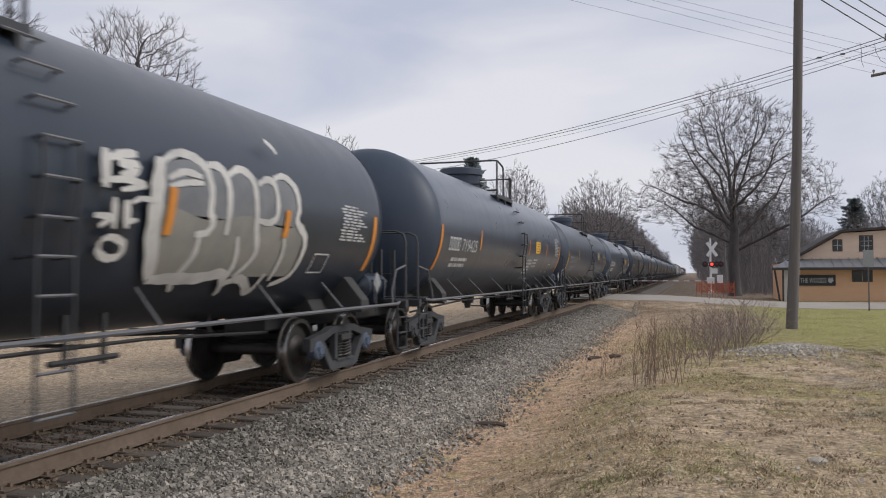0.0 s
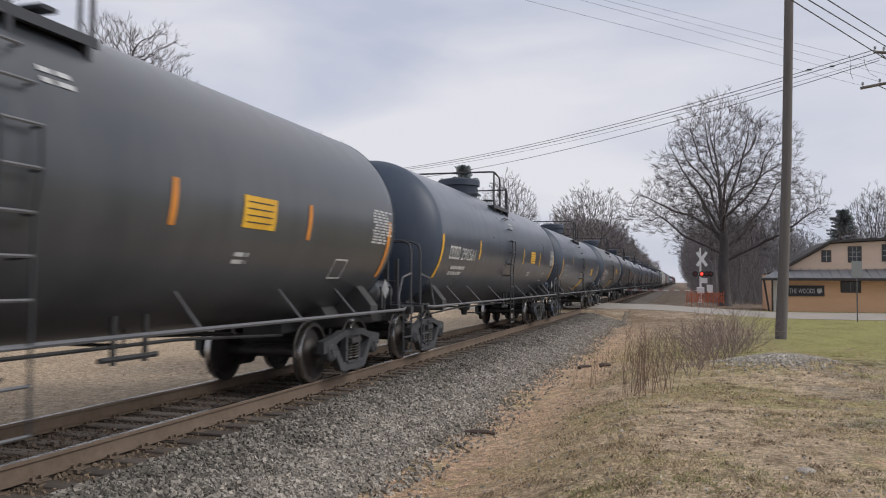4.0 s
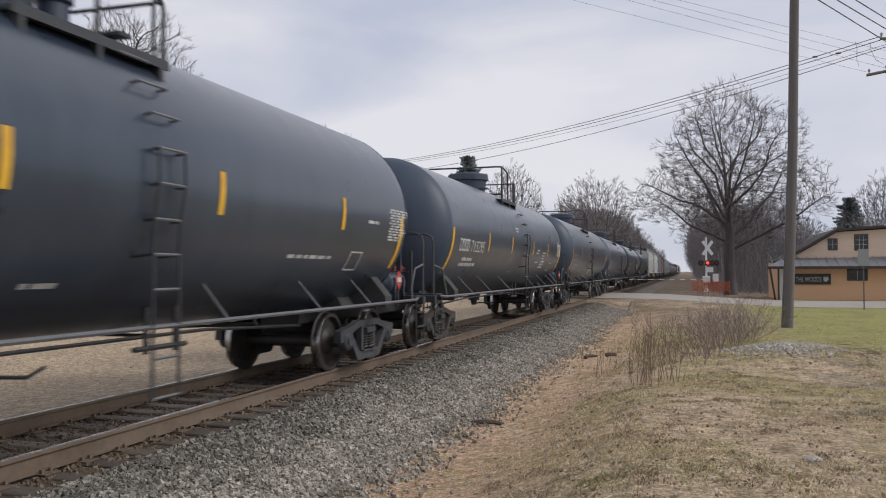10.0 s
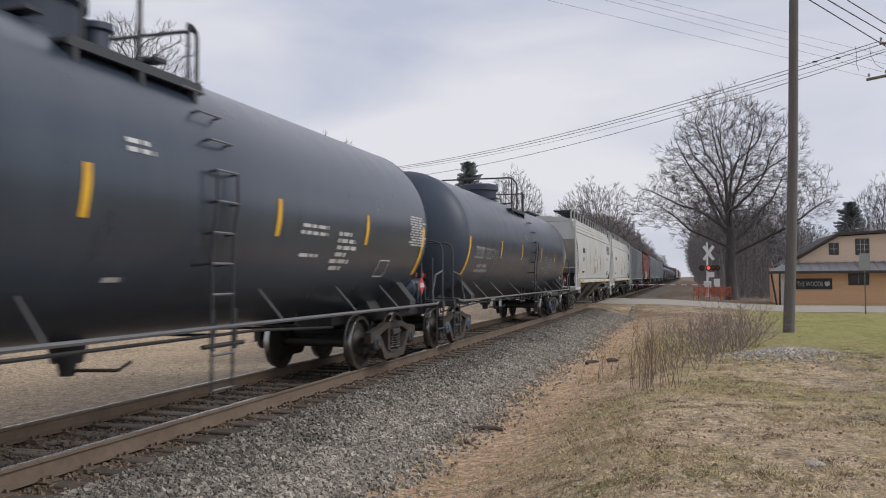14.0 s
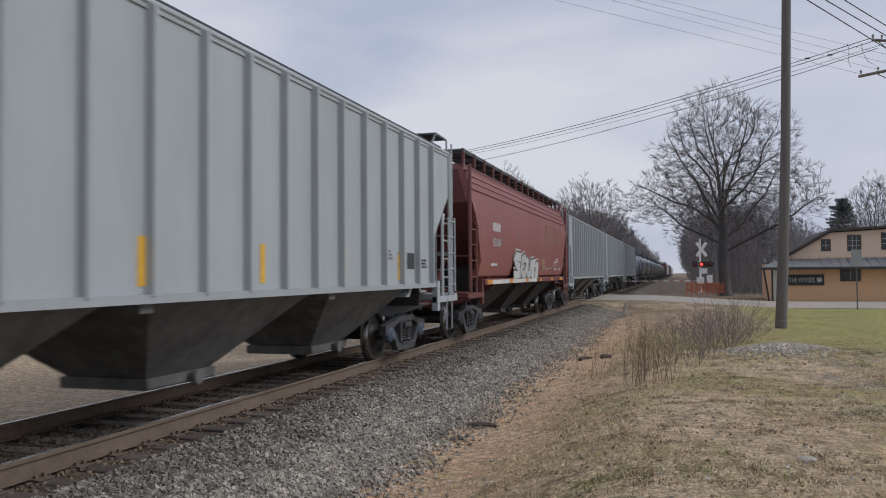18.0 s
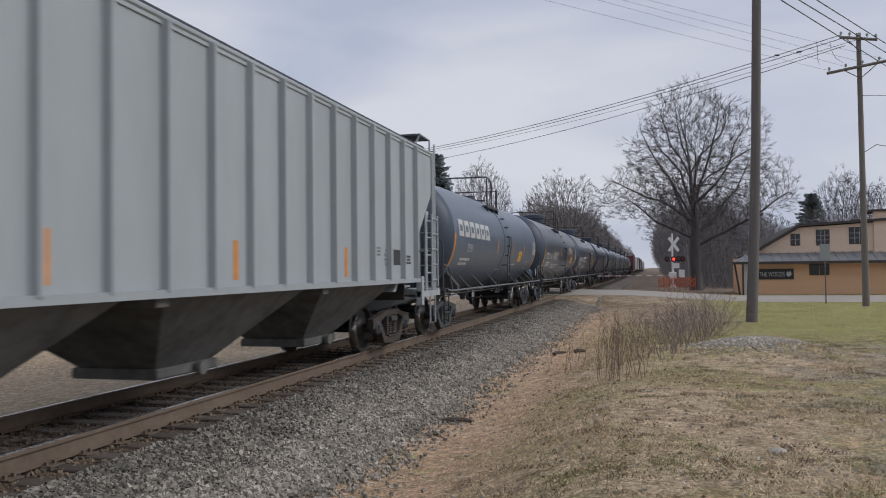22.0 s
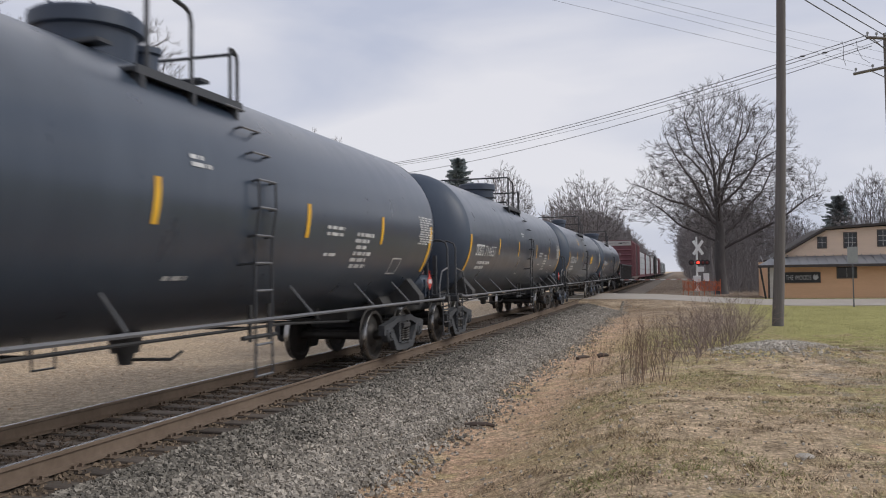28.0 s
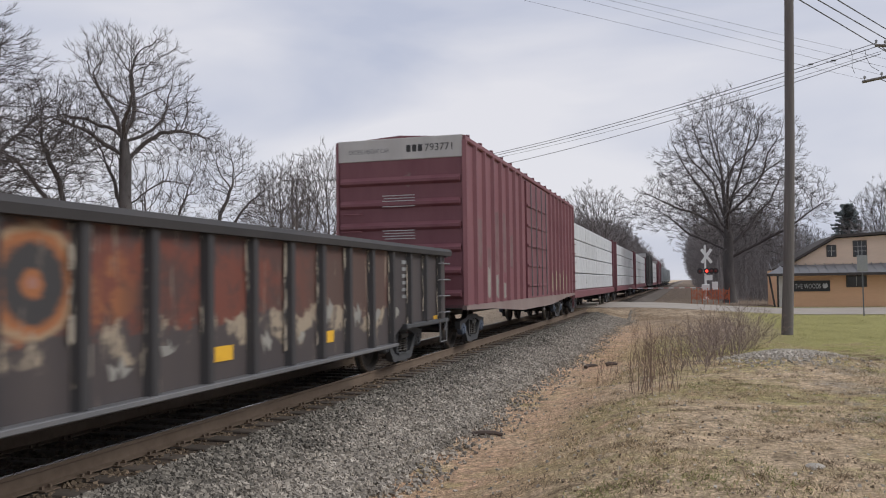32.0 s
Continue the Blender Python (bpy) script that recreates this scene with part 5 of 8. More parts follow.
    for k in range(9):      # ragged scabs of pale old paint low on the sheets
        y, z = -2.3 + 0.915 * k + rnd.uniform(0.0, 0.2), rnd.uniform(0.74, 1.0)
        w, h = rnd.uniform(0.16, 0.4), rnd.uniform(0.14, 0.42)
        pts = [(y + w * u + rnd.uniform(-0.03, 0.03), z + h * v + rnd.uniform(-0.05, 0.05)) for u, v in ((0.1, 0.3), (0.3, 0.0), (0.45, 0.35), (0.7, 0.15), (1.0, 0.6), (0.8, 0.75), (0.55, 1.0), (0.4, 0.7), (0.0, 0.9))]
        part("paint_scab", Shape().prism(pts, "x", 1.469, 1.4725), SPRAY_TAN, car, "ragged scab of pale paint")
    s = lettering("115", 0.24)
    s.v = [(1.478, -5.5 + a, 1.5 + b) for a, b, _ in s.v]
    part("car_number", s, MARK_GREY, car, "stencilled car number")
    for k in range(4):
        part("mark_shape", lambda: Shape().box(1.472, 1.478, 0, 0.15, 1.84, 2.06), MARK_GREY, car, "", pose(0, -5.55 + 0.2 * k, 0), "gon_mark")
    part("data_panel", (lambda s: [s.box(1.472, 1.478, 5.5, 5.95, 1.3 + 0.12 * k, 1.36 + 0.12 * k) for k in range(6)] and s)(Shape()), MARK_GREY, car)
    couplers(car, half + 0.95)
    for y in (-half + 1.6, half - 1.6):
        truck(car, y, GEAR_GREY)
    return car


def flakes():
    """Pale paint broken into ragged flakes that run up and down."""
    m = surface("flaked_pale_paint", (0.40, 0.355, 0.295), (0.26, 0.22, 0.175), grain=9, rough=0.8, bump=0.0)
    n, l = m.node_tree.nodes, m.node_tree.links
    co, mp, nz, rg = n.new("ShaderNodeTexCoord"), n.new("ShaderNodeMapping"), n.new("ShaderNodeTexNoise"), n.new("ShaderNodeMapRange")
    mp.inputs["Scale"].default_value = (1, 1, 0.35)
    nz.inputs["Scale"].default_value, nz.inputs["Detail"].default_value, nz.inputs["Roughness"].default_value = 9.0, 6, 0.7
    rg.inputs["From Min"].default_value, rg.inputs["From Max"].default_value = 0.50, 0.56
    l.new(co.outputs["Object"], mp.inputs["Vector"])
    l.new(mp.outputs["Vector"], nz.inputs["Vector"])
    l.new(nz.outputs["Fac"], rg.inputs["Value"])
    l.new(rg.outputs["Result"], n["Principled BSDF"].inputs["Alpha"])
    return m


FLAKES = flakes()


def boxcar(label, paint, half=9.2, top=4.88, band=BOX_WHITE, detailed=True, number="793771"):
    car = thing("boxcar", label, "boxcar", group="freight train cars")
    kind = ("box", half, top)
    for d in (1, -1):
        part("side_wall", lambda: Shape().box(1.44, 1.50, -half, half, 1.05, top - 0.08), paint, car, "", None if d > 0 else TURN, (*kind, "side"))
        part("side_sill", lambda: Shape().prism([(-half, 1.05), (-half, 0.95), (-half + 2.6, 0.9), (-2.6, 0.72), (2.6, 0.72), (half - 2.6, 0.9), (half, 0.95), (half, 1.05)], "x", 1.44, 1.55), DUSTY_SILL if detailed else paint, car, "", None if d > 0 else TURN, (*kind, "sill"))
        part("top_chord", lambda: Shape().box(1.44, 1.57, -half, half, top - 0.14, top - 0.02, 0.02), paint, car, "", None if d > 0 else TURN, (*kind, "chord"))
        for k in range(21):
            y = -half + 0.06 + k * (2 * half - 0.12) / 20
            if abs(y) < 2.0:
                continue
            part("side_post", lambda: Shape().prism([(1.495, -0.10), (1.58, -0.05), (1.58, 0.05), (1.495, 0.10)], "z", 1.05, top - 0.12), paint, car, "", pose(0, y, 0) if d > 0 else pose(0, -y, 0, 0, 0, 180), (*kind, "post"))
        for e in (-0.96, 0.96):
            dr = part("door", lambda: (lambda s: [s.box(1.5, 1.56, -0.93, 0.93, 1.05, top - 0.2)] + [s.box(1.555, 1.60, -0.9, 0.9, 1.4 + 0.62 * k, 1.48 + 0.62 * k, 0.015) for k in range(5)] and s)(Shape()), paint, car, "", pose(0, e, 0) if d > 0 else pose(0, -e, 0, 0, 0, 180), (*kind, "door"))
            for q in (-0.45, 0.45):
                part("lock_rod", lambda: Shape().tube([(1.615, 0, 1.1), (1.615, 0, top - 0.25)], 0.02, 6), RAILING_PALE, dr, "", pose(0, q, 0), (*kind, "rod"))

        def end():
            s = Shape()
            s.box(-1.46, 1.46, half - 0.06, half, 1.0, top - 0.5)
            s.box(-0.3, 0.3, half - 2.5, half + 0.6, 0.76, 1.02)
            return s
        ew = part("end_wall", end, paint, car, "", None if d > 0 else TURN, (*kind, "end"))
        for k in range(6):
            part("end_rib", lambda: Shape().prism([(half, 0), (half + 0.08, 0.06), (half + 0.08, 0.12), (half, 0.2)], "x", -1.44, 1.44), paint, ew, "", pose(0, 0, 1.2 + 0.52 * k), (*kind, "end_rib"))
        part("end_band", lambda: Shape().box(-1.5, 1.5, half - 0.06, half + 0.02, top - 0.5, top, 0.01), band, car, "pale painted band across the end", None if d > 0 else TURN, (*kind, "band"))

        def ladder():
            s = Shape()
            for k in range(6):
                z = 1.15 + 0.4 * k
                s.tube([(1.5, half - 0.62, z), (1.64, half - 0.6, z), (1.64, half - 0.12, z), (1.5, half - 0.1, z)], 0.015, 5)
                s.tube([(1.4, half + 0.02, z), (1.38, half + 0.14, z), (0.92, half + 0.14, z), (0.9, half + 0.02, z)], 0.015, 5)
            s.tube([(1.5, half - 0.55, 1.0), (1.52, half - 0.52, 0.42), (1.52, half - 0.16, 0.42), (1.5, half - 0.12, 1.0)], 0.018, 5)
            return s
        part("ladder", ladder, paint, car, "", None if d > 0 else TURN, (*kind, "ladder"))
    part("roof", (lambda s: [s.prism([(-1.52, top - 0.1), (1.52, top - 0.1), (1.52, top - 0.04), (0, top + 0.06), (-1.52, top - 0.04)], "y", -half, half)] + [s.box(-1.5, 1.5, -half + 0.6 + 1.2 * k, -half + 0.66 + 1.2 * k, top - 0.02, top + 0.09) for k in range(15)] and s)(Shape()), paint, car)
    part("floor", Shape().box(-1.46, 1.46, -half, half, 0.98, 1.06).box(-0.3, 0.3, -half + 1, half - 1, 0.70, 1.0), STEEL_DARK, car)
    if detailed:
        s = lettering(number, 0.17)
        s.v = [(0.62 + a, -half - 0.024, top - 0.33 + b) for a, b, _ in s.v]
        part("car_number", s, MARK_BLACK, car, "black stencilled car number")
        part("mark_shapes", (lambda s: [s.box(0.18 + 0.14 * k, 0.28 + 0.14 * k, -half - 0.026, -half - 0.02, top - 0.33, top - 0.17) for k in range(3)] and s)(Shape()), MARK_BLACK, car)
        s = lettering("EXCESS HEIGHT CAR", 0.10, 0.98)
        s.v = [(-1.22 + a, -half - 0.024, top - 0.32 + b) for a, b, _ in s.v]
        part("stencil", s, MARK_SLATE, car, "stencilled warning on the pale end band")
        for z, n in ((3.55, 5), (2.75, 4)):
            part("stencil", (lambda s: [s.box(-0.4 + 0.05 * (k % 2), 0.38, -half - 0.078, -half - 0.072, z - 0.062 * k, z - 0.062 * k + 0.018) for k in range(n)] and s)(Shape()), MARK_WHITE, car)
        rnd = random.Random(33)
        pitch = (2 * half - 0.12) / 20

        def blot(y0, y1, z0, z1, n, mat, label, x=1.504):
            """A patch of old spray with a worn, uneven edge."""
            rim = []
            for i in range(n):
                a = 2 * math.pi * i / n
                k = rnd.uniform(0.72, 1.0)
                rim.append((y0 + (y1 - y0) * (0.5 + 0.5 * k * max(-0.9, min(0.9, 1.3 * math.cos(a)))), z0 + (z1 - z0) * (0.5 + 0.5 * k * max(-0.9, min(0.9, 1.3 * math.sin(a))))))
            part("sprayed_patch", Shape().prism(rim, "x", 1.499, x), mat, car, label)
        for k, (z0, z1, white) in enumerate(((1.3, 2.9, 0), (1.15, 2.3, 1.9), (1.2, 3.2, 1.75), (1.1, 3.3, 1.5), (1.5, 2.7, 0)), 1):
            y = -half + 0.06 + k * pitch
            blot(y + 0.12, y + pitch - 0.12, z0 + 0.5, z1, 18, SPRAY_FADE, "faded pinkish sprayed patch")
            blot(y + 0.3, y + pitch - 0.14, z1 - 0.9, z1 + 0.3, 14, SPRAY_SCUFF, "thin scuffed sprayed patch", 1.506)
            if white:
                blot(y + 0.14, y + pitch - 0.2, 1.08, white + rnd.uniform(0, 0.3), 20, SPRAY_TAN, "worn pale sprayed patch", 1.508)
        for k in range(13, 18):      # cream squares beyond the doors
            y = -half + 0.06 + k * pitch
            blot(y + 0.13, y + pitch - 0.13, 1.08, 2.05 - 0.1 * (k % 2), 24, CREAM, "cream overpainted square on the lower side")
    couplers(car, half + 1.1)
    for y in (-half + 2.2, half - 2.2):
        truck(car, y, GEAR_GREY)
    return car




def lumber_car(label, half=10.5, top=4.35):
    car = thing("lumber_car", label, "lumber car", group="freight train cars")
    part("deck", lambda: Shape().prism([(-1.4, 1.0), (1.4, 1.0), (1.4, 1.14), (-1.4, 1.14)], "y", -half, half).box(-0.35, 0.35, -half, half, 0.6, 1.0).box(-0.06, 0.06, -half, half, 1.14, top), BOX_RED, car, "", None, "lumber_deck")
    for d in (1, -1):
        part("bulkhead", lambda: Shape().box(-1.45, 1.45, half - 0.2, half, 1.0, top).box(-1.3, 1.3, half, half + 0.08, 1.3, 1.5).box(-1.3, 1.3, half, half + 0.08, 2.6, 2.8), BOX_RED, car, "", None if d > 0 else TURN, "lumber_bulkhead")
        part("side_sill", lambda: Shape().box(1.34, 1.46, -half, half, 0.78, 1.12, 0.03), BOX_RED, car, "", None if d > 0 else TURN, "lumber_sill")
        for j in range(4):
            for k in range(4):
                y = -half + 0.3 + k * (2 * half - 0.6) / 4
                part("wrapped_pack", lambda: Shape().box(0.1, 1.36, 0.02, (2 * half - 0.6) / 4 - 0.03, 0, 0.74, 0.03), WRAP_WHITE, car, "lumber bundle in white wrapping", pose(0, y, 1.16 + 0.78 * j) if d > 0 else pose(0, -y, 1.16 + 0.78 * j, 0, 0, 180), "bundle")
    couplers(car, half + 0.9)
    for y in (-half + 1.8, half - 1.8):
        truck(car, y, GEAR_GREY)
    return car


# ---------------------------------------------------------------- ground
def smooth(a, b, x):
    t = max(0.0, min(1.0, (x - a) / (b - a)))
    return t * t * (3 - 2 * t)


def ground_z(x, y):
    """Height of the ground: track bed, ditch beside it, the bank on which the camera stands, the road's ramp over the track."""
    side = -0.06 - 0.42 * smooth(6, 26, y)
    if x >= 0:
        z = -0.30 - 0.36 * smooth(1.7, 3.4, x)
        z += (side + 0.66) * smooth(3.7, 6.0, x)
    else:
        z = -0.30 - 0.12 * smooth(1.7, 4.5, -x)
    ramp = smooth(44.5, 48.5, y) * (1 - smooth(60, 66, y))
    level = -0.03 - 0.42 * smooth(3.0, 13.0, abs(x))
    z = z + (level - z) * ramp
    if 1 < y < 40 and 3 < abs(x) < 22:
        z += 0.05 * (noise.noise(Vector((x * 0.55, y * 0.55, 3.0)))) + 0.02 * noise.noise(Vector((x * 2.1, y * 2.1, 7.0)))
    # heap of spilled gravel
    z += 0.34 * math.exp(-((x - 8.35) / 1.6) ** 2 - ((y - 18.9) / 2.0) ** 2)
    return z


def spread(fine, lo, hi, far):
    """Sample places: fine steps between lo and hi, growing outside."""
    out, v = [], lo
    while v < hi:
        out.append(v)
        v += fine
    step, v, w = fine, hi, lo
    right, left = [], []
    while v < far:
        right.append(v)
        step *= 1.35
        v += step
    step = fine
    while w > -far:
        step *= 1.35
        w -= step
        left.append(w)
    return left[::-1] + out + right + [far]


def zoned_ground():
    m = bpy.data.materials.new("winter_ground")
    m.use_nodes = True
    n, l = m.node_tree.nodes, m.node_tree.links
    b = n["Principled BSDF"]
    b.inputs["Roughness"].default_value = 0.95
    b.inputs["Specular IOR Level"].default_value = 0.2
    co = n.new("ShaderNodeTexCoord")
    sep = n.new("ShaderNodeSeparateXYZ")
    l.new(co.outputs["Object"], sep.inputs[0])

    def tex(scale, detail=6, rough=0.6):
        t = n.new("ShaderNodeTexNoise")
        t.inputs["Scale"].default_value, t.inputs["Detail"].default_value, t.inputs["Roughness"].default_value = scale, detail, rough
        l.new(co.outputs["Object"], t.inputs["Vector"])
        return t.outputs["Fac"]

    def span(src, a, b2, lo=0.0, hi=1.0):
        r = n.new("ShaderNodeMapRange")
        r.inputs["From Min"].default_value, r.inputs["From Max"].default_value = a, b2
        r.inputs["To Min"].default_value, r.inputs["To Max"].default_value = lo, hi
        l.new(src, r.inputs["Value"])
        return r.outputs["Result"]

    def math_node(op, a, b2):
        q = n.new("ShaderNodeMath")
        q.operation = op
        for i, v in enumerate((a, b2)):
            if isinstance(v, float):
                q.inputs[i].default_value = v
            else:
                l.new(v, q.inputs[i])
        return q.outputs[0]

    def mix(f, a, b2):
        q = n.new("ShaderNodeMix")
        q.data_type = "RGBA"
        l.new(f, q.inputs[0])
        for i, v in ((6, a), (7, b2)):
            if isinstance(v, tuple):
                q.inputs[i].default_value = (*v, 1)
            else:
                l.new(v, q.inputs[i])
        return q.outputs[2]
    big, mid, fine = tex(0.35), tex(2.2), tex(28, 8, 0.7)
    straw = mix(span(fine, 0.35, 0.68), (0.44, 0.325, 0.21), (0.71, 0.56, 0.39))
    green = mix(span(fine, 0.35, 0.68), (0.235, 0.222, 0.074), (0.45, 0.415, 0.17))
    earth = mix(span(fine, 0.35, 0.68), (0.46, 0.30, 0.195), (0.72, 0.51, 0.35))
    stony = mix(span(tex(40, 5, 0.75), 0.40, 0.62), (0.27, 0.225, 0.17), (0.52, 0.45, 0.36))
    x, y = sep.outputs[0], sep.outputs[1]
    wob = math_node("MULTIPLY_ADD", mid, 1.6)
    n[wob.node.name].inputs[2].default_value = -0.8
    xx = math_node("ADD", x, wob)
    # grass: green patches on straw, bare earth between, more green further off
    far_green = span(y, 21.0, 27.0, 0.0, 0.55)
    lawn_off = span(y, 25.0, 21.0)
    gsel = span(math_node("ADD", math_node("ADD", big, far_green), math_node("MULTIPLY", mid, 0.45)), 0.68, 0.84)
    grass = mix(gsel, straw, green)
    grass = mix(math_node("MULTIPLY", lawn_off, span(math_node("ADD", mid, math_node("MULTIPLY", big, 0.6)), 0.86, 1.0)), grass, earth)
    grass = mix(math_node("MULTIPLY", lawn_off, span(math_node("MULTIPLY", tex(0.9), span(x, 6.0, 8.5)), 0.44, 0.56)), grass, stony)
    # trodden dark brown turf in tufts and streaks
    turf = mix(span(fine, 0.35, 0.68), (0.15, 0.108, 0.066), (0.33, 0.245, 0.15))
    tufts = math_node("MULTIPLY", span(tex(3.4, 5, 0.65), 0.50, 0.62), math_node("MULTIPLY", lawn_off, span(tex(0.8, 3), 0.36, 0.58, 0.15, 0.8)))
    grass = mix(tufts, grass, turf)
    # bare brown ground beyond the road
    bare = mix(span(tex(1.5), 0.4, 0.62), (0.17, 0.125, 0.09), (0.30, 0.235, 0.18))
    verge = mix(span(tex(1.2), 0.4, 0.62), (0.26, 0.19, 0.125), (0.44, 0.345, 0.245))
    grass = mix(math_node("MULTIPLY", span(y, 24.0, 33.0), span(x, 10.2, 7.6)), grass, verge)
    grass = mix(span(y, 61.0, 64.0), grass, bare)
    # ditch of bare reddish earth beside the ballast
    ditch = math_node("MULTIPLY", span(xx, 2.6, 3.2), math_node("MULTIPLY", span(xx, 5.4, 4.2), span(y, 46.0, 34.0)))
    near = mix(math_node("MULTIPLY", ditch, span(mid, 0.30, 0.55)), grass, earth)
    # far side of the track: pale gravel with leaf litter
    litter = mix(span(tex(9), 0.45, 0.62), (0.52, 0.42, 0.31), (0.33, 0.225, 0.14))
    left = mix(span(big, 0.40, 0.62), litter, straw)
    gravel = mix(span(tex(40, 5, 0.75), 0.40, 0.62), (0.36, 0.28, 0.195), (0.60, 0.49, 0.365))
    left = mix(span(xx, -6.5, -3.2), left, gravel)
    allc = mix(span(x, -2.0, 0.5), left, near)
    # matted blades, hollows and crumbs at hand's breadth
    hsv = n.new("ShaderNodeHueSaturation")
    l.new(allc, hsv.inputs["Color"])
    clods = math_node("MULTIPLY", span(tex(7.0, 7, 0.7), 0.32, 0.62, 0.56, 1.22), span(tex(19.0, 6, 0.75), 0.34, 0.60, 0.52, 1.27))
    l.new(clods, hsv.inputs["Value"])
    allc = hsv.outputs["Color"]
    l.new(allc, b.inputs["Base Color"])
    bp = n.new("ShaderNodeBump")
    bp.inputs["Strength"].default_value, bp.inputs["Distance"].default_value = 0.9, 0.06
    l.new(fine, bp.inputs["Height"])
    l.new(bp.outputs["Normal"], b.inputs["Normal"])
    return m


GROUND = zoned_ground()
xs = spread(0.35, -24.0, 24.0, 3000.0)
ys = spread(0.45, -6.0, 70.0, 3000.0)
g = Shape()
g.v = [(x, y, ground_z(x, y)) for y in ys for x in xs]
nx = len(xs)
g.f = [(j * nx + i, j * nx + i + 1, (j + 1) * nx + i + 1, (j + 1) * nx + i) for j in range(len(ys) - 1) for i in range(nx - 1)]
solid("ground", g, GROUND, "winter ground of dry grass, bare earth and gravel", "ground", "structure")

# ---------------------------------------------------------------- track
RAIL_BROWN = surface("rusty_rail_side", (0.110, 0.077, 0.054), (0.175, 0.130, 0.096), grain=10, patch=1.2, rough=0.85, bump=0.1)
RAIL_TOP = surface("polished_rail_head", (0.55, 0.54, 0.53), (0.4, 0.39, 0.38), grain=4, rough=0.22, metal=1.0, bump=0.0)
TIE_WOOD = surface("weathered_creosote_tie", (0.060, 0.048, 0.040), (0.135, 0.112, 0.095), grain=14, patch=3, rough=0.9, bump=0.4, stretch=(0.15, 1.4, 1.4), each=0.22)
STONE = surface("grey_ballast_stone", (0.18, 0.160, 0.133), (0.415, 0.375, 0.322), grain=7, patch=2.2, rough=0.85, bump=0.1, island=0.45)
DIRTY_STONE = surface("dirty_brown_ballast", (0.12, 0.088, 0.060), (0.24, 0.18, 0.125), grain=7, patch=2.2, rough=0.9, bump=0.1, island=0.45)
FAR_BED = surface("brown_weathered_ballast", (0.115, 0.095, 0.078), (0.21, 0.178, 0.148), grain=26, patch=2, rough=0.95, bump=0.6, bump_scale=0.04)
# Brown dirt, darkened by the train's shade put into its colour
TRACK_DIRT_SHADE = surface("shaded_brown_track_dirt", (0.058, 0.042, 0.032), (0.125, 0.092, 0.068), grain=16, patch=2.5, rough=0.95, bump=0.6, island=0.35, bump_scale=0.03)
BED = surface("ballast_bed", (0.20, 0.178, 0.148), (0.37, 0.335, 0.285), grain=26, patch=4, rough=0.95, bump=0.9, bump_scale=0.05)
track = thing("railway_track", "single straight railway track on grey ballast", "railway track", kind="structure")


def rail_shape(x0):
    s = Shape()
    prof = [(-0.070, -0.18), (0.070, -0.18), (0.070, -0.170), (0.012, -0.150), (0.009, -0.045), (0.036, -0.034), (0.036, -0.006), (0.030, -0.0005), (-0.030, -0.0005), (-0.036, -0.006), (-0.036, -0.034), (-0.009, -0.045), (-0.012, -0.150), (-0.070, -0.170)]
    s.prism([(x0 + a, b) for a, b in prof], "y", -900, 1300)
    return s


for x0 in (-0.753, 0.753):
    r = part("rail", rail_shape(x0), RAIL_BROWN, track, "rusty rail with a bright worn head")
    part("rail_head", Shape().box(x0 - 0.026, x0 + 0.026, -900, 1300, -0.004, 0.0005), RAIL_TOP, r)


def toe(y):
    """Where the ballast gives way to the ditch: an uneven line."""
    return 3.02 + 0.28 * noise.noise(Vector((y * 0.35, 1.7, 0))) + 0.16 * noise.noise(Vector((y * 1.3, 5.1, 0))) + 0.05 * noise.noise(Vector((y * 4, 9.0, 0)))


bed = Shape()
for y_list in ([-900, -300, -100, -40] + [-20 + 0.4 * k for k in range(169)] + [47.5], [65, 80, 120, 200, 400, 700, 1300]):
    k0 = len(bed.v)
    for y in y_list:
        e = toe(y)
        bed.v += [(-3.3, y, -0.8), (-3.3, y, -0.62), (-1.75, y, -0.265), (-1.35, y, -0.212), (1.35, y, -0.212), (1.75, y, -0.265), (e, y, -0.265 - 0.235 * (e - 1.75)), (e + 0.02, y, -0.8)]
    bed.f += [(k0 + i * 8 + k, k0 + (i + 1) * 8 + k, k0 + (i + 1) * 8 + k + 1, k0 + i * 8 + k + 1) for i in range(len(y_list) - 1) for k in range(7)]
ballast = solid("ballast", bed, BED, "grey crushed-stone ballast bed", "ballast", "structure")
ballast.data.materials.append(TRACK_DIRT_SHADE)
ballast.data.materials.append(FAR_BED)
for p in ballast.data.polygons:
    p.material_index = 1 if abs(p.center.x) < 1.6 else 2 if p.center.y > 62 else 0

# ---------------------------------------------------------------- road and crossing
ASPHALT = surface("worn_pale_asphalt", (0.295, 0.265, 0.23), (0.39, 0.35, 0.305), grain=30, patch=0.6, rough=0.9, bump=0.2)
rxs = [-60 + 2.0 * k for k in range(76)] + [92 + 8 * k for k in range(12)]
rxs = sorted(set(rxs + [-3, -1.6, 1.6, 3, 5, 7, 9, 11, 13]))
road = Shape()


def road_z(x):
    return -0.012 - 0.42 * smooth(3.0, 13.0, abs(x))


rows = [48.6, 51, 54, 57, 59.5]
road.v = [(x, y + (0.0 if k < 2 else smooth(8, -6, x) * 3.0 if k == 4 else 0), road_z(x)) for x in rxs for k, y in enumerate(rows)]
road.f = [(i * 5 + k, (i + 1) * 5 + k, (i + 1) * 5 + k + 1, i * 5 + k + 1) for i in range(len(rxs) - 1) for k in range(4)]
solid("road", road, ASPHALT, "worn pale asphalt road over the level crossing", "road", "structure")

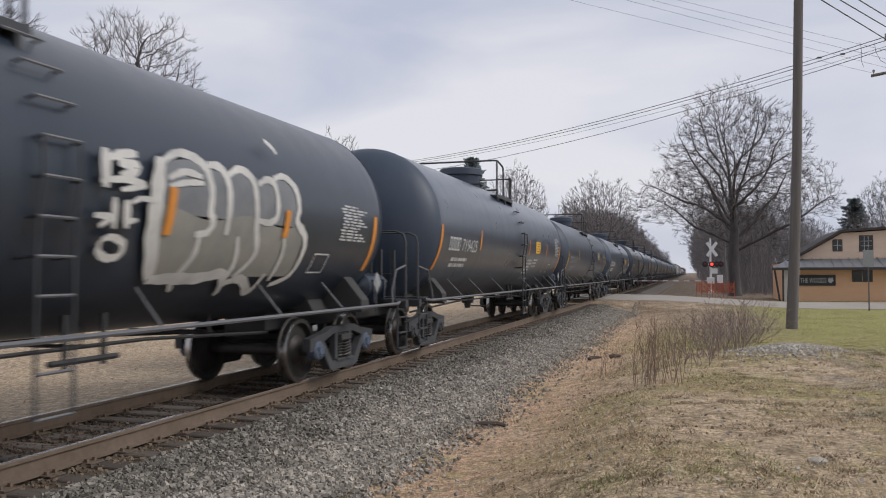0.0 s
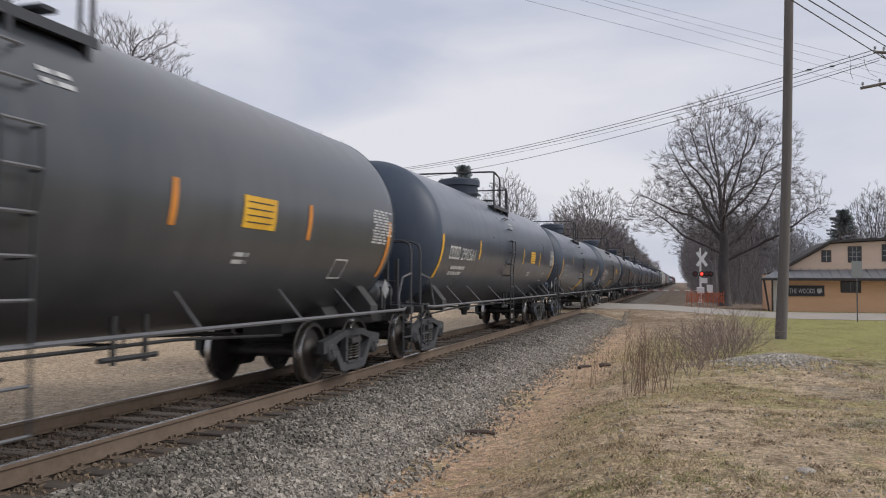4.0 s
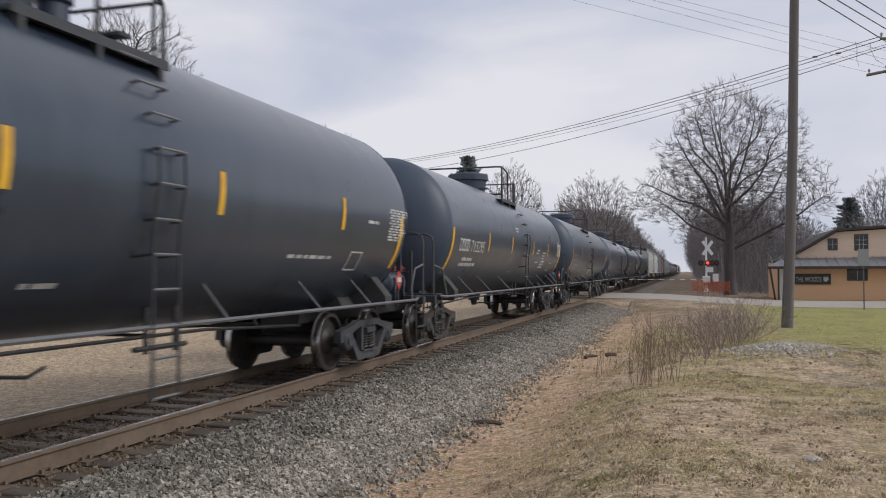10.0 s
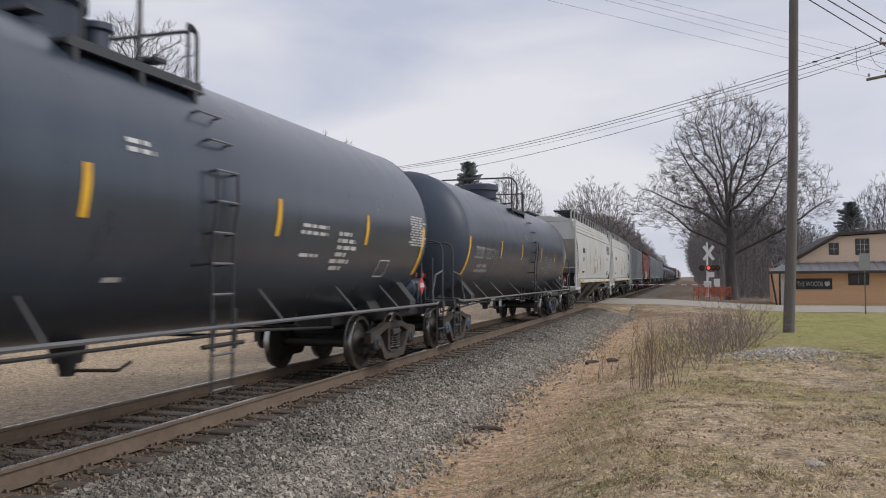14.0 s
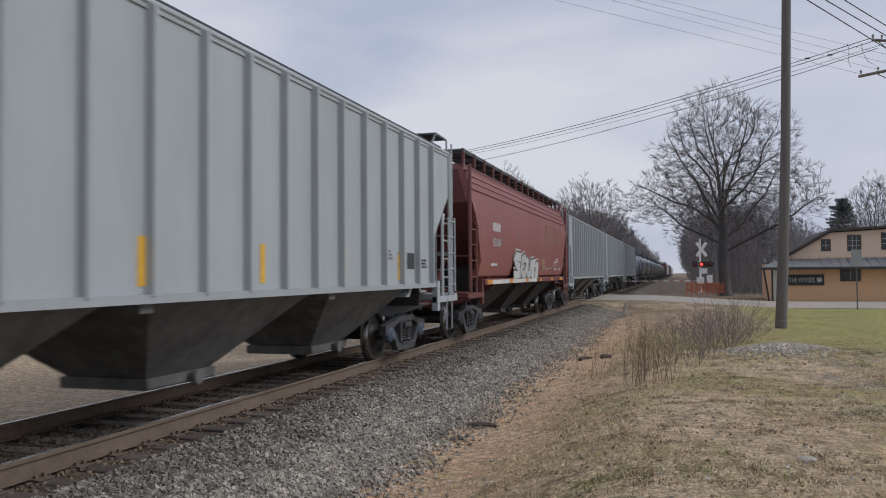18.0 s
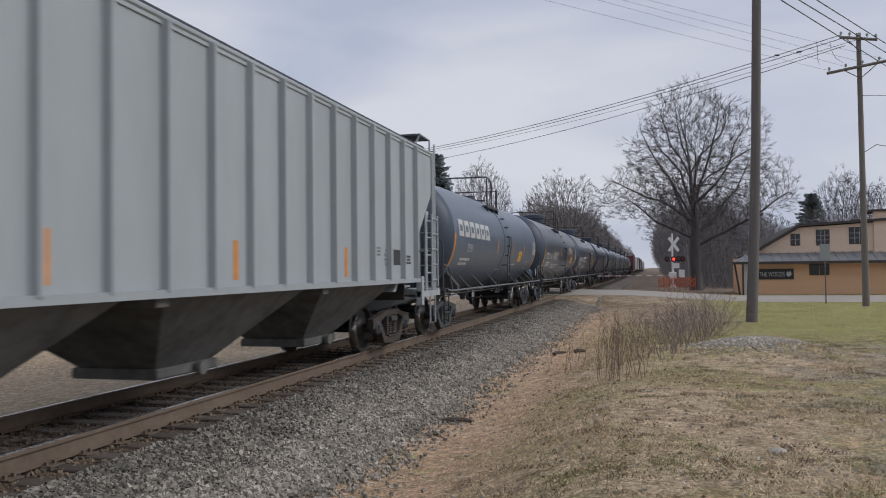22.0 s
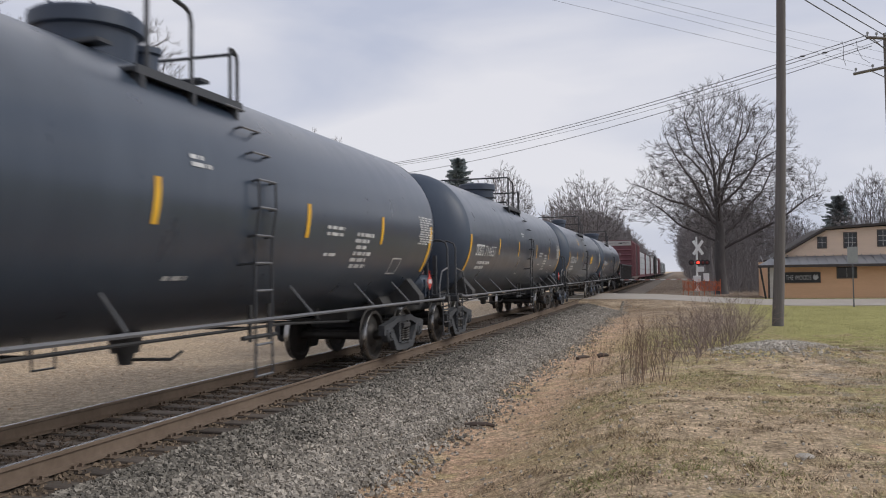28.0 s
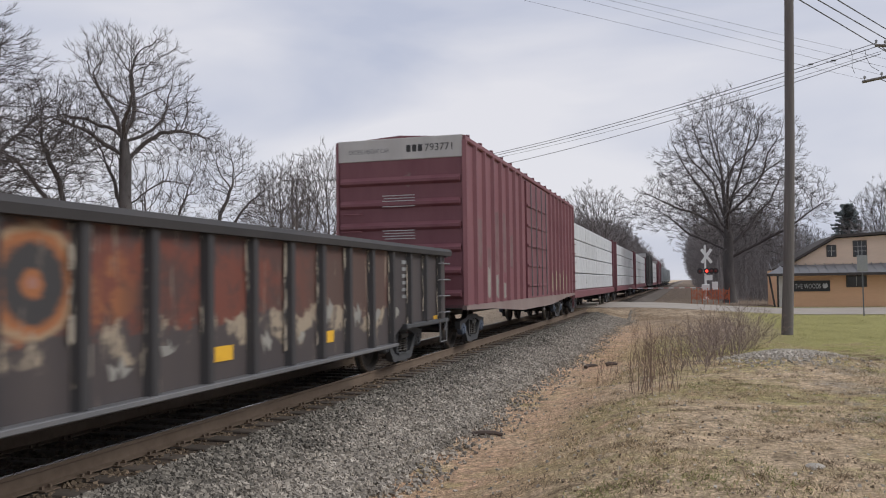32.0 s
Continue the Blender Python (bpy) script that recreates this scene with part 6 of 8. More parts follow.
# ---------------------------------------------------------------- building beyond the road
WALL_ORANGE = surface("orange_tan_clapboard", (0.76, 0.475, 0.285), (0.68, 0.42, 0.25), grain=5, patch=0.7, rough=0.8, bump=0.1, stretch=(0.4, 1, 3))
WALL_PEACH = surface("pale_peach_clapboard", (0.74, 0.57, 0.44), (0.65, 0.50, 0.385), grain=5, patch=0.7, rough=0.8, bump=0.1, stretch=(0.4, 1, 3))
ROOF_GREY = surface("grey_metal_roof", (0.15, 0.155, 0.17), (0.21, 0.215, 0.225), grain=4, patch=0.8, rough=0.5, bump=0.1)
TRIM_DARK = surface("dark_brown_trim", (0.035, 0.028, 0.025), (0.06, 0.05, 0.045), grain=8, rough=0.7)
TRIM_WHITE = surface("white_trim", (0.66, 0.64, 0.60), (0.55, 0.53, 0.5), grain=8, rough=0.7)
SIGN_BLACK = surface("black_sign_board", (0.02, 0.02, 0.022), (0.035, 0.035, 0.037), grain=5, rough=0.6)
GLASS = bpy.data.materials.new("dark_window_glass")
GLASS.use_nodes = True
GLASS.node_tree.nodes["Principled BSDF"].inputs["Base Color"].default_value = (0.02, 0.022, 0.026, 1)
GLASS.node_tree.nodes["Principled BSDF"].inputs["Roughness"].default_value = 0.08
house = thing("wooden_building", "orange-tan clapboard building with grey awning roof and dark trim", "building", pose(0, 0, 0))


def siding(x0, x1, y, z0, z1, step, name, mat, clip=None):
    """Overlapping boards on a wall that faces the road."""
    z = z0
    while z < z1 - 0.02:
        e = min(z + step, z1)
        a, b2 = (x0, x1) if not clip else clip(z, e)
        if b2 - a > 0.1:
            part("board", Shape().add([(a, y - 0.028, z), (b2, y - 0.028, z), (b2, y - 0.008, e), (a, y - 0.008, e), (a, y + 0.0, z), (b2, y + 0.0, z), (b2, y, e), (a, y, e)],
                 [(0, 1, 2, 3), (4, 7, 6, 5), (0, 4, 5, 1), (3, 2, 6, 7), (0, 3, 7, 4), (1, 5, 6, 2)]), mat, house, smooth=False)
        z = e


part("wall_lower", Shape().box(12.45, 27.0, 62.0, 70.0, -0.7, 2.15), WALL_ORANGE, house)
siding(12.47, 26.98, 62.0, -0.55, 1.95, 0.20, "wall_lower", WALL_ORANGE)
part("wall_upper", Shape().prism([(13.3, 2.1), (27.0, 2.1), (27.0, 4.85), (16.4, 4.30), (13.3, 2.45)], "y", 63.2, 69.9), WALL_PEACH, house)


def slope_clip(z, e):
    a = 13.35 if e < 2.45 else 13.35 + (e - 2.45) / (4.3 - 2.45) * 3.1
    return (a, 27.0) if e < 4.3 else (16.4 + (e - 4.3) * 19, 27.0)


siding(13.3, 27.0, 63.2, 2.2, 4.8, 0.18, "wall_upper", WALL_PEACH, slope_clip)
part("roof", Shape().prism([(12.7, 2.18), (16.35, 4.36), (27.3, 4.95), (27.3, 5.12), (16.3, 4.52), (12.6, 2.3)], "y", 62.75, 70.2), TRIM_DARK, house, "dark roof edge")
aw = Shape().add([(11.6, 60.9, 1.86), (27.2, 60.9, 1.86), (27.2, 63.3, 2.58), (12.9, 63.3, 2.50), (11.6, 60.9, 1.76), (27.2, 60.9, 1.76), (27.2, 63.3, 2.45), (12.9, 63.3, 2.4)],
                 [(0, 1, 2, 3), (4, 7, 6, 5), (0, 4, 5, 1), (1, 5, 6, 2), (2, 6, 7, 3), (3, 7, 4, 0)])
part("awning_roof", aw, ROOF_GREY, house, "grey metal awning roof", smooth=False)
for k in range(26):
    x = 12.0 + 0.6 * k
    part("roof_seam", Shape().add([(x - 0.02, 60.9, 1.862), (x + 0.02, 60.9, 1.862), (x + 0.02, 63.2, 2.56), (x - 0.02, 63.2, 2.56), (x - 0.02, 60.9, 1.89), (x + 0.02, 60.9, 1.89), (x + 0.02, 63.2, 2.59), (x - 0.02, 63.2, 2.59)],
         [(4, 5, 6, 7), (0, 1, 5, 4), (1, 2, 6, 5), (3, 0, 4, 7)]), ROOF_GREY, house, smooth=False)
part("fascia", Shape().box(11.58, 27.2, 60.84, 60.9, 1.70, 1.88), TRIM_DARK, house)
for x, z in ((11.75, -0.6), (12.3, -0.6)):
    part("porch_post", Shape().tube([(x + 0.35 * (x < 12), 61.0, z), (x, 60.98, 1.8)], 0.07, 6), TRIM_DARK, house)
part("corner_board", Shape().box(12.42, 12.72, 61.95, 62.1, -0.6, 1.95), TRIM_WHITE, house)
part("side_block", Shape().box(21.2, 27.2, 63.0, 63.25, 2.3, 5.3), WALL_PEACH, house)
part("side_block_roof", Shape().box(21.0, 27.4, 62.8, 66, 5.3, 5.45), TRIM_DARK, house)
part("base_trim", Shape().box(12.45, 27.0, 61.94, 61.99, -0.62, -0.46), TRIM_DARK, house)


def window(x0, x1, z0, z1, y, cols, rws, name="window"):
    w = part(name, Shape().box(x0 - 0.07, x1 + 0.07, y - 0.05, y - 0.03, z0 - 0.07, z1 + 0.07), TRIM_DARK, house, "dark-framed window")
    for i in range(cols):
        for j in range(rws):
            a, b2 = x0 + (x1 - x0) * i / cols, x0 + (x1 - x0) * (i + 1) / cols
            c, d = z0 + (z1 - z0) * j / rws, z0 + (z1 - z0) * (j + 1) / rws
            part("pane", Shape().box(a + 0.02, b2 - 0.02, y - 0.056, y - 0.051, c + 0.02, d - 0.02), GLASS, w)
    for i in range(1, cols):
        a = x0 + (x1 - x0) * i / cols
        part("glazing_bar", Shape().box(a - 0.01, a + 0.01, y - 0.066, y - 0.050, z0, z1), TRIM_WHITE, w)
    for j in range(1, rws):
        c = z0 + (z1 - z0) * j / rws
        part("glazing_bar", Shape().box(x0, x1, y - 0.064, y - 0.05, c - 0.01, c + 0.01), TRIM_WHITE, w)


window(15.85, 16.35, 3.08, 3.78, 63.2, 2, 2)
window(17.55, 18.3, 3.05, 4.05, 63.2, 3, 3)
window(19.7, 20.6, 3.12, 4.18, 63.2, 3, 3)
window(16.85, 18.0, 0.95, 1.62, 62.0, 2, 1)
board = tagged(new("sign_board"), "black shop sign with white letters on the wall", "sign")
part("panel", Shape().box(13.35, 15.75, 61.88, 61.95, 0.62, 1.36), SIGN_BLACK, board)
s = lettering("THE WOODS", 0.34, 1.65)
s.v = [(13.5 + a, 61.872, 0.82 + b2) for a, b2, _ in s.v]
part("letters", s, MARK_WHITE, board)
part("emblem", Shape().prism([(15.3, 0.85), (15.45, 0.8), (15.62, 0.95), (15.55, 1.2), (15.4, 1.1), (15.36, 1.2), (15.25, 1.05)], "y", 61.868, 61.875), MARK_WHITE, board)

# ---------------------------------------------------------------- crossing signal
sig = thing("crossing_signal", "white crossing signal mast with crossbuck and red lamps", "crossing signal", pose(7.76, 71.0, -0.15))
SIG_WHITE = surface("white_signal_paint", (0.86, 0.86, 0.85), (0.76, 0.76, 0.75), grain=8, rough=0.5)
SIG_GREY = surface("white_painted_mast", (0.80, 0.80, 0.79), (0.70, 0.70, 0.69), grain=8, rough=0.5)
part("mast", Shape().lathe([(0.0, 0.085), (4.5, 0.075), (4.52, 0.03)], 14, "z").lathe([(0, 0.22), (0.1, 0.22), (0.3, 0.1)], 14, "z"), SIG_GREY, sig)
for d in (1, -1):
    a = d * radians(56)
    c, s2 = math.cos(a), math.sin(a)
    pts = [(0.12 + u * c - v * s2, 3.62 + u * s2 + v * c) for u, v in ((-0.68, -0.12), (0.68, -0.12), (0.68, 0.12), (-0.68, 0.12))]
    part("crossbuck_blade", Shape().prism(pts, "y", -0.13 - 0.012 * (d > 0), -0.12 - 0.012 * (d > 0)), SIG_WHITE, sig, "white crossbuck blade")
part("lamp_arm", Shape().tube([(-0.5, -0.1, 2.38), (0.8, -0.1, 2.38)], 0.035, 8), SIG_GREY, sig)
LAMP_RED = glowing("lit_red_lamp", (1.0, 0.05, 0.03), 2.2)
LAMP_OFF = surface("dim_red_lamp", (0.16, 0.02, 0.02), (0.1, 0.02, 0.02), grain=5, rough=0.3)
for x, m in ((-0.42, LAMP_OFF), (0.1, LAMP_RED), (0.48, LAMP_OFF), (0.8, LAMP_OFF)):
    h = part("lamp_hood", Shape().lathe([(-0.16, 0.21), (-0.15, 0.21), (-0.15, 0.235), (-0.14, 0.235), (-0.08, 0.12), (0.05, 0.1)], 16, "y", (x, -0.12, 2.38)), SIGN_BLACK, sig, "black lamp hood")
    part("lens", Shape().lathe([(-0.31, 0.0), (-0.305, 0.08), (-0.29, 0.12)], 14, "y", (x, 0.0, 2.38)), m, h)
part("track_sign", Shape().box(0.05, 0.55, -0.13, -0.12, 1.62, 2.05), SIG_WHITE, sig, "small white sign plate")
part("control_box", Shape().box(0.5, 0.95, -0.1, 0.25, 0.85, 1.5, 0.03), SIG_WHITE, sig, "pale control box")
part("gate_arm", Shape().box(-6.2, 0.3, -0.24, -0.20, 0.99, 1.06), SIG_WHITE, sig, "lowered gate arm")
for k in range(7):
    part("gate_stripe", Shape().box(-5.9 + 0.85 * k, -5.5 + 0.85 * k, -0.25, -0.19, 0.985, 1.065), MARK_DULL_RED, sig)
part("gate_machine", Shape().box(-0.3, 0.3, -0.28, 0.2, 0.75, 1.3, 0.04), SIG_GREY, sig)

NET = surface("orange_safety_netting", (0.62, 0.15, 0.05), (0.5, 0.12, 0.05), grain=6, rough=0.6)
net = thing("safety_fence", "orange plastic safety netting on stakes beside the signal", "fence")
for k in range(8):
    part("stake", Shape().box(6.6 + 0.42 * k, 6.64 + 0.42 * k, 70.4, 70.44, -0.5, 0.85), NET, net)
for z in [0.0 + 0.1 * k for k in range(8)]:
    part("strand", Shape().tube([(6.6 + 0.21 * k, 70.38, z - 0.05 + 0.05 * math.sin(k * 1.7 + z)) for k in range(15)], 0.018, 4), NET, net)
for k in range(24):
    part("strand", Shape().tube([(6.62 + 0.125 * k, 70.38, -0.1), (6.62 + 0.125 * k, 70.38, 0.72)], 0.012, 4), NET, net)

# ---------------------------------------------------------------- poles and wires
POLE = surface("weathered_pole_wood", (0.105, 0.094, 0.092), (0.17, 0.154, 0.149), grain=9, patch=1.4, rough=0.9, bump=0.4, stretch=(3, 3, 0.15))
POLE_PALE = surface("grey_pole_wood", (0.13, 0.115, 0.105), (0.20, 0.18, 0.165), grain=9, patch=1.4, rough=0.9, bump=0.4, stretch=(3, 3, 0.15))
PORCELAIN = surface("grey_porcelain", (0.32, 0.33, 0.34), (0.25, 0.26, 0.27), grain=6, rough=0.3)
WIRE = surface("dark_wire", (0.05, 0.05, 0.055), (0.08, 0.08, 0.085), grain=6, rough=0.6)
p1 = thing("utility_pole", "tall dark wooden utility pole in the grass", "utility pole")
part("shaft", Shape().tube([(9.62, 31.6, -0.7), (9.75, 31.6, 2), (9.9, 31.6, 6), (10.10, 31.6, 14.5)], 0.205, 14, 0.15), POLE, p1)
p2 = thing("utility_pole", "grey wooden utility pole with two crossarms", "utility pole")
part("shaft", Shape().tube([(16.40, 44.6, -0.8), (16.38, 44.6, 5), (16.34, 44.6, 13.15)], 0.17, 14, 0.11), POLE_PALE, p2)
for (x0, z0), (x1, z1), y in (((15.45, 12.98), (17.15, 12.72), 44.45), ((14.82, 11.2), (18.1, 11.72), 44.45)):
    arm = part("crossarm", Shape().tube([(x0, y, z0), (x1, y, z1)], 0.075, 4), POLE_PALE, p2)
    for k in range(5):
        q = (k + 0.15) / 4.3
        part("insulator", Shape().lathe([(0.0, 0.02), (0.08, 0.02), (0.10, 0.06), (0.15, 0.055), (0.17, 0.07), (0.22, 0.04), (0.24, 0.0)], 10, "z", (x0 + (x1 - x0) * q, y, z0 + (z1 - z0) * q + 0.06)), PORCELAIN, arm)
for d in (-1, 1):
    part("brace", Shape().tube([(16.36, 44.45, 10.85), (16.36 + d * 0.75, 44.45, 11.40 + d * 0.1)], 0.025, 5), POLE_PALE, p2)
part("brace", Shape().tube([(16.36, 44.45, 12.2), (15.75, 44.45, 12.88)], 0.025, 5), POLE_PALE, p2)
part("cable_bracket", Shape().tube([(16.36, 44.5, 7.1), (17.0, 44.4, 7.5), (17.8, 44.3, 7.3)], 0.02, 5), POLE, p2)
for pts in ([(14.35, 44.5, 12.92), (14.42, 44.5, 12.6), (14.40, 44.5, 12.0), (14.5, 44.5, 11.68)], [(15.0, 44.5, 12.85), (15.05, 44.5, 12.4), (15.25, 44.5, 11.95), (15.6, 44.5, 11.7)]):
    part("jumper_wire", Shape().tube(pts, 0.011, 5), WIRE, p2)
p3 = thing("utility_pole", "distant wooden utility pole with one crossarm", "utility pole")
part("shaft", Shape().tube([(-39.4, 90, -0.6), (-39.4, 90, 14.6)], 0.17, 8, 0.12), POLE, p3)
part("crossarm", Shape().box(-40.6, -38.2, 89.9, 90.0, 14.2, 14.35), POLE, p3)


def wire(a, b2, sag, r=0.012, n=18, label="overhead wire between poles"):
    a, b2 = Vector(a), Vector(b2)
    pts = [a.lerp(b2, k / n) - Vector((0, 0, 4 * sag * (k / n) * (1 - k / n))) for k in range(n + 1)]
    return solid("overhead_wire", Shape().tube(pts, r, 5), WIRE, label, "wire", group="overhead wires")


for k, (dx, dz, sg) in enumerate(((15.5, 13.1, 1.75), (15.9, 13.02, 1.75), (16.6, 12.9, 1.75), (15.7, 12.55, 1.8))):
    w = wire((dx, 44.5, dz), (-40.4 + 0.7 * k, 90, (14.2, 14.1, 14.0, 13.0)[k]), sg, (0.020, 0.020, 0.012, 0.019)[k])
    if k < 2:      # dark splice on the wire
        u = (0.048, 0.037)[k]
        c = Vector((dx, 44.5, dz)).lerp(Vector((-40.4 + 0.7 * k, 90, (14.2, 14.1)[k])), u) - Vector((0, 0, 4 * sg * u * (1 - u)))
        part("splice", Shape().lathe([(-0.13, 0.0), (-0.10, 0.05), (0.10, 0.05), (0.13, 0.0)], 8, "x", tuple(c)), WIRE, w)
# lines that come over the camera's side of the track to the lower arm
for k in range(4):
    wire((14.9 + 0.85 * k, 44.5, 11.35 + 0.13 * k), (-14.82, 30.0, (17.67, 18.65, 18.75, 18.84)[k]), 0.1, 0.0065)
# heavier cables from the nearer pole past the second one
for k in range(3):
    q = Vector((22.88, 58.0, (12.9, 13.82, 14.35)[k]))
    wire(q + (Vector(((10.57, 11.09, 11.63)[k], 31.5, 11.43)) - q) * 2.1, q, 0.05, 0.022)
wire((16.3, 44.5, 10.0), (60, 40, 10.0), 1.0, 0.012)
SIGN_BACK = surface("dull_aluminium_sign_back", (0.34, 0.35, 0.36), (0.27, 0.28, 0.29), grain=8, rough=0.6)
post = thing("sign_post", "thin metal sign post by the road, sign edge-on", "sign post", pose(15.05, 47.2, -0.5))
part("post", Shape().box(-0.03, 0.03, -0.02, 0.02, -0.1, 3.3), RAILING_PALE, post)
part("sign_plate", Shape().box(-0.25, 0.25, -0.035, -0.025, 2.35, 3.2, 0.0), SIGN_BACK, post, "grey back of a road sign")


# ---------------------------------------------------------------- trees
BARK = surface("grey_winter_bark", (0.058, 0.053, 0.054), (0.110, 0.101, 0.099), grain=9, patch=1.5, rough=0.95, bump=0.3, stretch=(2, 2, 0.5))
TWIG = surface("grey_brown_twigs", (0.064, 0.056, 0.056), (0.105, 0.093, 0.092), grain=5, rough=0.95, bump=0.0)
# Distance haze is put into the colour of these two paler twigs
HAZE_TWIG = surface("haze_pale_twigs", (0.175, 0.160, 0.160), (0.25, 0.23, 0.23), grain=3, rough=0.95, bump=0.0)
FAR_HAZE_TWIG = surface("haze_brown_far_twigs", (0.115, 0.102, 0.102), (0.17, 0.155, 0.153), grain=3, rough=0.95, bump=0.0)
# Needles lightened by distance haze that is put into their colour
NEEDLE = surface("hazed_conifer_needles", (0.20, 0.235, 0.24), (0.31, 0.345, 0.345), grain=5, rough=0.85, bump=0.0, island=0.35)


def branching(seed, crowns, low, step, count, lift, wild, keep_on, limbs):
    """A branch skeleton that grows towards points strewn through the crown; each node's place and the node it grew from."""
    rs = np.random.RandomState(seed)
    goals = []
    while len(goals) < count:
        cx, cy, cz, rx, rz, zmin = crowns[rs.randint(len(crowns))]
        q = rs.uniform(-1, 1, 3)
        d = np.linalg.norm(q)
        u = Vector(q / max(1e-6, d))
        edge = 0.88 + 0.30 * noise.noise(u * 1.7 + Vector((seed, 0, 0))) + 0.16 * noise.noise(u * 4.5 + Vector((0, seed, 0)))
        if d > edge or rs.rand() > 0.35 + 0.65 * d:
            continue
        g = np.array((cx + q[0] * rx, cy + q[1] * rx, cz + q[2] * rz))
        if g[2] > zmin:
            goals.append(g)
    goals = np.array(goals)
    nodes, back = [np.zeros(3)], [-1]
    sway = np.zeros(2)
    while nodes[-1][2] < low:
        sway = sway * 0.8 + rs.randn(2) * 0.03 * step
        nodes.append(nodes[-1] + np.array((sway[0], sway[1], step)))
        back.append(len(nodes) - 2)
    bole = len(nodes)
    for z0, turn, rise0, rise1, length in limbs:      # the main limbs, bending from one rise to another
        k = min(bole - 1, int(z0 / step))
        n = int(length / step)
        veer = np.zeros(2)
        for i in range(n):
            veer = veer * 0.85 + rs.randn(2) * wild * 0.55
            rise = math.radians(rise0 + (rise1 - rise0) * i / n) + veer[0]
            a = math.radians(turn) + veer[1]
            nodes.append(nodes[k] + step * np.array((math.cos(a) * math.cos(rise), math.sin(a) * math.cos(rise), math.sin(rise))))
            back.append(k)
            k = len(nodes) - 1
    pos = np.array(nodes)
    d = np.linalg.norm(goals[:, None] - pos[None], axis=2)
    near, dist = d.argmin(1), d.min(1)
    alive = np.ones(len(goals), bool)
    for _ in range(110):
        k = near[alive]
        if not len(k):
            break
        pull = np.zeros((len(pos), 3))
        v = goals[alive] - pos[k]
        np.add.at(pull, k, v / np.maximum(1e-6, np.linalg.norm(v, axis=1))[:, None])
        grown = np.unique(k)
        v = pull[grown]
        v /= np.maximum(1e-6, np.linalg.norm(v, axis=1))[:, None]
        came = pos[grown] - pos[np.maximum(0, np.array(back)[grown])]
        came /= np.maximum(1e-6, np.linalg.norm(came, axis=1))[:, None]
        v += came * keep_on + rs.randn(*v.shape) * wild + np.array((0, 0, lift))
        fresh = pos[grown] + v / np.linalg.norm(v, axis=1)[:, None] * step
        keep = np.linalg.norm(fresh[:, None] - pos[None, -400:], axis=2).min(1) > 0.25 * step
        fresh, grown = fresh[keep], grown[keep]
        if not len(fresh):
            break
        base = len(pos)
        pos = np.concatenate([pos, fresh])
        back += grown.tolist()
        d = np.linalg.norm(goals[:, None] - fresh[None], axis=2)
        better = d.min(1) < dist
        near = np.where(better, base + d.argmin(1), near)
        dist = np.minimum(dist, d.min(1))
        alive &= dist > 1.6 * step
    return pos, back


TREES = {}


def tree_mesh(kind, seed, crowns, low, r, step, count, thin, twigs, lift=0.10, wild=0.10, keep_on=0.8, power=1.95, wood=BARK, twig=TWIG, limbs=()):
    """Trunk and crown: limbs as thick as what they carry, with forked twigs at every thin end."""
    pos, back = branching(seed, crowns, low, step, count, lift, wild, keep_on, limbs)
    n = len(pos)
    kids = [[] for _ in range(n)]
    for i in range(1, n):
        kids[back[i]].append(i)
    load = np.zeros(n)
    for i in range(n - 1, -1, -1):
        load[i] = 1.0 if not kids[i] else sum(load[k] for k in kids[i])
    rad = np.maximum(thin, r * (load / load[0]) ** (1 / power))
    rnd = random.Random(seed)
    parts = [Shape(), Shape()]
    starts = [(None, 0)]
    trunk = True
    while starts:
        parent, i = starts.pop()
        line, size = ([] if parent is None else [tuple(pos[parent])]), ([] if parent is None else [float(min(rad[parent], rad[i] * 1.25))])
        while True:
            line.append(tuple(pos[i]))
            size.append(float(rad[i]))
            if not kids[i]:
                break
            order = sorted(kids[i], key=lambda k: -load[k])
            starts += [(i, k) for k in order[1:]]
            if trunk and rad[order[0]] < 0.42 * r:
                starts.append((i, order[0]))
                break
            i = order[0]
        if len(line) > 1:
            parts[0 if trunk else 1].tube(line, size, 10 if trunk else 6 if size[0] > 0.06 else 4 if size[0] > 2 * thin else 3)
        trunk = False
    for i in range(n):
        if rad[i] > 2.2 * thin or i < 3:
            continue
        out = pos[i] - pos[back[i]]
        out = Vector(out / max(1e-6, np.linalg.norm(out)))
        for _ in range(twigs if not kids[i] else rnd.random() < 0.5):
            away = Vector((pos[i][0], pos[i][1], 1.5)).normalized()
            d = (out * 0.6 + away * 0.6 + Vector((rnd.gauss(0, 0.32), rnd.gauss(0, 0.32), rnd.gauss(0.2, 0.28)))).normalized()
            e = (d + Vector((rnd.gauss(0, 0.14), rnd.gauss(0, 0.14), rnd.gauss(0.15, 0.15)))).normalized()
            ln = step * rnd.uniform(1.1, 3.0)
            p = Vector(pos[i])
            m = p + d * ln * 0.5
            parts[1].tube([p, m, m + e * ln * 0.5], thin * 0.8, 3, thin * 0.4)
            f = (e + Vector((rnd.gauss(0, 0.38), rnd.gauss(0, 0.38), rnd.gauss(0.1, 0.3)))).normalized()
            parts[1].tube([m, m + f * ln * 0.4], thin * 0.6, 3, thin * 0.4)
    parts[0].lathe([(-0.3, r * 1.6), (0.0, r * 1.4), (0.35, r * 1.15), (0.9, r * 1.03), (1.6, r * 0.9)], 10, "z")
    TREES[kind] = (parts[0].mesh("trunk", wood), parts[1].mesh("crown", twig))


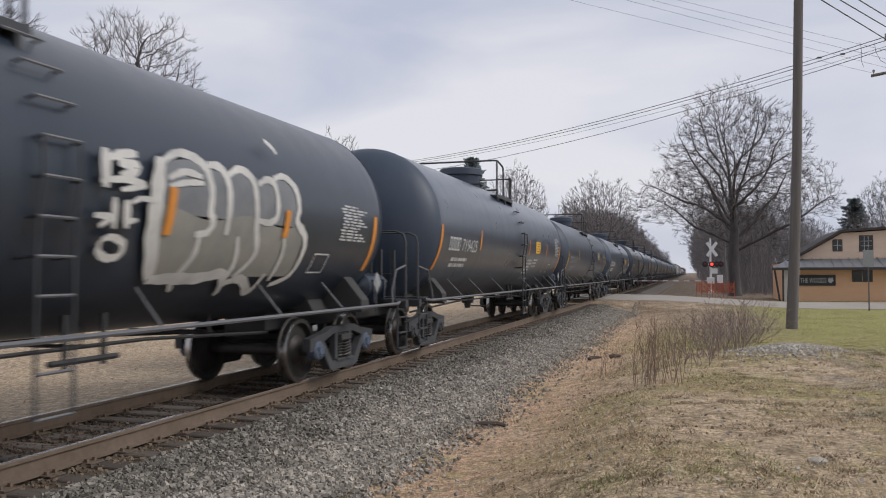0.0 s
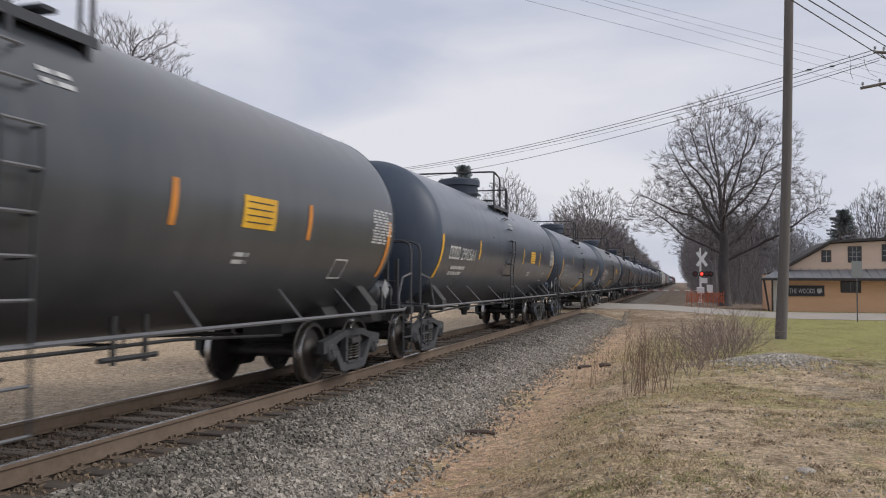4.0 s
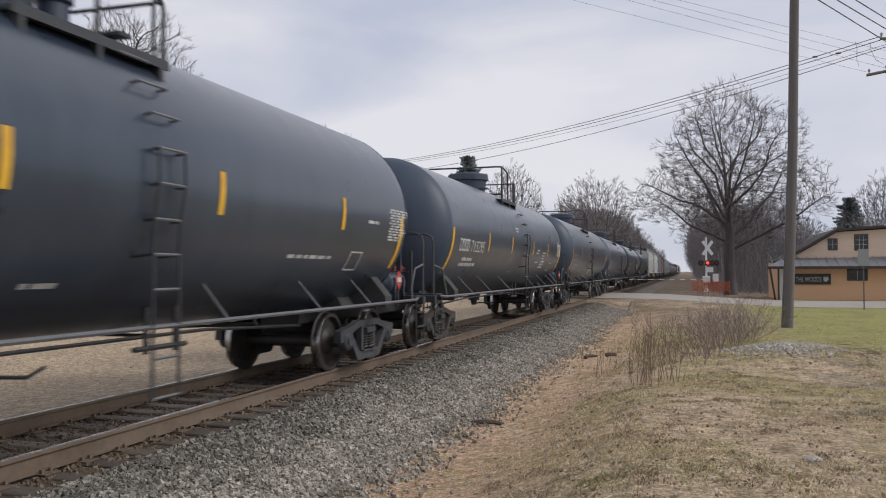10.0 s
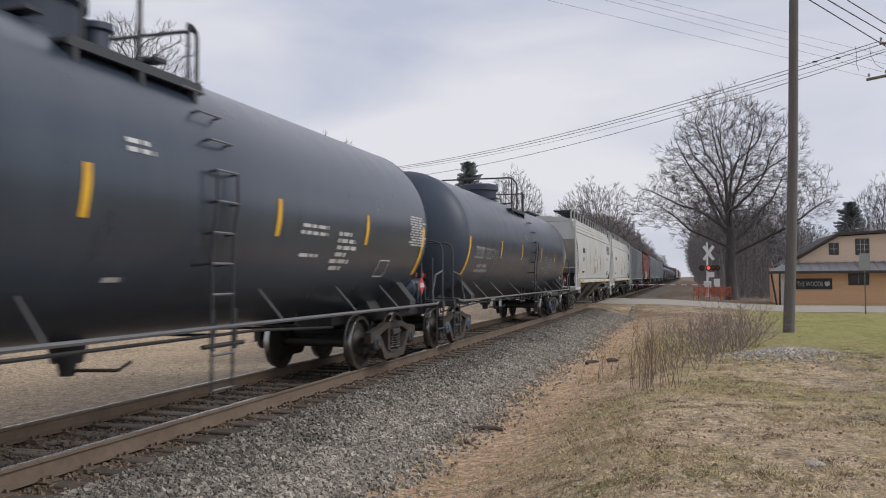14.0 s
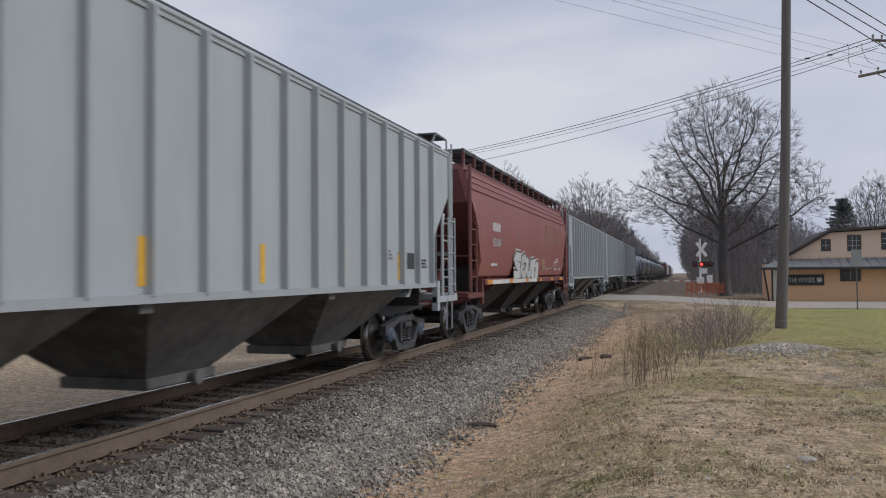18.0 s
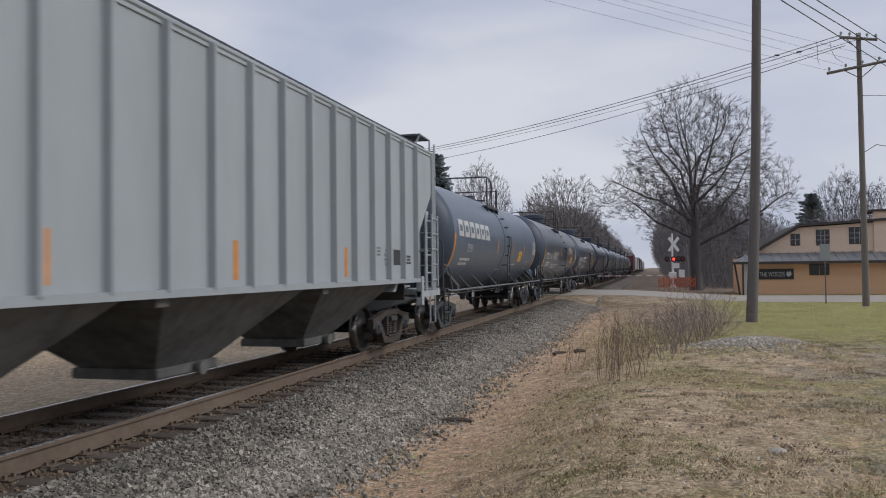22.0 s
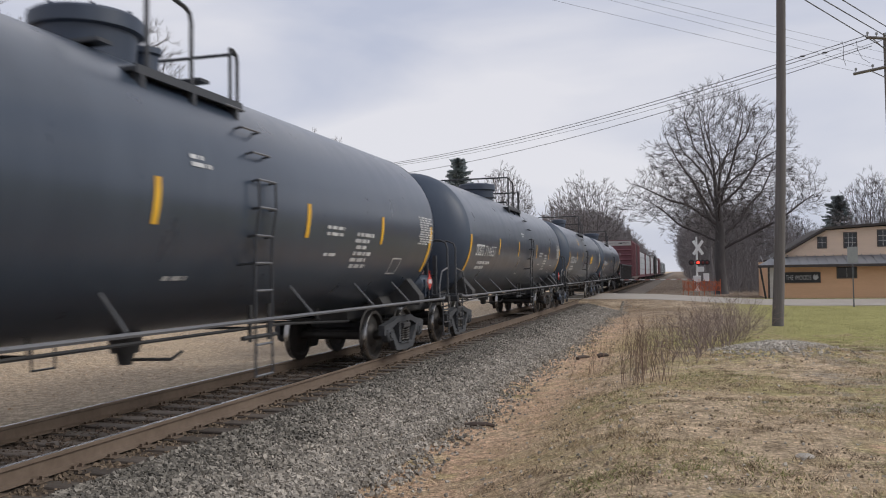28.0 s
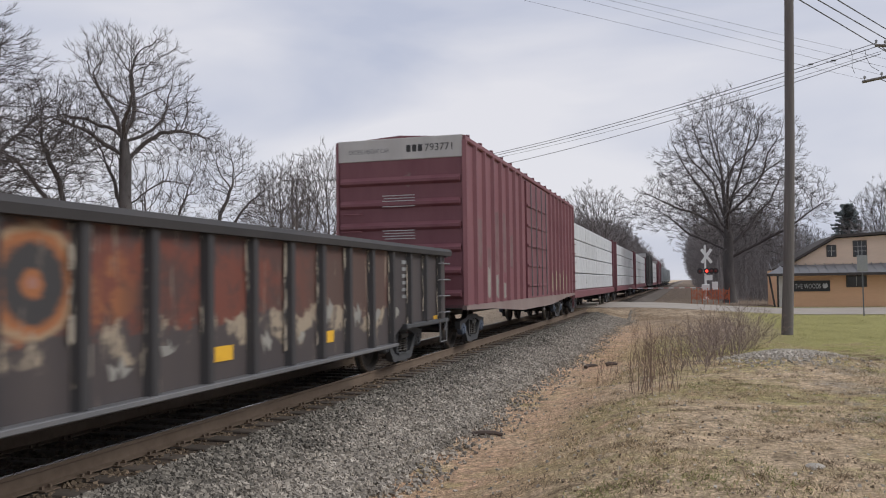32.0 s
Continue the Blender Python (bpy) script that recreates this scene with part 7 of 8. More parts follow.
# each crown: middle, half width, half height, lowest height
# each limb: height on the trunk, heading, rise at its foot and at its tip, length
tree_mesh("broad", 4, ((0, 0, 11.3, 7.4, 8.6, 4.2), (0, 0, 12.5, 5.6, 8.0, 5.0), (0, 0, 9.2, 9.8, 4.0, 4.6)), 16.0, 0.50, 0.32, 7200, 0.0115, 7, 0.22, 0.18, 0.9, 1.95, limbs=(
    (4.2, 0, 25, 52, 10), (5.2, 30, 45, 50, 10), (5.0, 170, 30, 35, 8), (6.4, 185, 40, 25, 9), (6.8, 200, 60, 66, 11), (7.5, 150, 65, 72, 11),
    (8.0, 340, 50, 50, 9), (9.5, 10, 50, 54, 8), (9.0, 80, 45, 55, 8), (7.0, 260, 40, 50, 8), (8.0, 300, 50, 56, 9), (6.0, 110, 35, 45, 8),
    (11.0, 190, 60, 66, 7), (11.5, 350, 62, 68, 6), (13.0, 90, 60, 60, 5), (12.0, 250, 60, 60, 5)))
tree_mesh("tall", 9, ((0.4, 0, 15.4, 5.0, 5.4, 10.0), (0.4, 0, 15.4, 5.0, 5.4, 10.0), (-3.6, 0.5, 12.4, 3.4, 2.4, 9.4), (3.6, 0, 12.6, 3.4, 2.4, 8.8)), 12.6, 0.42, 0.27, 5600, 0.009, 6, 0.06, 0.30, 0.7, 1.95, limbs=(
    (7.6, 350, 76, 10, 5.6), (11.0, 5, 42, 0, 6.0), (12.2, 15, 28, 62, 4.6), (11.2, 185, 48, 8, 5.6), (12.2, 172, 60, 18, 4.8), (10.2, 205, 52, 78, 2.6),
    (12.5, 150, 72, 78, 5.2), (12.5, 25, 72, 60, 5.2), (12.0, 90, 45, 40, 4.0), (12.4, 270, 45, 40, 4.0)))
tree_mesh("leaning", 12, ((4.0, 0, 11.0, 3.2, 3.6, 4.5), (2.2, 0, 9.2, 4.0, 5.0, 4.2), (6.2, 0, 9.0, 2.6, 2.6, 5.0)), 3.0, 0.26, 0.27, 2600, 0.0095, 5, 0.0, 0.20, 0.85, 1.95, limbs=(
    (1.6, 0, 58, 50, 10), (2.2, 12, 74, 66, 9.5), (2.8, 340, 82, 80, 7.0), (2.4, 40, 62, 30, 6.5)))
tree_mesh("round", 15, ((0, 0, 10.0, 6.0, 7.2, 4.2),), 5.5, 0.30, 0.32, 3800, 0.019, 4, 0.30, 0.16, 0.9)
tree_mesh("slim", 23, ((0, 0, 8.6, 3.1, 5.7, 2.6),), 2.2, 0.22, 0.34, 1400, 0.014, 3, 0.32, 0.16)
tree_mesh("distant", 31, ((0, 0, 8.8, 4.8, 6.4, 2.2),), 2.0, 0.3, 0.50, 1300, 0.042, 4, 0.28, 0.14)


def tree(kind, x, y, scale, turn, label, wood=None, twig=None, width=1.0):
    t = thing("bare_tree", label, "tree", pose(x, y, ground_z(x, y) if abs(x) < 24 and y < 70 else -0.45, 0, 0, turn))
    t.scale = (scale * width, scale * width, scale)
    for me, nm, mat in zip(TREES[kind], ("trunk", "crown"), (wood, twig)):
        ob = new(nm, me)
        ob.parent = t
        if mat:
            ob.material_slots[0].link = "OBJECT"
            ob.material_slots[0].material = mat
    return t


tree("broad", 9.85, 75.0, 0.915, 0, "large bare spreading tree behind the road")
tree("tall", -29.0, 45.5, 0.955, 38, "tall bare tree with heavy twisted limbs beyond the track")
tree("broad", -41.5, 42.0, 1.16, 150, "tall bare spreading tree beyond the track", width=1.05)
tree("leaning", -26.9, 48.0, 0.86, 30, "small leaning bare tree with drooping limbs beyond the track")
tree("leaning", -30.8, 47.5, 1.12, 225, "bare tree with several leaning stems beyond the track")
tree("slim", -35.2, 56.0, 0.85, 80, "bare tree with several upright limbs beyond the track", width=1.3)
tree("round", -37.0, 82.0, 0.95, 10, "bare tree in a far clump", FAR_HAZE_TWIG, FAR_HAZE_TWIG, width=0.8)
tree("slim", -34.0, 80.0, 1.12, 100, "bare tree in a far clump", FAR_HAZE_TWIG, FAR_HAZE_TWIG, width=1.2)
tree("round", -31.4, 83.0, 1.04, 100, "bare tree in a far clump", FAR_HAZE_TWIG, FAR_HAZE_TWIG, width=0.8)
tree("slim", -25.5, 82.0, 0.95, 100, "bare tree in a far clump", FAR_HAZE_TWIG, FAR_HAZE_TWIG)
tree("round", -14.3, 100.0, 0.92, 50, "round-topped bare tree beyond the track", FAR_HAZE_TWIG, FAR_HAZE_TWIG, width=0.75)
tree("round", -7.0, 130.0, 1.02, 120, "round-topped bare tree beyond the track", FAR_HAZE_TWIG, FAR_HAZE_TWIG, width=1.0)
tree("slim", -20.0, 110, 0.95, 30, "bare tree beyond the track", FAR_HAZE_TWIG, FAR_HAZE_TWIG)
tree("round", 25.8, 95.0, 0.72, 200, "bare tree behind the building", width=0.85)
tree("round", 21.0, 110.0, 0.52, 20, "bare tree behind the building")
tree("slim", 17.5, 96.0, 0.62, 20, "bare tree behind the building")
tree("round", 30.5, 98.0, 0.66, 20, "bare tree behind the building")
rnd = random.Random(8)
for d in (1, -1):      # the woods along the track towards the distance
    for k in range(72):
        row = k % 3
        y = (88 if d > 0 else 142) + 1.9 * k + 0.042 * k * k
        x = d * ((9.0 if d > 0 else 6.6) + 3.0 * row + 2.4 * rnd.random()) - (d < 0) * 0.9
        size = (rnd.uniform(0.52, 0.72) if y < 140 else rnd.uniform(0.72, 0.9)) if d > 0 else rnd.uniform(0.68, 0.92)
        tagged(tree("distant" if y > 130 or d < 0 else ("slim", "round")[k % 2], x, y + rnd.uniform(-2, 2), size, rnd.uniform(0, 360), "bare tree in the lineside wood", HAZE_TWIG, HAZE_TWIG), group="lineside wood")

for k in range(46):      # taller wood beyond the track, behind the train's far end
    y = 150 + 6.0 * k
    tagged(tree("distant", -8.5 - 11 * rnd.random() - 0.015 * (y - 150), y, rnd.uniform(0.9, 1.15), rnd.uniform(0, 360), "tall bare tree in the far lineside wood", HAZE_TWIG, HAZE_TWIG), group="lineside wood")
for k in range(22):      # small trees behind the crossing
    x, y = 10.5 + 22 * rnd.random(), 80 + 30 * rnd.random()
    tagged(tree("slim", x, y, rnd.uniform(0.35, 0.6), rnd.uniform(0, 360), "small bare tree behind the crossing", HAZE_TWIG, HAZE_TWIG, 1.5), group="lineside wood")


def scrub(name, region, count, h0, h1, seed, mat, label, r=0.012, base=None, width=0.25):
    """Uncountable thin upright stems."""
    rnd = random.Random(seed)
    s = Shape()
    for _ in range(count):
        x, y = region(rnd)
        z = (base(x, y) if base else ground_z(x, y)) - 0.03
        h = rnd.uniform(h0, h1)
        p = Vector((x, y, z))
        d = Vector((rnd.gauss(0, width), rnd.gauss(0, width), 1)).normalized()
        e = Vector((rnd.gauss(0, width), rnd.gauss(0, width), 1)).normalized()
        top = p + d * h * 0.55 + e * h * 0.45
        s.tube([p, p + d * h * 0.55, top], r * rnd.uniform(0.6, 1.2), 3, r * 0.25)
        for k in range(rnd.randint(2, 5)):
            t = rnd.uniform(0.35, 0.95)
            b2 = p + d * h * 0.55 * min(1, t / 0.55) + e * h * max(0, t - 0.55)
            a = rnd.uniform(0, 6.28)
            lat = Vector((math.cos(a) * 0.55, math.sin(a) * 0.55, 0.8)).normalized()
            s.tube([b2, b2 + lat * h * rnd.uniform(0.12, 0.3)], r * 0.5, 3, r * 0.15)
    return solid(name, s, mat, label, "scrub", "stuff", smooth=False)


WEED = surface("dead_weed_stems", (0.165, 0.108, 0.082), (0.27, 0.19, 0.145), grain=4, rough=0.95, bump=0.0, island=0.3)
BRUSH = surface("grey_brown_brush", (0.20, 0.152, 0.13), (0.31, 0.243, 0.208), grain=4, rough=0.95, bump=0.0, island=0.3)
scrub("dead_weeds", lambda q: (5.62 + q.gauss(0, 0.22), 14.1 + q.gauss(0, 0.45)), 44, 0.5, 1.3, 2, WEED, "tall dead brown weed stalks beside the ditch", 0.006, None, 0.17)
scrub("dead_weeds", lambda q: (lambda y: (4.6 + (y - 16) * 0.13 + q.gauss(0, 0.55), y))(16.5 + 20 * q.random()), 170, 0.3, 0.9, 7, WEED, "thin dead weed stalks along the ditch", 0.006, None, 0.3)


def bush(x, y, h, w, seed):
    """Arching, forking stems from one root: a leafless bush."""
    rnd = random.Random(seed)
    s = Shape()

    def shoot(p, d, ln, r, level):
        line = [p]
        e = d
        for _ in range(4):
            e = (e + Vector((rnd.gauss(0, 0.13), rnd.gauss(0, 0.13), rnd.gauss(-0.05, 0.09)))).normalized()
            line.append(line[-1] + e * ln / 4)
        s.tube(line, r, 3, r * 0.35)
        if level < 2:
            for _ in range(rnd.randint(3, 5)):
                k = rnd.randint(1, 3)
                q = line[k].lerp(line[k + 1], rnd.random())
                f = (e + Vector((rnd.gauss(0, 0.55), rnd.gauss(0, 0.55), rnd.gauss(0.1, 0.4)))).normalized()
                shoot(q, f, ln * rnd.uniform(0.28, 0.5), r * 0.6, level + 1)
    for _ in range(rnd.randint(6, 9)):
        a, lean = rnd.uniform(0, 6.283), abs(rnd.gauss(0, 0.42)) * w
        d = Vector((math.cos(a) * lean, math.sin(a) * lean, 1)).normalized()
        shoot(Vector((math.cos(a) * 0.12, math.sin(a) * 0.12, -0.05)), d, h * rnd.uniform(0.6, 1.1), 0.0075, 0)
    solid("bush", s, BRUSH, "leafless grey-brown bush of thin tangled stems", "bush", "", "bushes along the ditch", pose(x, y, ground_z(x, y)), False)


rnd = random.Random(12)
for k in range(30):
    y = 16.8 + 13.5 * ((k + rnd.random()) / 30)
    mid = 6.25 + (y - 17) * 0.125
    bush(mid + rnd.uniform(-0.55, 0.75) * (0.6 + (y - 17) / 14), y, rnd.uniform(0.6, 1.0) + 0.22 * (y > 20), 1.1, 100 + k)
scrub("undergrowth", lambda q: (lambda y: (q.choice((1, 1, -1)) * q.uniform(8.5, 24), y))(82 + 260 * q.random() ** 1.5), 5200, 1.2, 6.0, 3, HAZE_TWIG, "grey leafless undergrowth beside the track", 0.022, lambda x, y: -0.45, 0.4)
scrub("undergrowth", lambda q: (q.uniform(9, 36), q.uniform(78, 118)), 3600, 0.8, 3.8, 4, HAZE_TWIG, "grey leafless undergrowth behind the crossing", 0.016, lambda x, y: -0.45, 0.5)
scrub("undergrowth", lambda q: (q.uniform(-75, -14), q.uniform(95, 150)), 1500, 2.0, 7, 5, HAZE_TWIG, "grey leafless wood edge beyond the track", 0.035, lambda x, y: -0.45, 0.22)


def conifer(x, y, h, w, seed, label, taper=1.0):
    rnd = random.Random(seed)
    t = thing("conifer", label, "tree", pose(x, y, -0.45))
    part("trunk", Shape().tube([(0, 0, -0.2), (0, 0, h * 0.96)], 0.18, 8, 0.02), BARK, t)
    s = Shape()
    for k in range(int(h * 60)):
        z = h * (0.05 + 0.93 * rnd.random() ** 1.1)
        reach = (w * (1 - z / h) ** taper + 0.06) * (0.86 + 0.14 * math.sin(z * 5.0 + seed))
        a = rnd.uniform(0, 6.283)
        L = reach * rnd.uniform(0.7, 1.1)
        dr = Vector((math.cos(a), math.sin(a), -0.22 + 0.45 * (z / h)))
        lat = Vector((-math.sin(a), math.cos(a), 0))
        for j in range(6):
            q = (j + 0.6) / 6
            c = Vector((0, 0, z)) + dr * L * q
            for sd in (-1, 1):
                tip = c + dr * 0.3 * L * rnd.uniform(0.5, 1.1) + lat * sd * (1.1 - q) * L * 0.5 * rnd.uniform(0.6, 1.3) + Vector((0, 0, -0.25 * rnd.random()))
                m = c.lerp(tip, 0.5) + Vector((0, 0, 0.08))
                s.add([tuple(c), tuple(m + dr * 0.2), tuple(tip), tuple(m - dr * 0.26)], [(0, 1, 2), (0, 2, 3)])
    part("crown", s, NEEDLE, t, smooth=False)
    return t


conifer(-13.6, 75, 13.2, 3.3, 1, "dark green conifer beyond the track", 0.55)
conifer(22.7, 95, 9.9, 2.7, 2, "dark green conifer behind the building", 0.5)
conifer(-10.5, 300, 18.0, 5.0, 3, "distant dark conifer beside the track")

# ---------------------------------------------------------------- loose stones, grass, litter
STRAW = surface("dry_grass_blades", (0.42, 0.315, 0.19), (0.64, 0.51, 0.34), grain=3, rough=0.95, bump=0.0, island=0.35)
GREEN = surface("green_winter_grass", (0.19, 0.195, 0.075), (0.34, 0.325, 0.14), grain=3, rough=0.95, bump=0.0, island=0.35)


def stones(name, count, place, size, seed, mat, label):
    """Broken stones: squashed, twisted eight-cornered pieces."""
    rs = np.random.RandomState(seed)
    cube = np.array([(-1, -1, -1), (1, -1, -1), (1, 1, -1), (-1, 1, -1), (-1, -1, 1), (1, -1, 1), (1, 1, 1), (-1, 1, 1)], float) * 0.5
    faces = np.array([(0, 3, 2, 1), (4, 5, 6, 7), (0, 1, 5, 4), (1, 2, 6, 5), (2, 3, 7, 6), (3, 0, 4, 7)])
    px = place(rs, count)
    count = len(px)
    pts = cube[None] + rs.uniform(-0.24, 0.24, (count, 8, 3))
    pts *= (size[0] + (size[1] - size[0]) * rs.rand(count, 1, 1) ** 1.5) * rs.uniform(0.65, 1.25, (count, 1, 3))
    a, b2 = rs.uniform(0, 6.283, count), rs.uniform(-0.9, 0.9, count)
    ca, sa, cb, sb = np.cos(a), np.sin(a), np.cos(b2), np.sin(b2)
    x, y, z = pts[..., 0], pts[..., 1], pts[..., 2]
    y, z = y * cb[:, None] - z * sb[:, None], y * sb[:, None] + z * cb[:, None]
    x, y = x * ca[:, None] - y * sa[:, None], x * sa[:, None] + y * ca[:, None]
    v = np.stack([x, y, z], -1) + px[:, None, :]
    f = (faces[None] + 8 * np.arange(count)[:, None, None]).reshape(-1, 4)
    me = bpy.data.meshes.new(name)
    me.from_pydata(v.reshape(-1, 3).tolist(), [], f.tolist())
    me.materials.append(mat)
    return tagged(new(name, me), label, "stones", "", "stuff")


def darkened(x, y, rs):
    """Darker stones lie near the rail, oil and shade in their colour, with a ragged outer edge."""
    e = np.array([2.05 + 0.35 * noise.noise(Vector((b2 * 0.5, 3.1, 0))) for b2 in y])
    return x < e + 0.22 * rs.randn(len(x))


def oily_shaded_shoulder(rs, n):
    p = near_shoulder(rs, 3 * n)
    return p[darkened(p[:, 0], p[:, 1], rs)][:n]


def clean_shoulder(rs, n):
    p = near_shoulder(rs, 2 * n)
    return p[~darkened(p[:, 0], p[:, 1], rs)][:n]


def near_shoulder(rs, n):
    y = 3.5 + 44 * rs.rand(n) ** 1.9
    e = np.array([toe(q) for q in y])
    x = 1.30 + (e + 0.12 + 0.30 * np.abs(rs.randn(n)) * (rs.rand(n) < 0.20) - 1.30) * rs.rand(n) ** 0.9
    z = np.where(x < e, -0.262 + 0.05 * np.clip((1.75 - x) / 0.4, 0, 1) - np.maximum(0, x - 1.75) * 0.235, np.array([ground_z(a, b2) for a, b2 in zip(x, y)]))
    return np.stack([x, y, z + rs.uniform(0.0, 0.035, n)], -1)


def between_rails(rs, n):
    x = rs.uniform(-1.5, 0.66, n)
    y = 1.5 + 44 * rs.rand(n) ** 1.6
    return np.stack([x, y, -0.21 + rs.uniform(-0.015, 0.018, n)], -1)


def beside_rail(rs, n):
    x = 0.84 + 0.75 * rs.rand(n) ** 1.3
    y = 2.5 + 40 * rs.rand(n) ** 1.6
    return np.stack([x, y, -0.205 - 0.05 * (x - 0.84) + rs.uniform(-0.015, 0.015, n)], -1)


def near_toe(rs, n):
    y = 4.0 + 40 * rs.rand(n) ** 1.7
    x = np.array([toe(q) for q in y]) + 0.28 * rs.randn(n) + 0.1
    z = np.array([max(ground_z(a, b2), -0.262 - max(0, a - 1.75) * 0.235) for a, b2 in zip(x, y)])
    return np.stack([x, y, z + 0.006], -1)


def behind(rs, n):
    p = near_shoulder(rs, n)
    p[:, 1] = -9 + 12.5 * rs.rand(n)
    return p


def scattered(rs, n):
    x = 2.9 + rs.rand(n) ** 2.0 * 2.6
    y = 4 + 34 * rs.rand(n) ** 1.4
    z = np.array([ground_z(a, b2) for a, b2 in zip(x, y)])
    return np.stack([x, y, z + 0.008], -1)


def heap(rs, n):
    x, y = 8.15 + rs.randn(n) * 0.52, 19.3 + rs.randn(n) * 0.7
    z = np.array([ground_z(a, b2) for a, b2 in zip(x, y)])
    return np.stack([x, y, z + 0.012], -1)


def on_bank(rs, n):
    x, y = 4.2 + 8.5 * rs.rand(n), 4.6 + 16 * rs.rand(n) ** 1.4
    z = np.array([ground_z(a, b2) for a, b2 in zip(x, y)])
    return np.stack([x, y, z + 0.004], -1)


stones("ballast_stones", 76000, clean_shoulder, (0.018, 0.044), 1, STONE, "grey crushed ballast stones on the shoulder")
# Oil and the train's shade are both put into this darker colour
OILY_SHADED_STONE = surface("oily_shaded_ballast_stone", (0.104, 0.094, 0.079), (0.255, 0.232, 0.198), grain=7, patch=2.2, rough=0.85, bump=0.1, island=0.6)
stones("ballast_stones", 44000, oily_shaded_shoulder, (0.018, 0.044), 11, OILY_SHADED_STONE, "ballast stones beside the rail, darker with oil and painted-in shade")
stones("ballast_stones", 20000, between_rails, (0.016, 0.042), 2, TRACK_DIRT_SHADE, "dirty brown ballast stones between the ties, darkened by the train's shade")
stones("ballast_stones", 9000, beside_rail, (0.013, 0.036), 8, DIRTY_STONE, "brown dirt and stones along the rail")
stones("ballast_stones", 9000, behind, (0.025, 0.06), 9, STONE, "grey crushed ballast stones on the shoulder")
stones("ballast_stones", 1300, near_toe, (0.013, 0.038), 10, STONE, "scattered grey stones where the ballast ends")
stones("loose_stones", 800, scattered, (0.010, 0.034), 3, STONE, "loose stones in the ditch")
PALE_STONE = surface("pale_gravel", (0.36, 0.325, 0.275), (0.50, 0.46, 0.40), grain=7, rough=0.9, bump=0.1, island=0.3)
stones("gravel_heap", 4200, heap, (0.015, 0.05), 4, PALE_STONE, "pale gravel spilled in a low heap")
SOIL = surface("dark_soil_crumbs", (0.15, 0.11, 0.075), (0.26, 0.20, 0.14), grain=7, rough=0.95, bump=0.1, island=0.3)
stones("soil_clods", 1500, on_bank, (0.008, 0.028), 7, SOIL, "dark crumbs of soil in the grass")
stones("loose_stones", 1500, on_bank, (0.008, 0.03), 5, PALE_STONE, "small pale stones in the grass")


def blades(name, count, place, h0, h1, seed, mat, label, lay=0.9):
    rs = np.random.RandomState(seed)
    p = place(rs, count)
    a, h = rs.uniform(0, 6.283, count), rs.uniform(h0, h1, count)
    w = 0.0035 + 0.003 * rs.rand(count)
    side = np.stack([np.cos(a), np.sin(a), np.zeros(count)], -1) * w[:, None]
    b2 = rs.uniform(0, 6.283, count)
    lean = np.stack([np.cos(b2), np.sin(b2), np.zeros(count)], -1) * (h * rs.uniform(0.2, lay, count))[:, None]
    tip = p + lean + np.stack([np.zeros(count), np.zeros(count), h * rs.uniform(0.2, 0.75, count)], -1)
    v = np.stack([p - side, p + side, tip], 1).reshape(-1, 3)
    me = bpy.data.meshes.new(name)
    me.from_pydata(v.tolist(), [], np.arange(3 * count).reshape(-1, 3).tolist())
    me.materials.append(mat)
    return tagged(new(name, me), label, "grass", "", "stuff")


def field(x0, x1, y0, y1, power=1.5, clump=0.12, patch=None):
    """Clumps over a stretch of ground, in patches when asked."""
    def f(rs, n):
        k = max(1, n // 34)
        if patch:
            pick = []
            while len(pick) < k:
                q = Vector((x0 + (x1 - x0) * rs.rand(), y0 + (y1 - y0) * rs.rand() ** power, 0))
                if noise.noise(q * patch[0] + Vector((patch[1], 0, 0))) + 0.5 * noise.noise(q * patch[0] * 3.1 + Vector((0, patch[1], 0))) > patch[2] + 0.25 * rs.rand():
                    pick.append((q.x, q.y))
            cx, cy = np.array(pick).T
        else:
            cx, cy = x0 + (x1 - x0) * rs.rand(k), y0 + (y1 - y0) * rs.rand(k) ** power
        i = rs.randint(0, k, n)
        x, y = cx[i] + rs.randn(n) * clump, cy[i] + rs.randn(n) * clump
        z = np.array([ground_z(a, b2) for a, b2 in zip(x, y)])
        return np.stack([x, y, z - 0.004], -1)
    return f


DEAD = surface("dead_brown_grass", (0.155, 0.112, 0.072), (0.27, 0.20, 0.13), grain=3, rough=0.95, bump=0.0, island=0.35)
blades("dry_grass", 90000, field(4.0, 13.5, 4.5, 28, 1.7, 0.12, (0.7, 3.0, -0.2)), 0.03, 0.10, 1, STRAW, "short dry straw-coloured grass on the bank", 1.5)
blades("dead_grass", 38000, field(4.2, 14, 4.5, 26, 1.6, 0.06, (1.1, 11.0, 0.02)), 0.025, 0.09, 6, DEAD, "dark brown dead grass tufts on the bank", 1.1)
blades("green_grass", 42000, field(4.6, 14, 5, 24, 1.4, 0.14, (0.5, 21.0, 0.03)), 0.025, 0.06, 2, GREEN, "thin green winter grass among the straw")
blades("green_grass", 16000, field(9.5, 26, 24, 47, 1.0, 0.3), 0.05, 0.11, 3, GREEN, "greener grass strip by the road")
blades("dry_grass", 9000, field(2.9, 6.0, 8, 40, 1.0, 0.15), 0.05, 0.17, 4, STRAW, "dry grass tufts along the ditch", 0.7)

LEAF = surface("brown_fallen_leaves", (0.34, 0.23, 0.14), (0.50, 0.37, 0.24), grain=4, rough=0.9, bump=0.0, island=0.45)


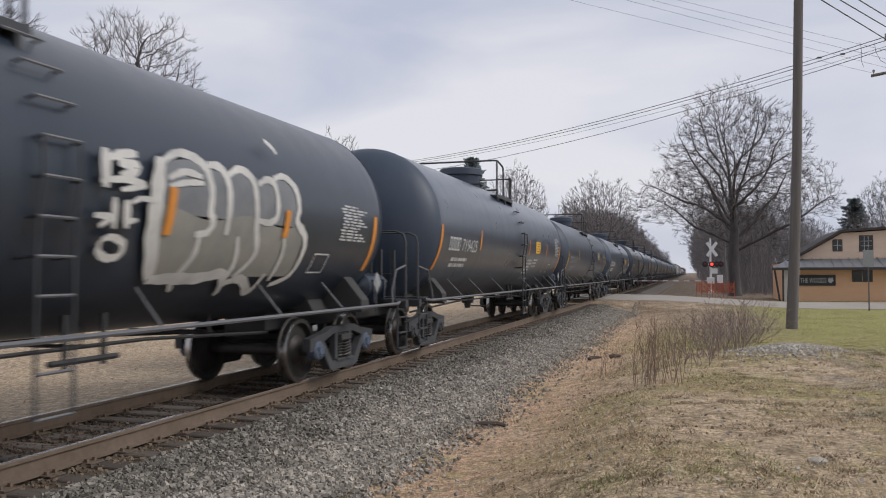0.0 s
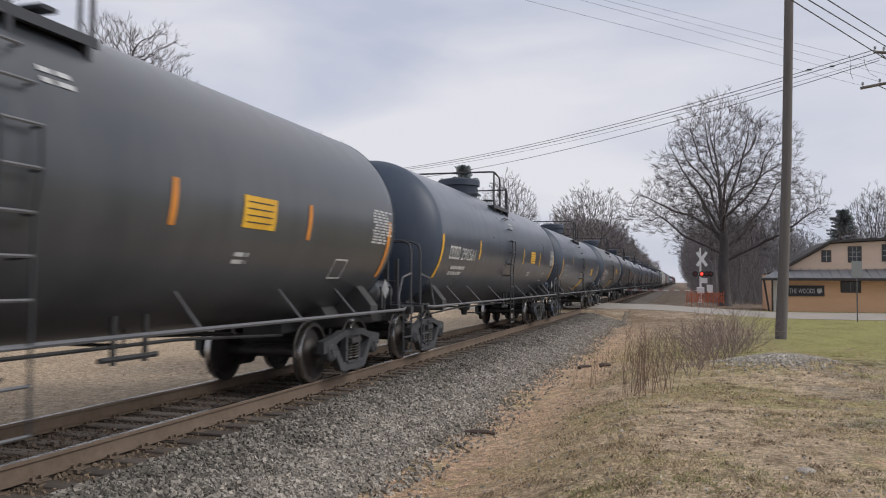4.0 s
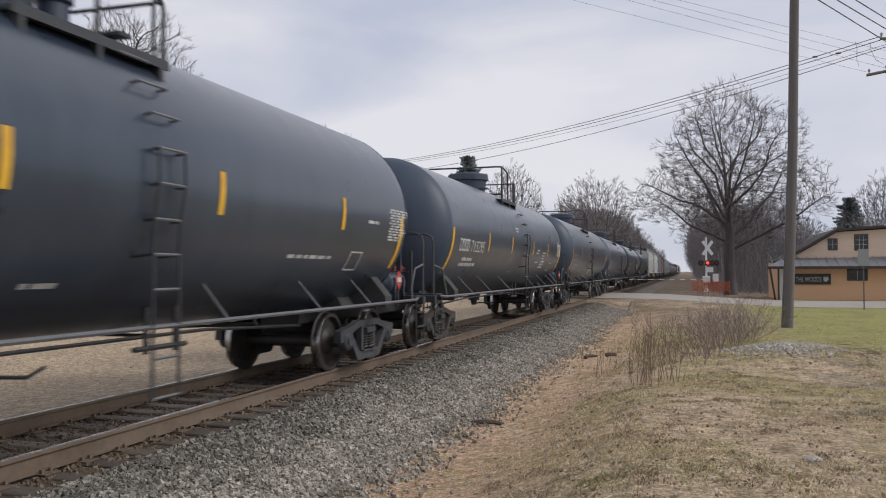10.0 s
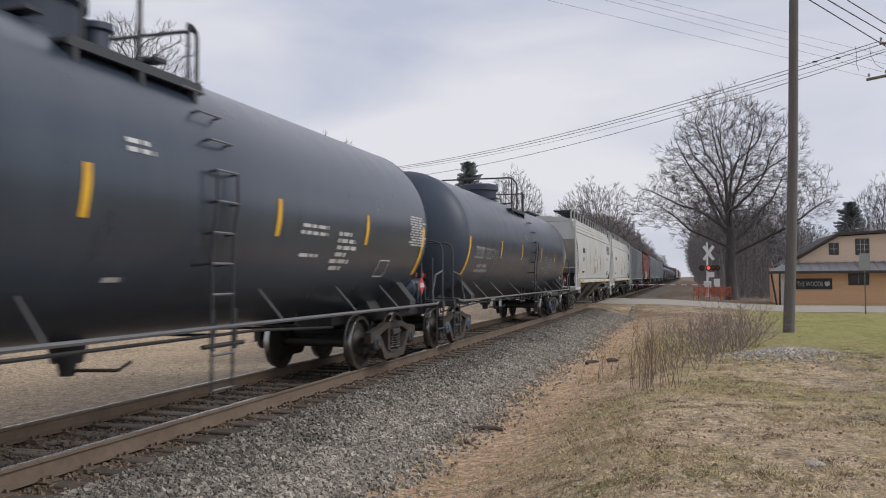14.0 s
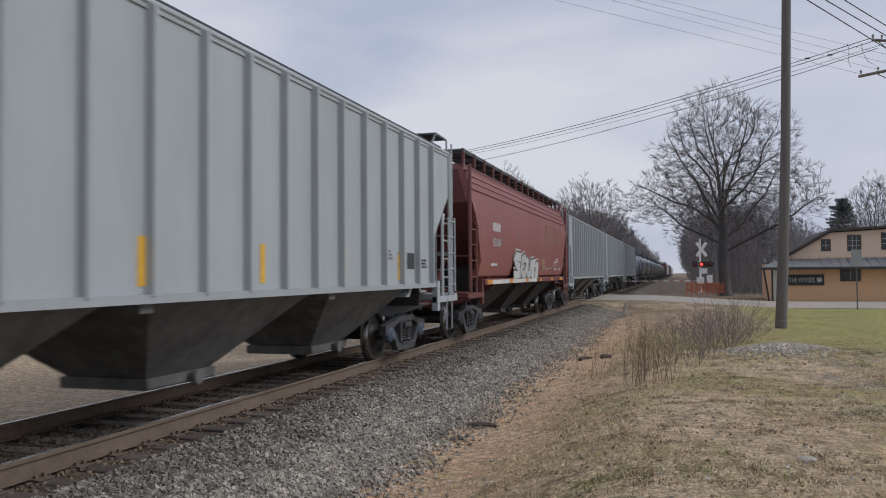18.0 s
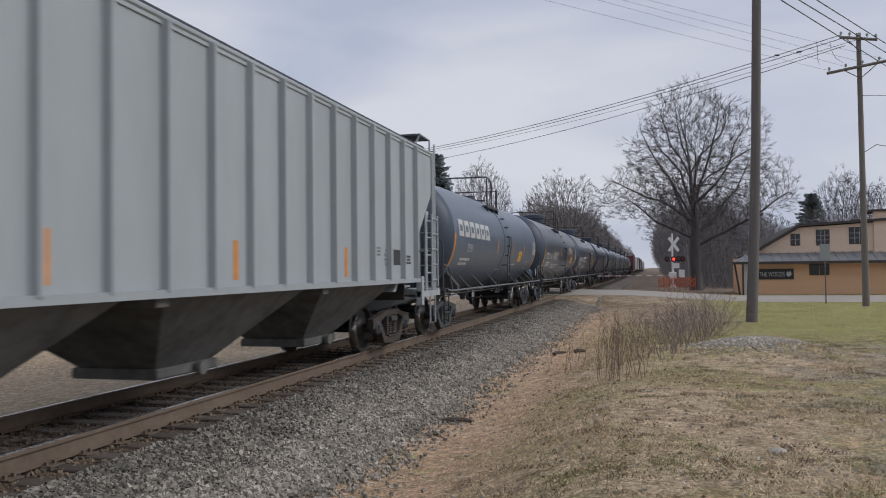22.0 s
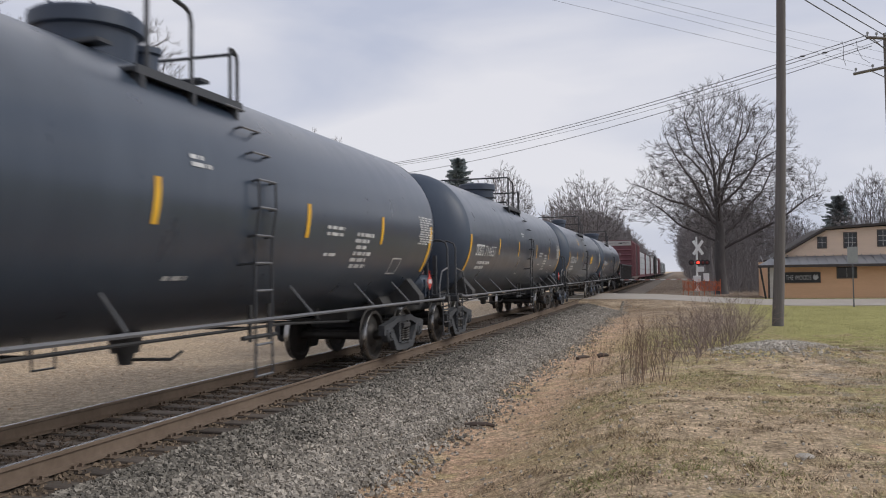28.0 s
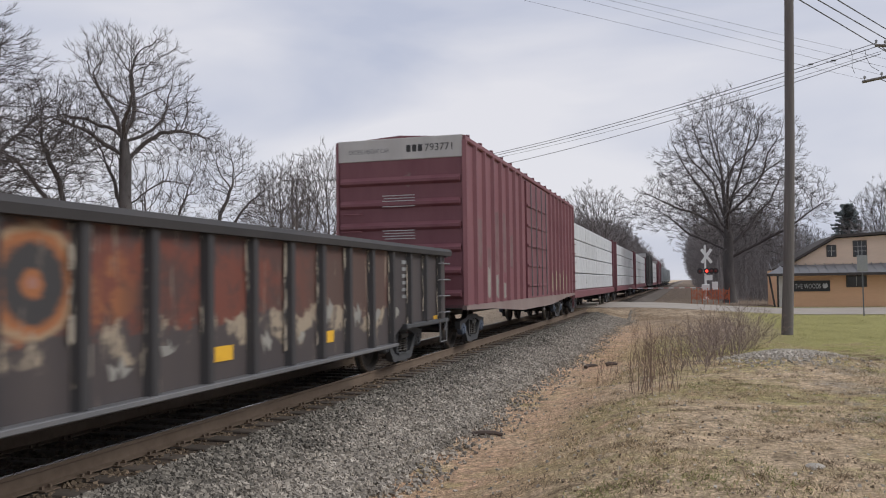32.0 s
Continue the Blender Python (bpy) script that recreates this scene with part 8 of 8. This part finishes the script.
def leaves(name, count, place, size, seed, label):
    """Fallen leaves: small bent four-cornered pieces lying at odd angles."""
    rs = np.random.RandomState(seed)
    p = place(rs, count)
    a = rs.uniform(0, 6.283, count)
    s2 = rs.uniform(*size, count)
    u = np.stack([np.cos(a), np.sin(a), rs.uniform(-0.3, 0.5, count)], -1) * s2[:, None]
    w = np.stack([-np.sin(a), np.cos(a), rs.uniform(-0.3, 0.5, count)], -1) * (s2 * 0.6)[:, None]
    v = np.stack([p - u, p + w, p + u, p - w], 1)
    v[:, 2, 2] += s2 * 0.3
    me = bpy.data.meshes.new(name)
    me.from_pydata(v.reshape(-1, 3).tolist(), [], np.arange(4 * count).reshape(-1, 4).tolist())
    me.materials.append(LEAF)
    return tagged(new(name, me), label, "leaves", "", "stuff")


def far_side(rs, n):
    x, y = -3.2 - 13 * rs.rand(n) ** 1.3, 4 + 46 * rs.rand(n)
    z = np.array([ground_z(a, b2) for a, b2 in zip(x, y)])
    return np.stack([x, y, z + 0.015], -1)


leaves("fallen_leaves", 9000, far_side, (0.012, 0.032), 1, "brown fallen leaves on the gravel beyond the track")
leaves("fallen_leaves", 7000, field(3.0, 13.5, 4.5, 28, 1.6, 0.3), (0.012, 0.035), 2, "scattered brown leaf crumbs in the grass")

# ---------------------------------------------------------------- track pieces near the camera
def tie_shape():
    s = Shape()
    return s.box(-1.3, 1.3, -0.115, 0.115, -0.36, -0.185, 0.012)


rnd = random.Random(6)
for k in range(250):
    y = -4 + 0.495 * k
    if 47.5 < y < 65:
        continue
    part("tie", tie_shape, TIE_WOOD, track, "", pose(rnd.uniform(-0.03, 0.03), y, rnd.uniform(-0.012, 0.004), 0, 0, rnd.uniform(-0.7, 0.7)), "tie")
far_ties = Shape()
for k in range(520):
    y = 120 + 0.495 * k
    far_ties.box(-1.3, 1.3, y - 0.115, y + 0.115, -0.36, -0.19)
part("far_ties", far_ties, TIE_WOOD, track, smooth=False)
track.children[-1]["kind"] = "stuff"


def plate_shape():
    s = Shape()
    s.box(-0.18, 0.18, -0.09, 0.09, -0.187, -0.176)
    for x in (-0.1, 0.1):
        for y in (-0.05, 0.05):
            s.box(x - 0.016, x + 0.016, y - 0.012, y + 0.012, -0.18, -0.145)
    return s


for k in range(70):
    y = -1 + 0.495 * k - 0.03
    for x in (-0.753, 0.753):
        part("tie_plate", plate_shape, RAIL_BROWN, track, "", pose(x, -4 + 0.495 * (k + 6), 0), "plate")
for k in range(4):
    part("crossing_panel", Shape().box((-1.9, -0.66, 0.0, 0.86)[k], (-0.86, 0.0, 0.66, 1.9)[k], 48.7, 61.5, -0.2, -0.004), ASPHALT, track, "crossing surface panel")

# odd pieces lying about
WOODBIT = surface("dark_rotten_wood", (0.06, 0.045, 0.038), (0.12, 0.09, 0.075), grain=9, rough=0.95, bump=0.4)
for (x, y, L, r, a, lab) in ((3.42, 11.6, 0.42, 0.045, 20, "dark rotten wood lump in the ditch"), (3.85, 21.2, 0.55, 0.05, 65, "broken dark branch lying in the ditch"), (4.35, 21.3, 0.3, 0.06, 30, "broken dark branch lying in the ditch")):
    s = Shape()
    rr = random.Random(int(x * 100))
    s.tube([(-L / 2, 0, 0), (-L / 4, rr.uniform(-.04, .04), 0.03), (L / 4, rr.uniform(-.04, .04), 0.02), (L / 2, rr.uniform(-.05, .05), 0.0)], r, 7, r * 0.6)
    solid("wood_piece", s, WOODBIT, lab, "wood", place=pose(x, y, ground_z(x, y) + r * 0.5, 0, 0, a))
s = Shape()
s.lathe([(-0.02, 0.06), (0.0, 0.085), (0.02, 0.06), (0.03, 0.0)], 7, "z")
solid("pale_stone", s, PALE_STONE, "flat pale stone in the grass", "stone", place=pose(7.25, 7.75, ground_z(7.25, 7.75) + 0.01))


# ---------------------------------------------------------------- the train, lead car first: middle of each car along the track at 0 s
TRAIN = []


def add(car, y):
    TRAIN.append((car, y))


c0 = tank_car("graffiti", "black tank car with white-outlined sprayed graffiti letters", TANK_BLACK, "719418", 11, MARK_ORANGE, stripe_set=(), lad=0.63, blocks=(), data=(6.12, 7.1, 2.05, 2.6), girth=0.957)
bubble_graffiti(c0)
add(c0, 4.6)
add(tank_car("", "charcoal tank car with orange strips and white number", TANK_GREY, "719425", 12, MARK_ORANGE, panel=(2.62, 2.16), stripe_set=(-4.4, 1.6, 4.59), strip_z=2.08, lad=0.5, blocks=((1.58, 2.46, 1.55, 1.96), (2.57, 3.41, 1.70, 1.98), (1.89, 2.16, 1.38, 1.42), (4.71, 5.07, 1.58, 1.62)), data=(6.32, 7.3, 2.12, 2.75), girth=1.02), 22.9)
add(tank_car("", "black tank car with faded orange panel and strap", TANK_BLACK, "729089", 13, panel=(3.25, 2.3), panel_paint=MARK_TAN, text=MARK_GREY, stripe_set=(-4.3, 1.86, 4.77), strip_z=2.17, shift=0.8, lad=0.18, blocks=((1.76, 2.25, 1.55, 1.94), (3.48, 4.28, 1.71, 1.93), (4.72, 5.47, 1.58, 1.93)), data=(6.12, 7.0, 2.1, 2.68), band=True, girth=0.963), 40.9)
add(tank_car("", "glossy blue-black tank car with a raised strap", TANK_GREY, "725088", 14, MARK_YELLOW, panel=(3.61, 2.18), stripe_set=(-4.3, 1.96, 4.93), shift=0.85, lad=0.17, blocks=((2.11, 3.39, 1.30, 1.74), (3.61, 4.69, 1.48, 1.76), (5.29, 6.0, 1.58, 1.91)), data=(6.6, 7.5, 2.05, 2.69), band=True, girth=0.97), 59.2)
add(tank_car("", "dusty brown-black tank car with orange strips", TANK_BROWN, "290552", 15, MARK_ORANGE, panel=(2.7, 2.13), stripe_set=(-4.3, 1.4, 4.4), lad=-0.6, blocks=((2.6, 3.3, 1.70, 1.86), HIGH), girth=1.02), 77.8)
add(tank_car("", "charcoal tank car with yellow strips", TANK_GREY, "290561", 16, panel=(2.7, 2.13), stripe_set=(-4.3, 1.4, 4.4), lad=-0.6, blocks=((2.6, 3.3, 1.70, 1.86), HIGH), girth=1.02), 96.0)
add(tank_car("", "black tank car with a yellow warning panel", TANK_GREY, "726479", 17, MARK_YELLOW, panel=(3.6, 1.9), swoosh=(0.2, 1.0, 1.13, 1.73), text=MARK_GREY, stripe_set=(-4.3, 1.25, 4.79), strip_z=2.2, lad=-0.58, blocks=((2.64, 3.51, 1.88, 2.19), (3.57, 4.29, 1.56, 1.76), (0.98, 1.59, 1.59, 1.74), (4.39, 5.23, 1.62, 1.8)), data=(6.45, 7.5, 1.95, 2.5), girth=0.99), 114.1)
add(tank_car("", "dusty black tank car with a yellow warning panel", TANK_BROWN, "290565", 18, MARK_ORANGE, panel=(2.2, 2.13), swoosh=(-0.1, 0.66, 1.12, 1.73), stripe_set=(-4.3, 1.07, 4.12), lad=-0.92, blocks=((2.43, 3.12, 1.71, 1.87), HIGH, (-0.1, 0.4, 1.76, 1.84)), data=(5.99, 7.0, 2.16, 2.7), girth=1.02), 132.5)
add(tank_car("", "dusty brown-black tank car with orange strips", TANK_BROWN, "290519", 19, MARK_ORANGE, panel=(2.85, 2.11), panel_paint=MARK_ORANGE, stripe_set=(-4.3, 1.6, 4.63), lad=-0.46, blocks=((0.32, 0.76, 1.74, 1.87), (2.89, 3.64, 1.67, 1.86), (0.35, 1.3, 1.37, 1.62), (0.26, 0.81, 3.03, 3.23)), data=(6.49, 7.5, 2.16, 2.7), girth=1.02), 150.2)
add(tank_car("", "charcoal tank car with yellow strips and white number", TANK_GREY, "712406", 20), 168.4)
add(tank_car("", "charcoal tank car with outlined pale number", TANK_GREY, "230113", 21, text=MARK_WHITE, stripe_set=(-4.2, -1.09, 1.77, 4.96), strip_z=2.15, shift=0.6, lad=0.18, blocks=((3.53, 5.04, 1.72, 1.78), (-0.68, 0.17, 1.42, 1.47), (5.79, 6.38, 2.28, 2.34)), data=(6.8, 7.7, 2.05, 2.58), girth=1.012), 186.8)
add(tank_car("", "charcoal tank car with yellow strips and white number", TANK_GREY, "713295", 22), 205.1)
add(tank_car("", "charcoal tank car with pale worn number", TANK_GREY, "221503", 23, MARK_ORANGE, text=MARK_GREY, stripe_set=(-4.5, -1.55, 1.64, 4.71), strip_z=2.15, shift=0.4, lad=-1.0, blocks=((2.3, 3.16, 1.70, 1.76), (3.59, 4.04, 1.67, 1.77), (4.58, 5.88, 1.72, 1.78)), swoosh=(0.2, 0.6, 1.42, 1.75), girth=1.025), 223.8)
add(tank_car("", "black tank car with yellow strips", TANK_GREY, "730366", 24, text=MARK_GREY, stripe_set=(-4.2, -0.94, 2.31, 5.23), strip_z=2.27, shift=0.7, lad=0.43, blocks=LINES[:2], data=(6.64, 7.6, 2.05, 2.52)), 242.0)
add(tank_car("", "charcoal tank car with yellow strips and white number", TANK_GREY, "713274", 25), 260.4)
add(tank_car("", "glossy black tank car with yellow strips", TANK_BLACK, "732711", 26, text=MARK_GREY), 278.8)
add(hopper_car("off-white covered hopper with smooth curved sides and rust streaks", HOPPER_WHITE, "2351", 27, half=8.25, curved=True, big_mark=MARK_SLATE, strips=((-7.0, 0.9), (-4.0, 0.5), (-1.3, 0.47), (0.98, 0.47), (3.45, 0.45), (6.0, 0.85))), 297.75)
add(hopper_car("off-white covered hopper with rust runs and yellow sill strips", HOPPER_WHITE, "2383", 28, half=8.35, curved=True, big_mark=MARK_SLATE, strips=((-7.0, 0.9), (-4.0, 0.5), (-1.3, 0.47), (0.98, 0.47), (3.45, 0.45), (6.0, 0.85))), 315.75)
add(hopper_car("pale grey covered hopper with ribbed sides and yellow strips", HOPPER_GREY, "462108", 29, ribs=16, strips=[(y, 0) for y in (-6.2, -4.1, -1.9, 0.35, 2.8, 5.2)]), 334.05)
add(hopper_car("oxide-red covered hopper with silver sprayed letters", HOPPER_RED, "820484", 30, half=8.15, curved=True, trim=HOPPER_RED_TRIM_SHADE, under=HOPPER_UNDER, tag="letters", stripe=MARK_ORANGE, strips=((-6.8, 0.6), (-4.0, 0.45), (-1.46, 0.43), (1.06, 0.5), (3.62, 0.46), (5.82, 0.66))), 352.45)
add(hopper_car("pale grey covered hopper with ribbed sides and yellow strips", HOPPER_GREY, "462231", 31, ribs=16, strips=[(y, 0) for y in (-6.4, -4.3, -1.95, 0.3, 2.7, 5.0, 7.3)]), 370.35)
add(hopper_car("pale grey covered hopper with ribbed sides and brown labels", HOPPER_GREY, "462350", 32, ribs=16, labels=(-5.4, -3.5, 0.02, 3.57)), 388.8)
add(hopper_car("pale grey covered hopper with ribbed sides and orange strips", HOPPER_GREY, "462412", 33, ribs=16, stripe=MARK_ORANGE, strips=[(y, 0) for y in (-6.6, -3.45, -0.35, 3.2)]), 407.15)
c23 = tank_car("", "blue-grey tank car with large white letter shapes", TANK_BLUE, "75195", 34, MARK_ORANGE, panel=(3.15, 1.85), big=True, shift=-0.1, band=True, stripe_set=(-1.34, 1.76, 4.33), lad=0.58, blocks=((-0.6, 0.3, 1.5, 1.58), (2.2, 3.0, 1.66, 1.76)), girth=0.975)
for ob in c23.children:      # a shorter car than the others, its manway set low behind the platform
    if ob.name.startswith("manway"):
        ob.location.z = -0.34
    if ob.name.startswith("truck"):
        ob.location.y *= 0.935
    else:
        ob.matrix_basis = Matrix.Diagonal((1, 0.935, 1, 1)) @ ob.matrix_basis
add(c23, 424.9)
add(tank_car("", "black tank car with yellow strips and white number", TANK_GREY, "215331", 35, MARK_YELLOW, stripe_set=(-3.6, -0.95, 2.68, 5.17), strip_z=2.21, shift=0.35, lad=0.45, panel=(4.15, 1.88), blocks=((-4.3, -1.88, 1.96, 2.35), (-4.3, -1.3, 1.53, 1.78), (3.13, 4.95, 2.36, 2.74), (3.2, 3.85, 1.58, 1.76), (4.5, 5.2, 1.58, 1.76))), 442.5)
add(tank_car("", "black tank car with orange strips and white number", TANK_GREY, "215377", 36, MARK_ORANGE, stripe_set=(-3.6, -0.95, 2.68, 5.17), strip_z=2.21, shift=0.35, lad=0.45, panel=(4.15, 1.88), blocks=((-4.3, -1.88, 1.96, 2.35), (-4.3, -1.3, 1.53, 1.78), (3.13, 4.95, 2.36, 2.74), (3.2, 3.85, 1.58, 1.76), (4.5, 5.2, 1.58, 1.76))), 460.1)
add(tank_car("", "charcoal tank car with orange strips", TANK_GREY, "714503", 37, MARK_ORANGE), 478.1)
add(tank_car("", "charcoal tank car with yellow strips", TANK_GREY, "714622", 38), 496.5)
add(tank_car("", "charcoal tank car with yellow strips and white number", TANK_GREY, "714648", 39), 514.9)
add(tank_car("", "charcoal tank car with yellow strips and white number", TANK_GREY, "714657", 40), 533.2)
c30 = tank_car("", "black tank car with repainted grey patches and yellow number", TANK_GREY, "204223", 41, panel=(1.77, 2.03), stripe_set=(-4.6, -2.21, 0.17, 2.61), strip_z=2.12, shift=0.6, lad=-1.28, blocks=((1.57, 2.29, 1.68, 1.98),))
part("stencil", bars_on_tank(-3.68, 3.21, 4, 42, 0.045, 0.035, 0.55), MARK_YELLOW, c30, "yellow stencilled lines")
for ob in c30.children:      # a slimmer manway than the others
    if ob.name.startswith("manway"):
        ob.matrix_basis = Matrix.Translation((0, 0.05, 0)) @ Matrix.Diagonal((0.66, 0.66, 1, 1)) @ ob.matrix_basis
for k, (y0, y1, z0, z1) in enumerate(((-5.2, -2.35, 1.30, 2.33), (0.3, 4.9, 1.60, 2.02), (2.7, 4.9, 2.02, 2.5), (-1.95, -0.2, 2.2, 3.45))):
    part("repainted_patch", Shape().shell_patch(y0, y1, z0, z1, TR + 0.003 + 0.001 * k, ZC), TANK_PATCH, c30, "paler grey repainted patch")
add(c30, 551.7)
add(tank_car("", "charcoal tank car with yellow strips and white number", TANK_GREY, "714694", 42), 569.7)
add(gondola_car(), 587.2)
add(boxcar("maroon ribbed boxcar with a pale end band", BOX_RED), 606.0)
for k in range(3):
    add(lumber_car("lumber car stacked with white-wrapped bundles"), 626.4 + 23.6 * k)
add(boxcar("dark boxcar with ribbed sides", GON_POST, detailed=False), 693.5)
add(lumber_car("lumber car stacked with white-wrapped bundles"), 714.8)
add(boxcar("maroon ribbed boxcar with a pale end band", BOX_RED, detailed=False), 736.2)
for k in range(5):
    add(hopper_car("pale grey covered hopper with ribbed sides", HOPPER_GREY, "462%d" % (500 + 7 * k), 50 + k, ribs=16), 757.0 + 18.4 * k)


def motions():
    """The train runs along the straight track at one speed; its wheels roll."""
    for car, y in TRAIN:
        walk(car, [(t, pose(0, y - SPEED * t, 0)) for t in range(0, 33, 4)])
    first = {}
    for w, e in WHEELSETS:
        if e not in first:
            first[e] = w
            walk(w, [(k / FPS, Matrix.Translation((0, e, RADIUS)) @ Matrix.Rotation(SPEED * k / FPS / RADIUS, 4, "X")) for k in range(32 * FPS + 1)])
        else:
            # wheels of the same axle place roll alike: they share the first one's keys
            a, b = w.animation_data_create(), first[e].animation_data
            w.rotation_mode = "QUATERNION"
            a.action = b.action
            a.action_slot = b.action_slot


motions()
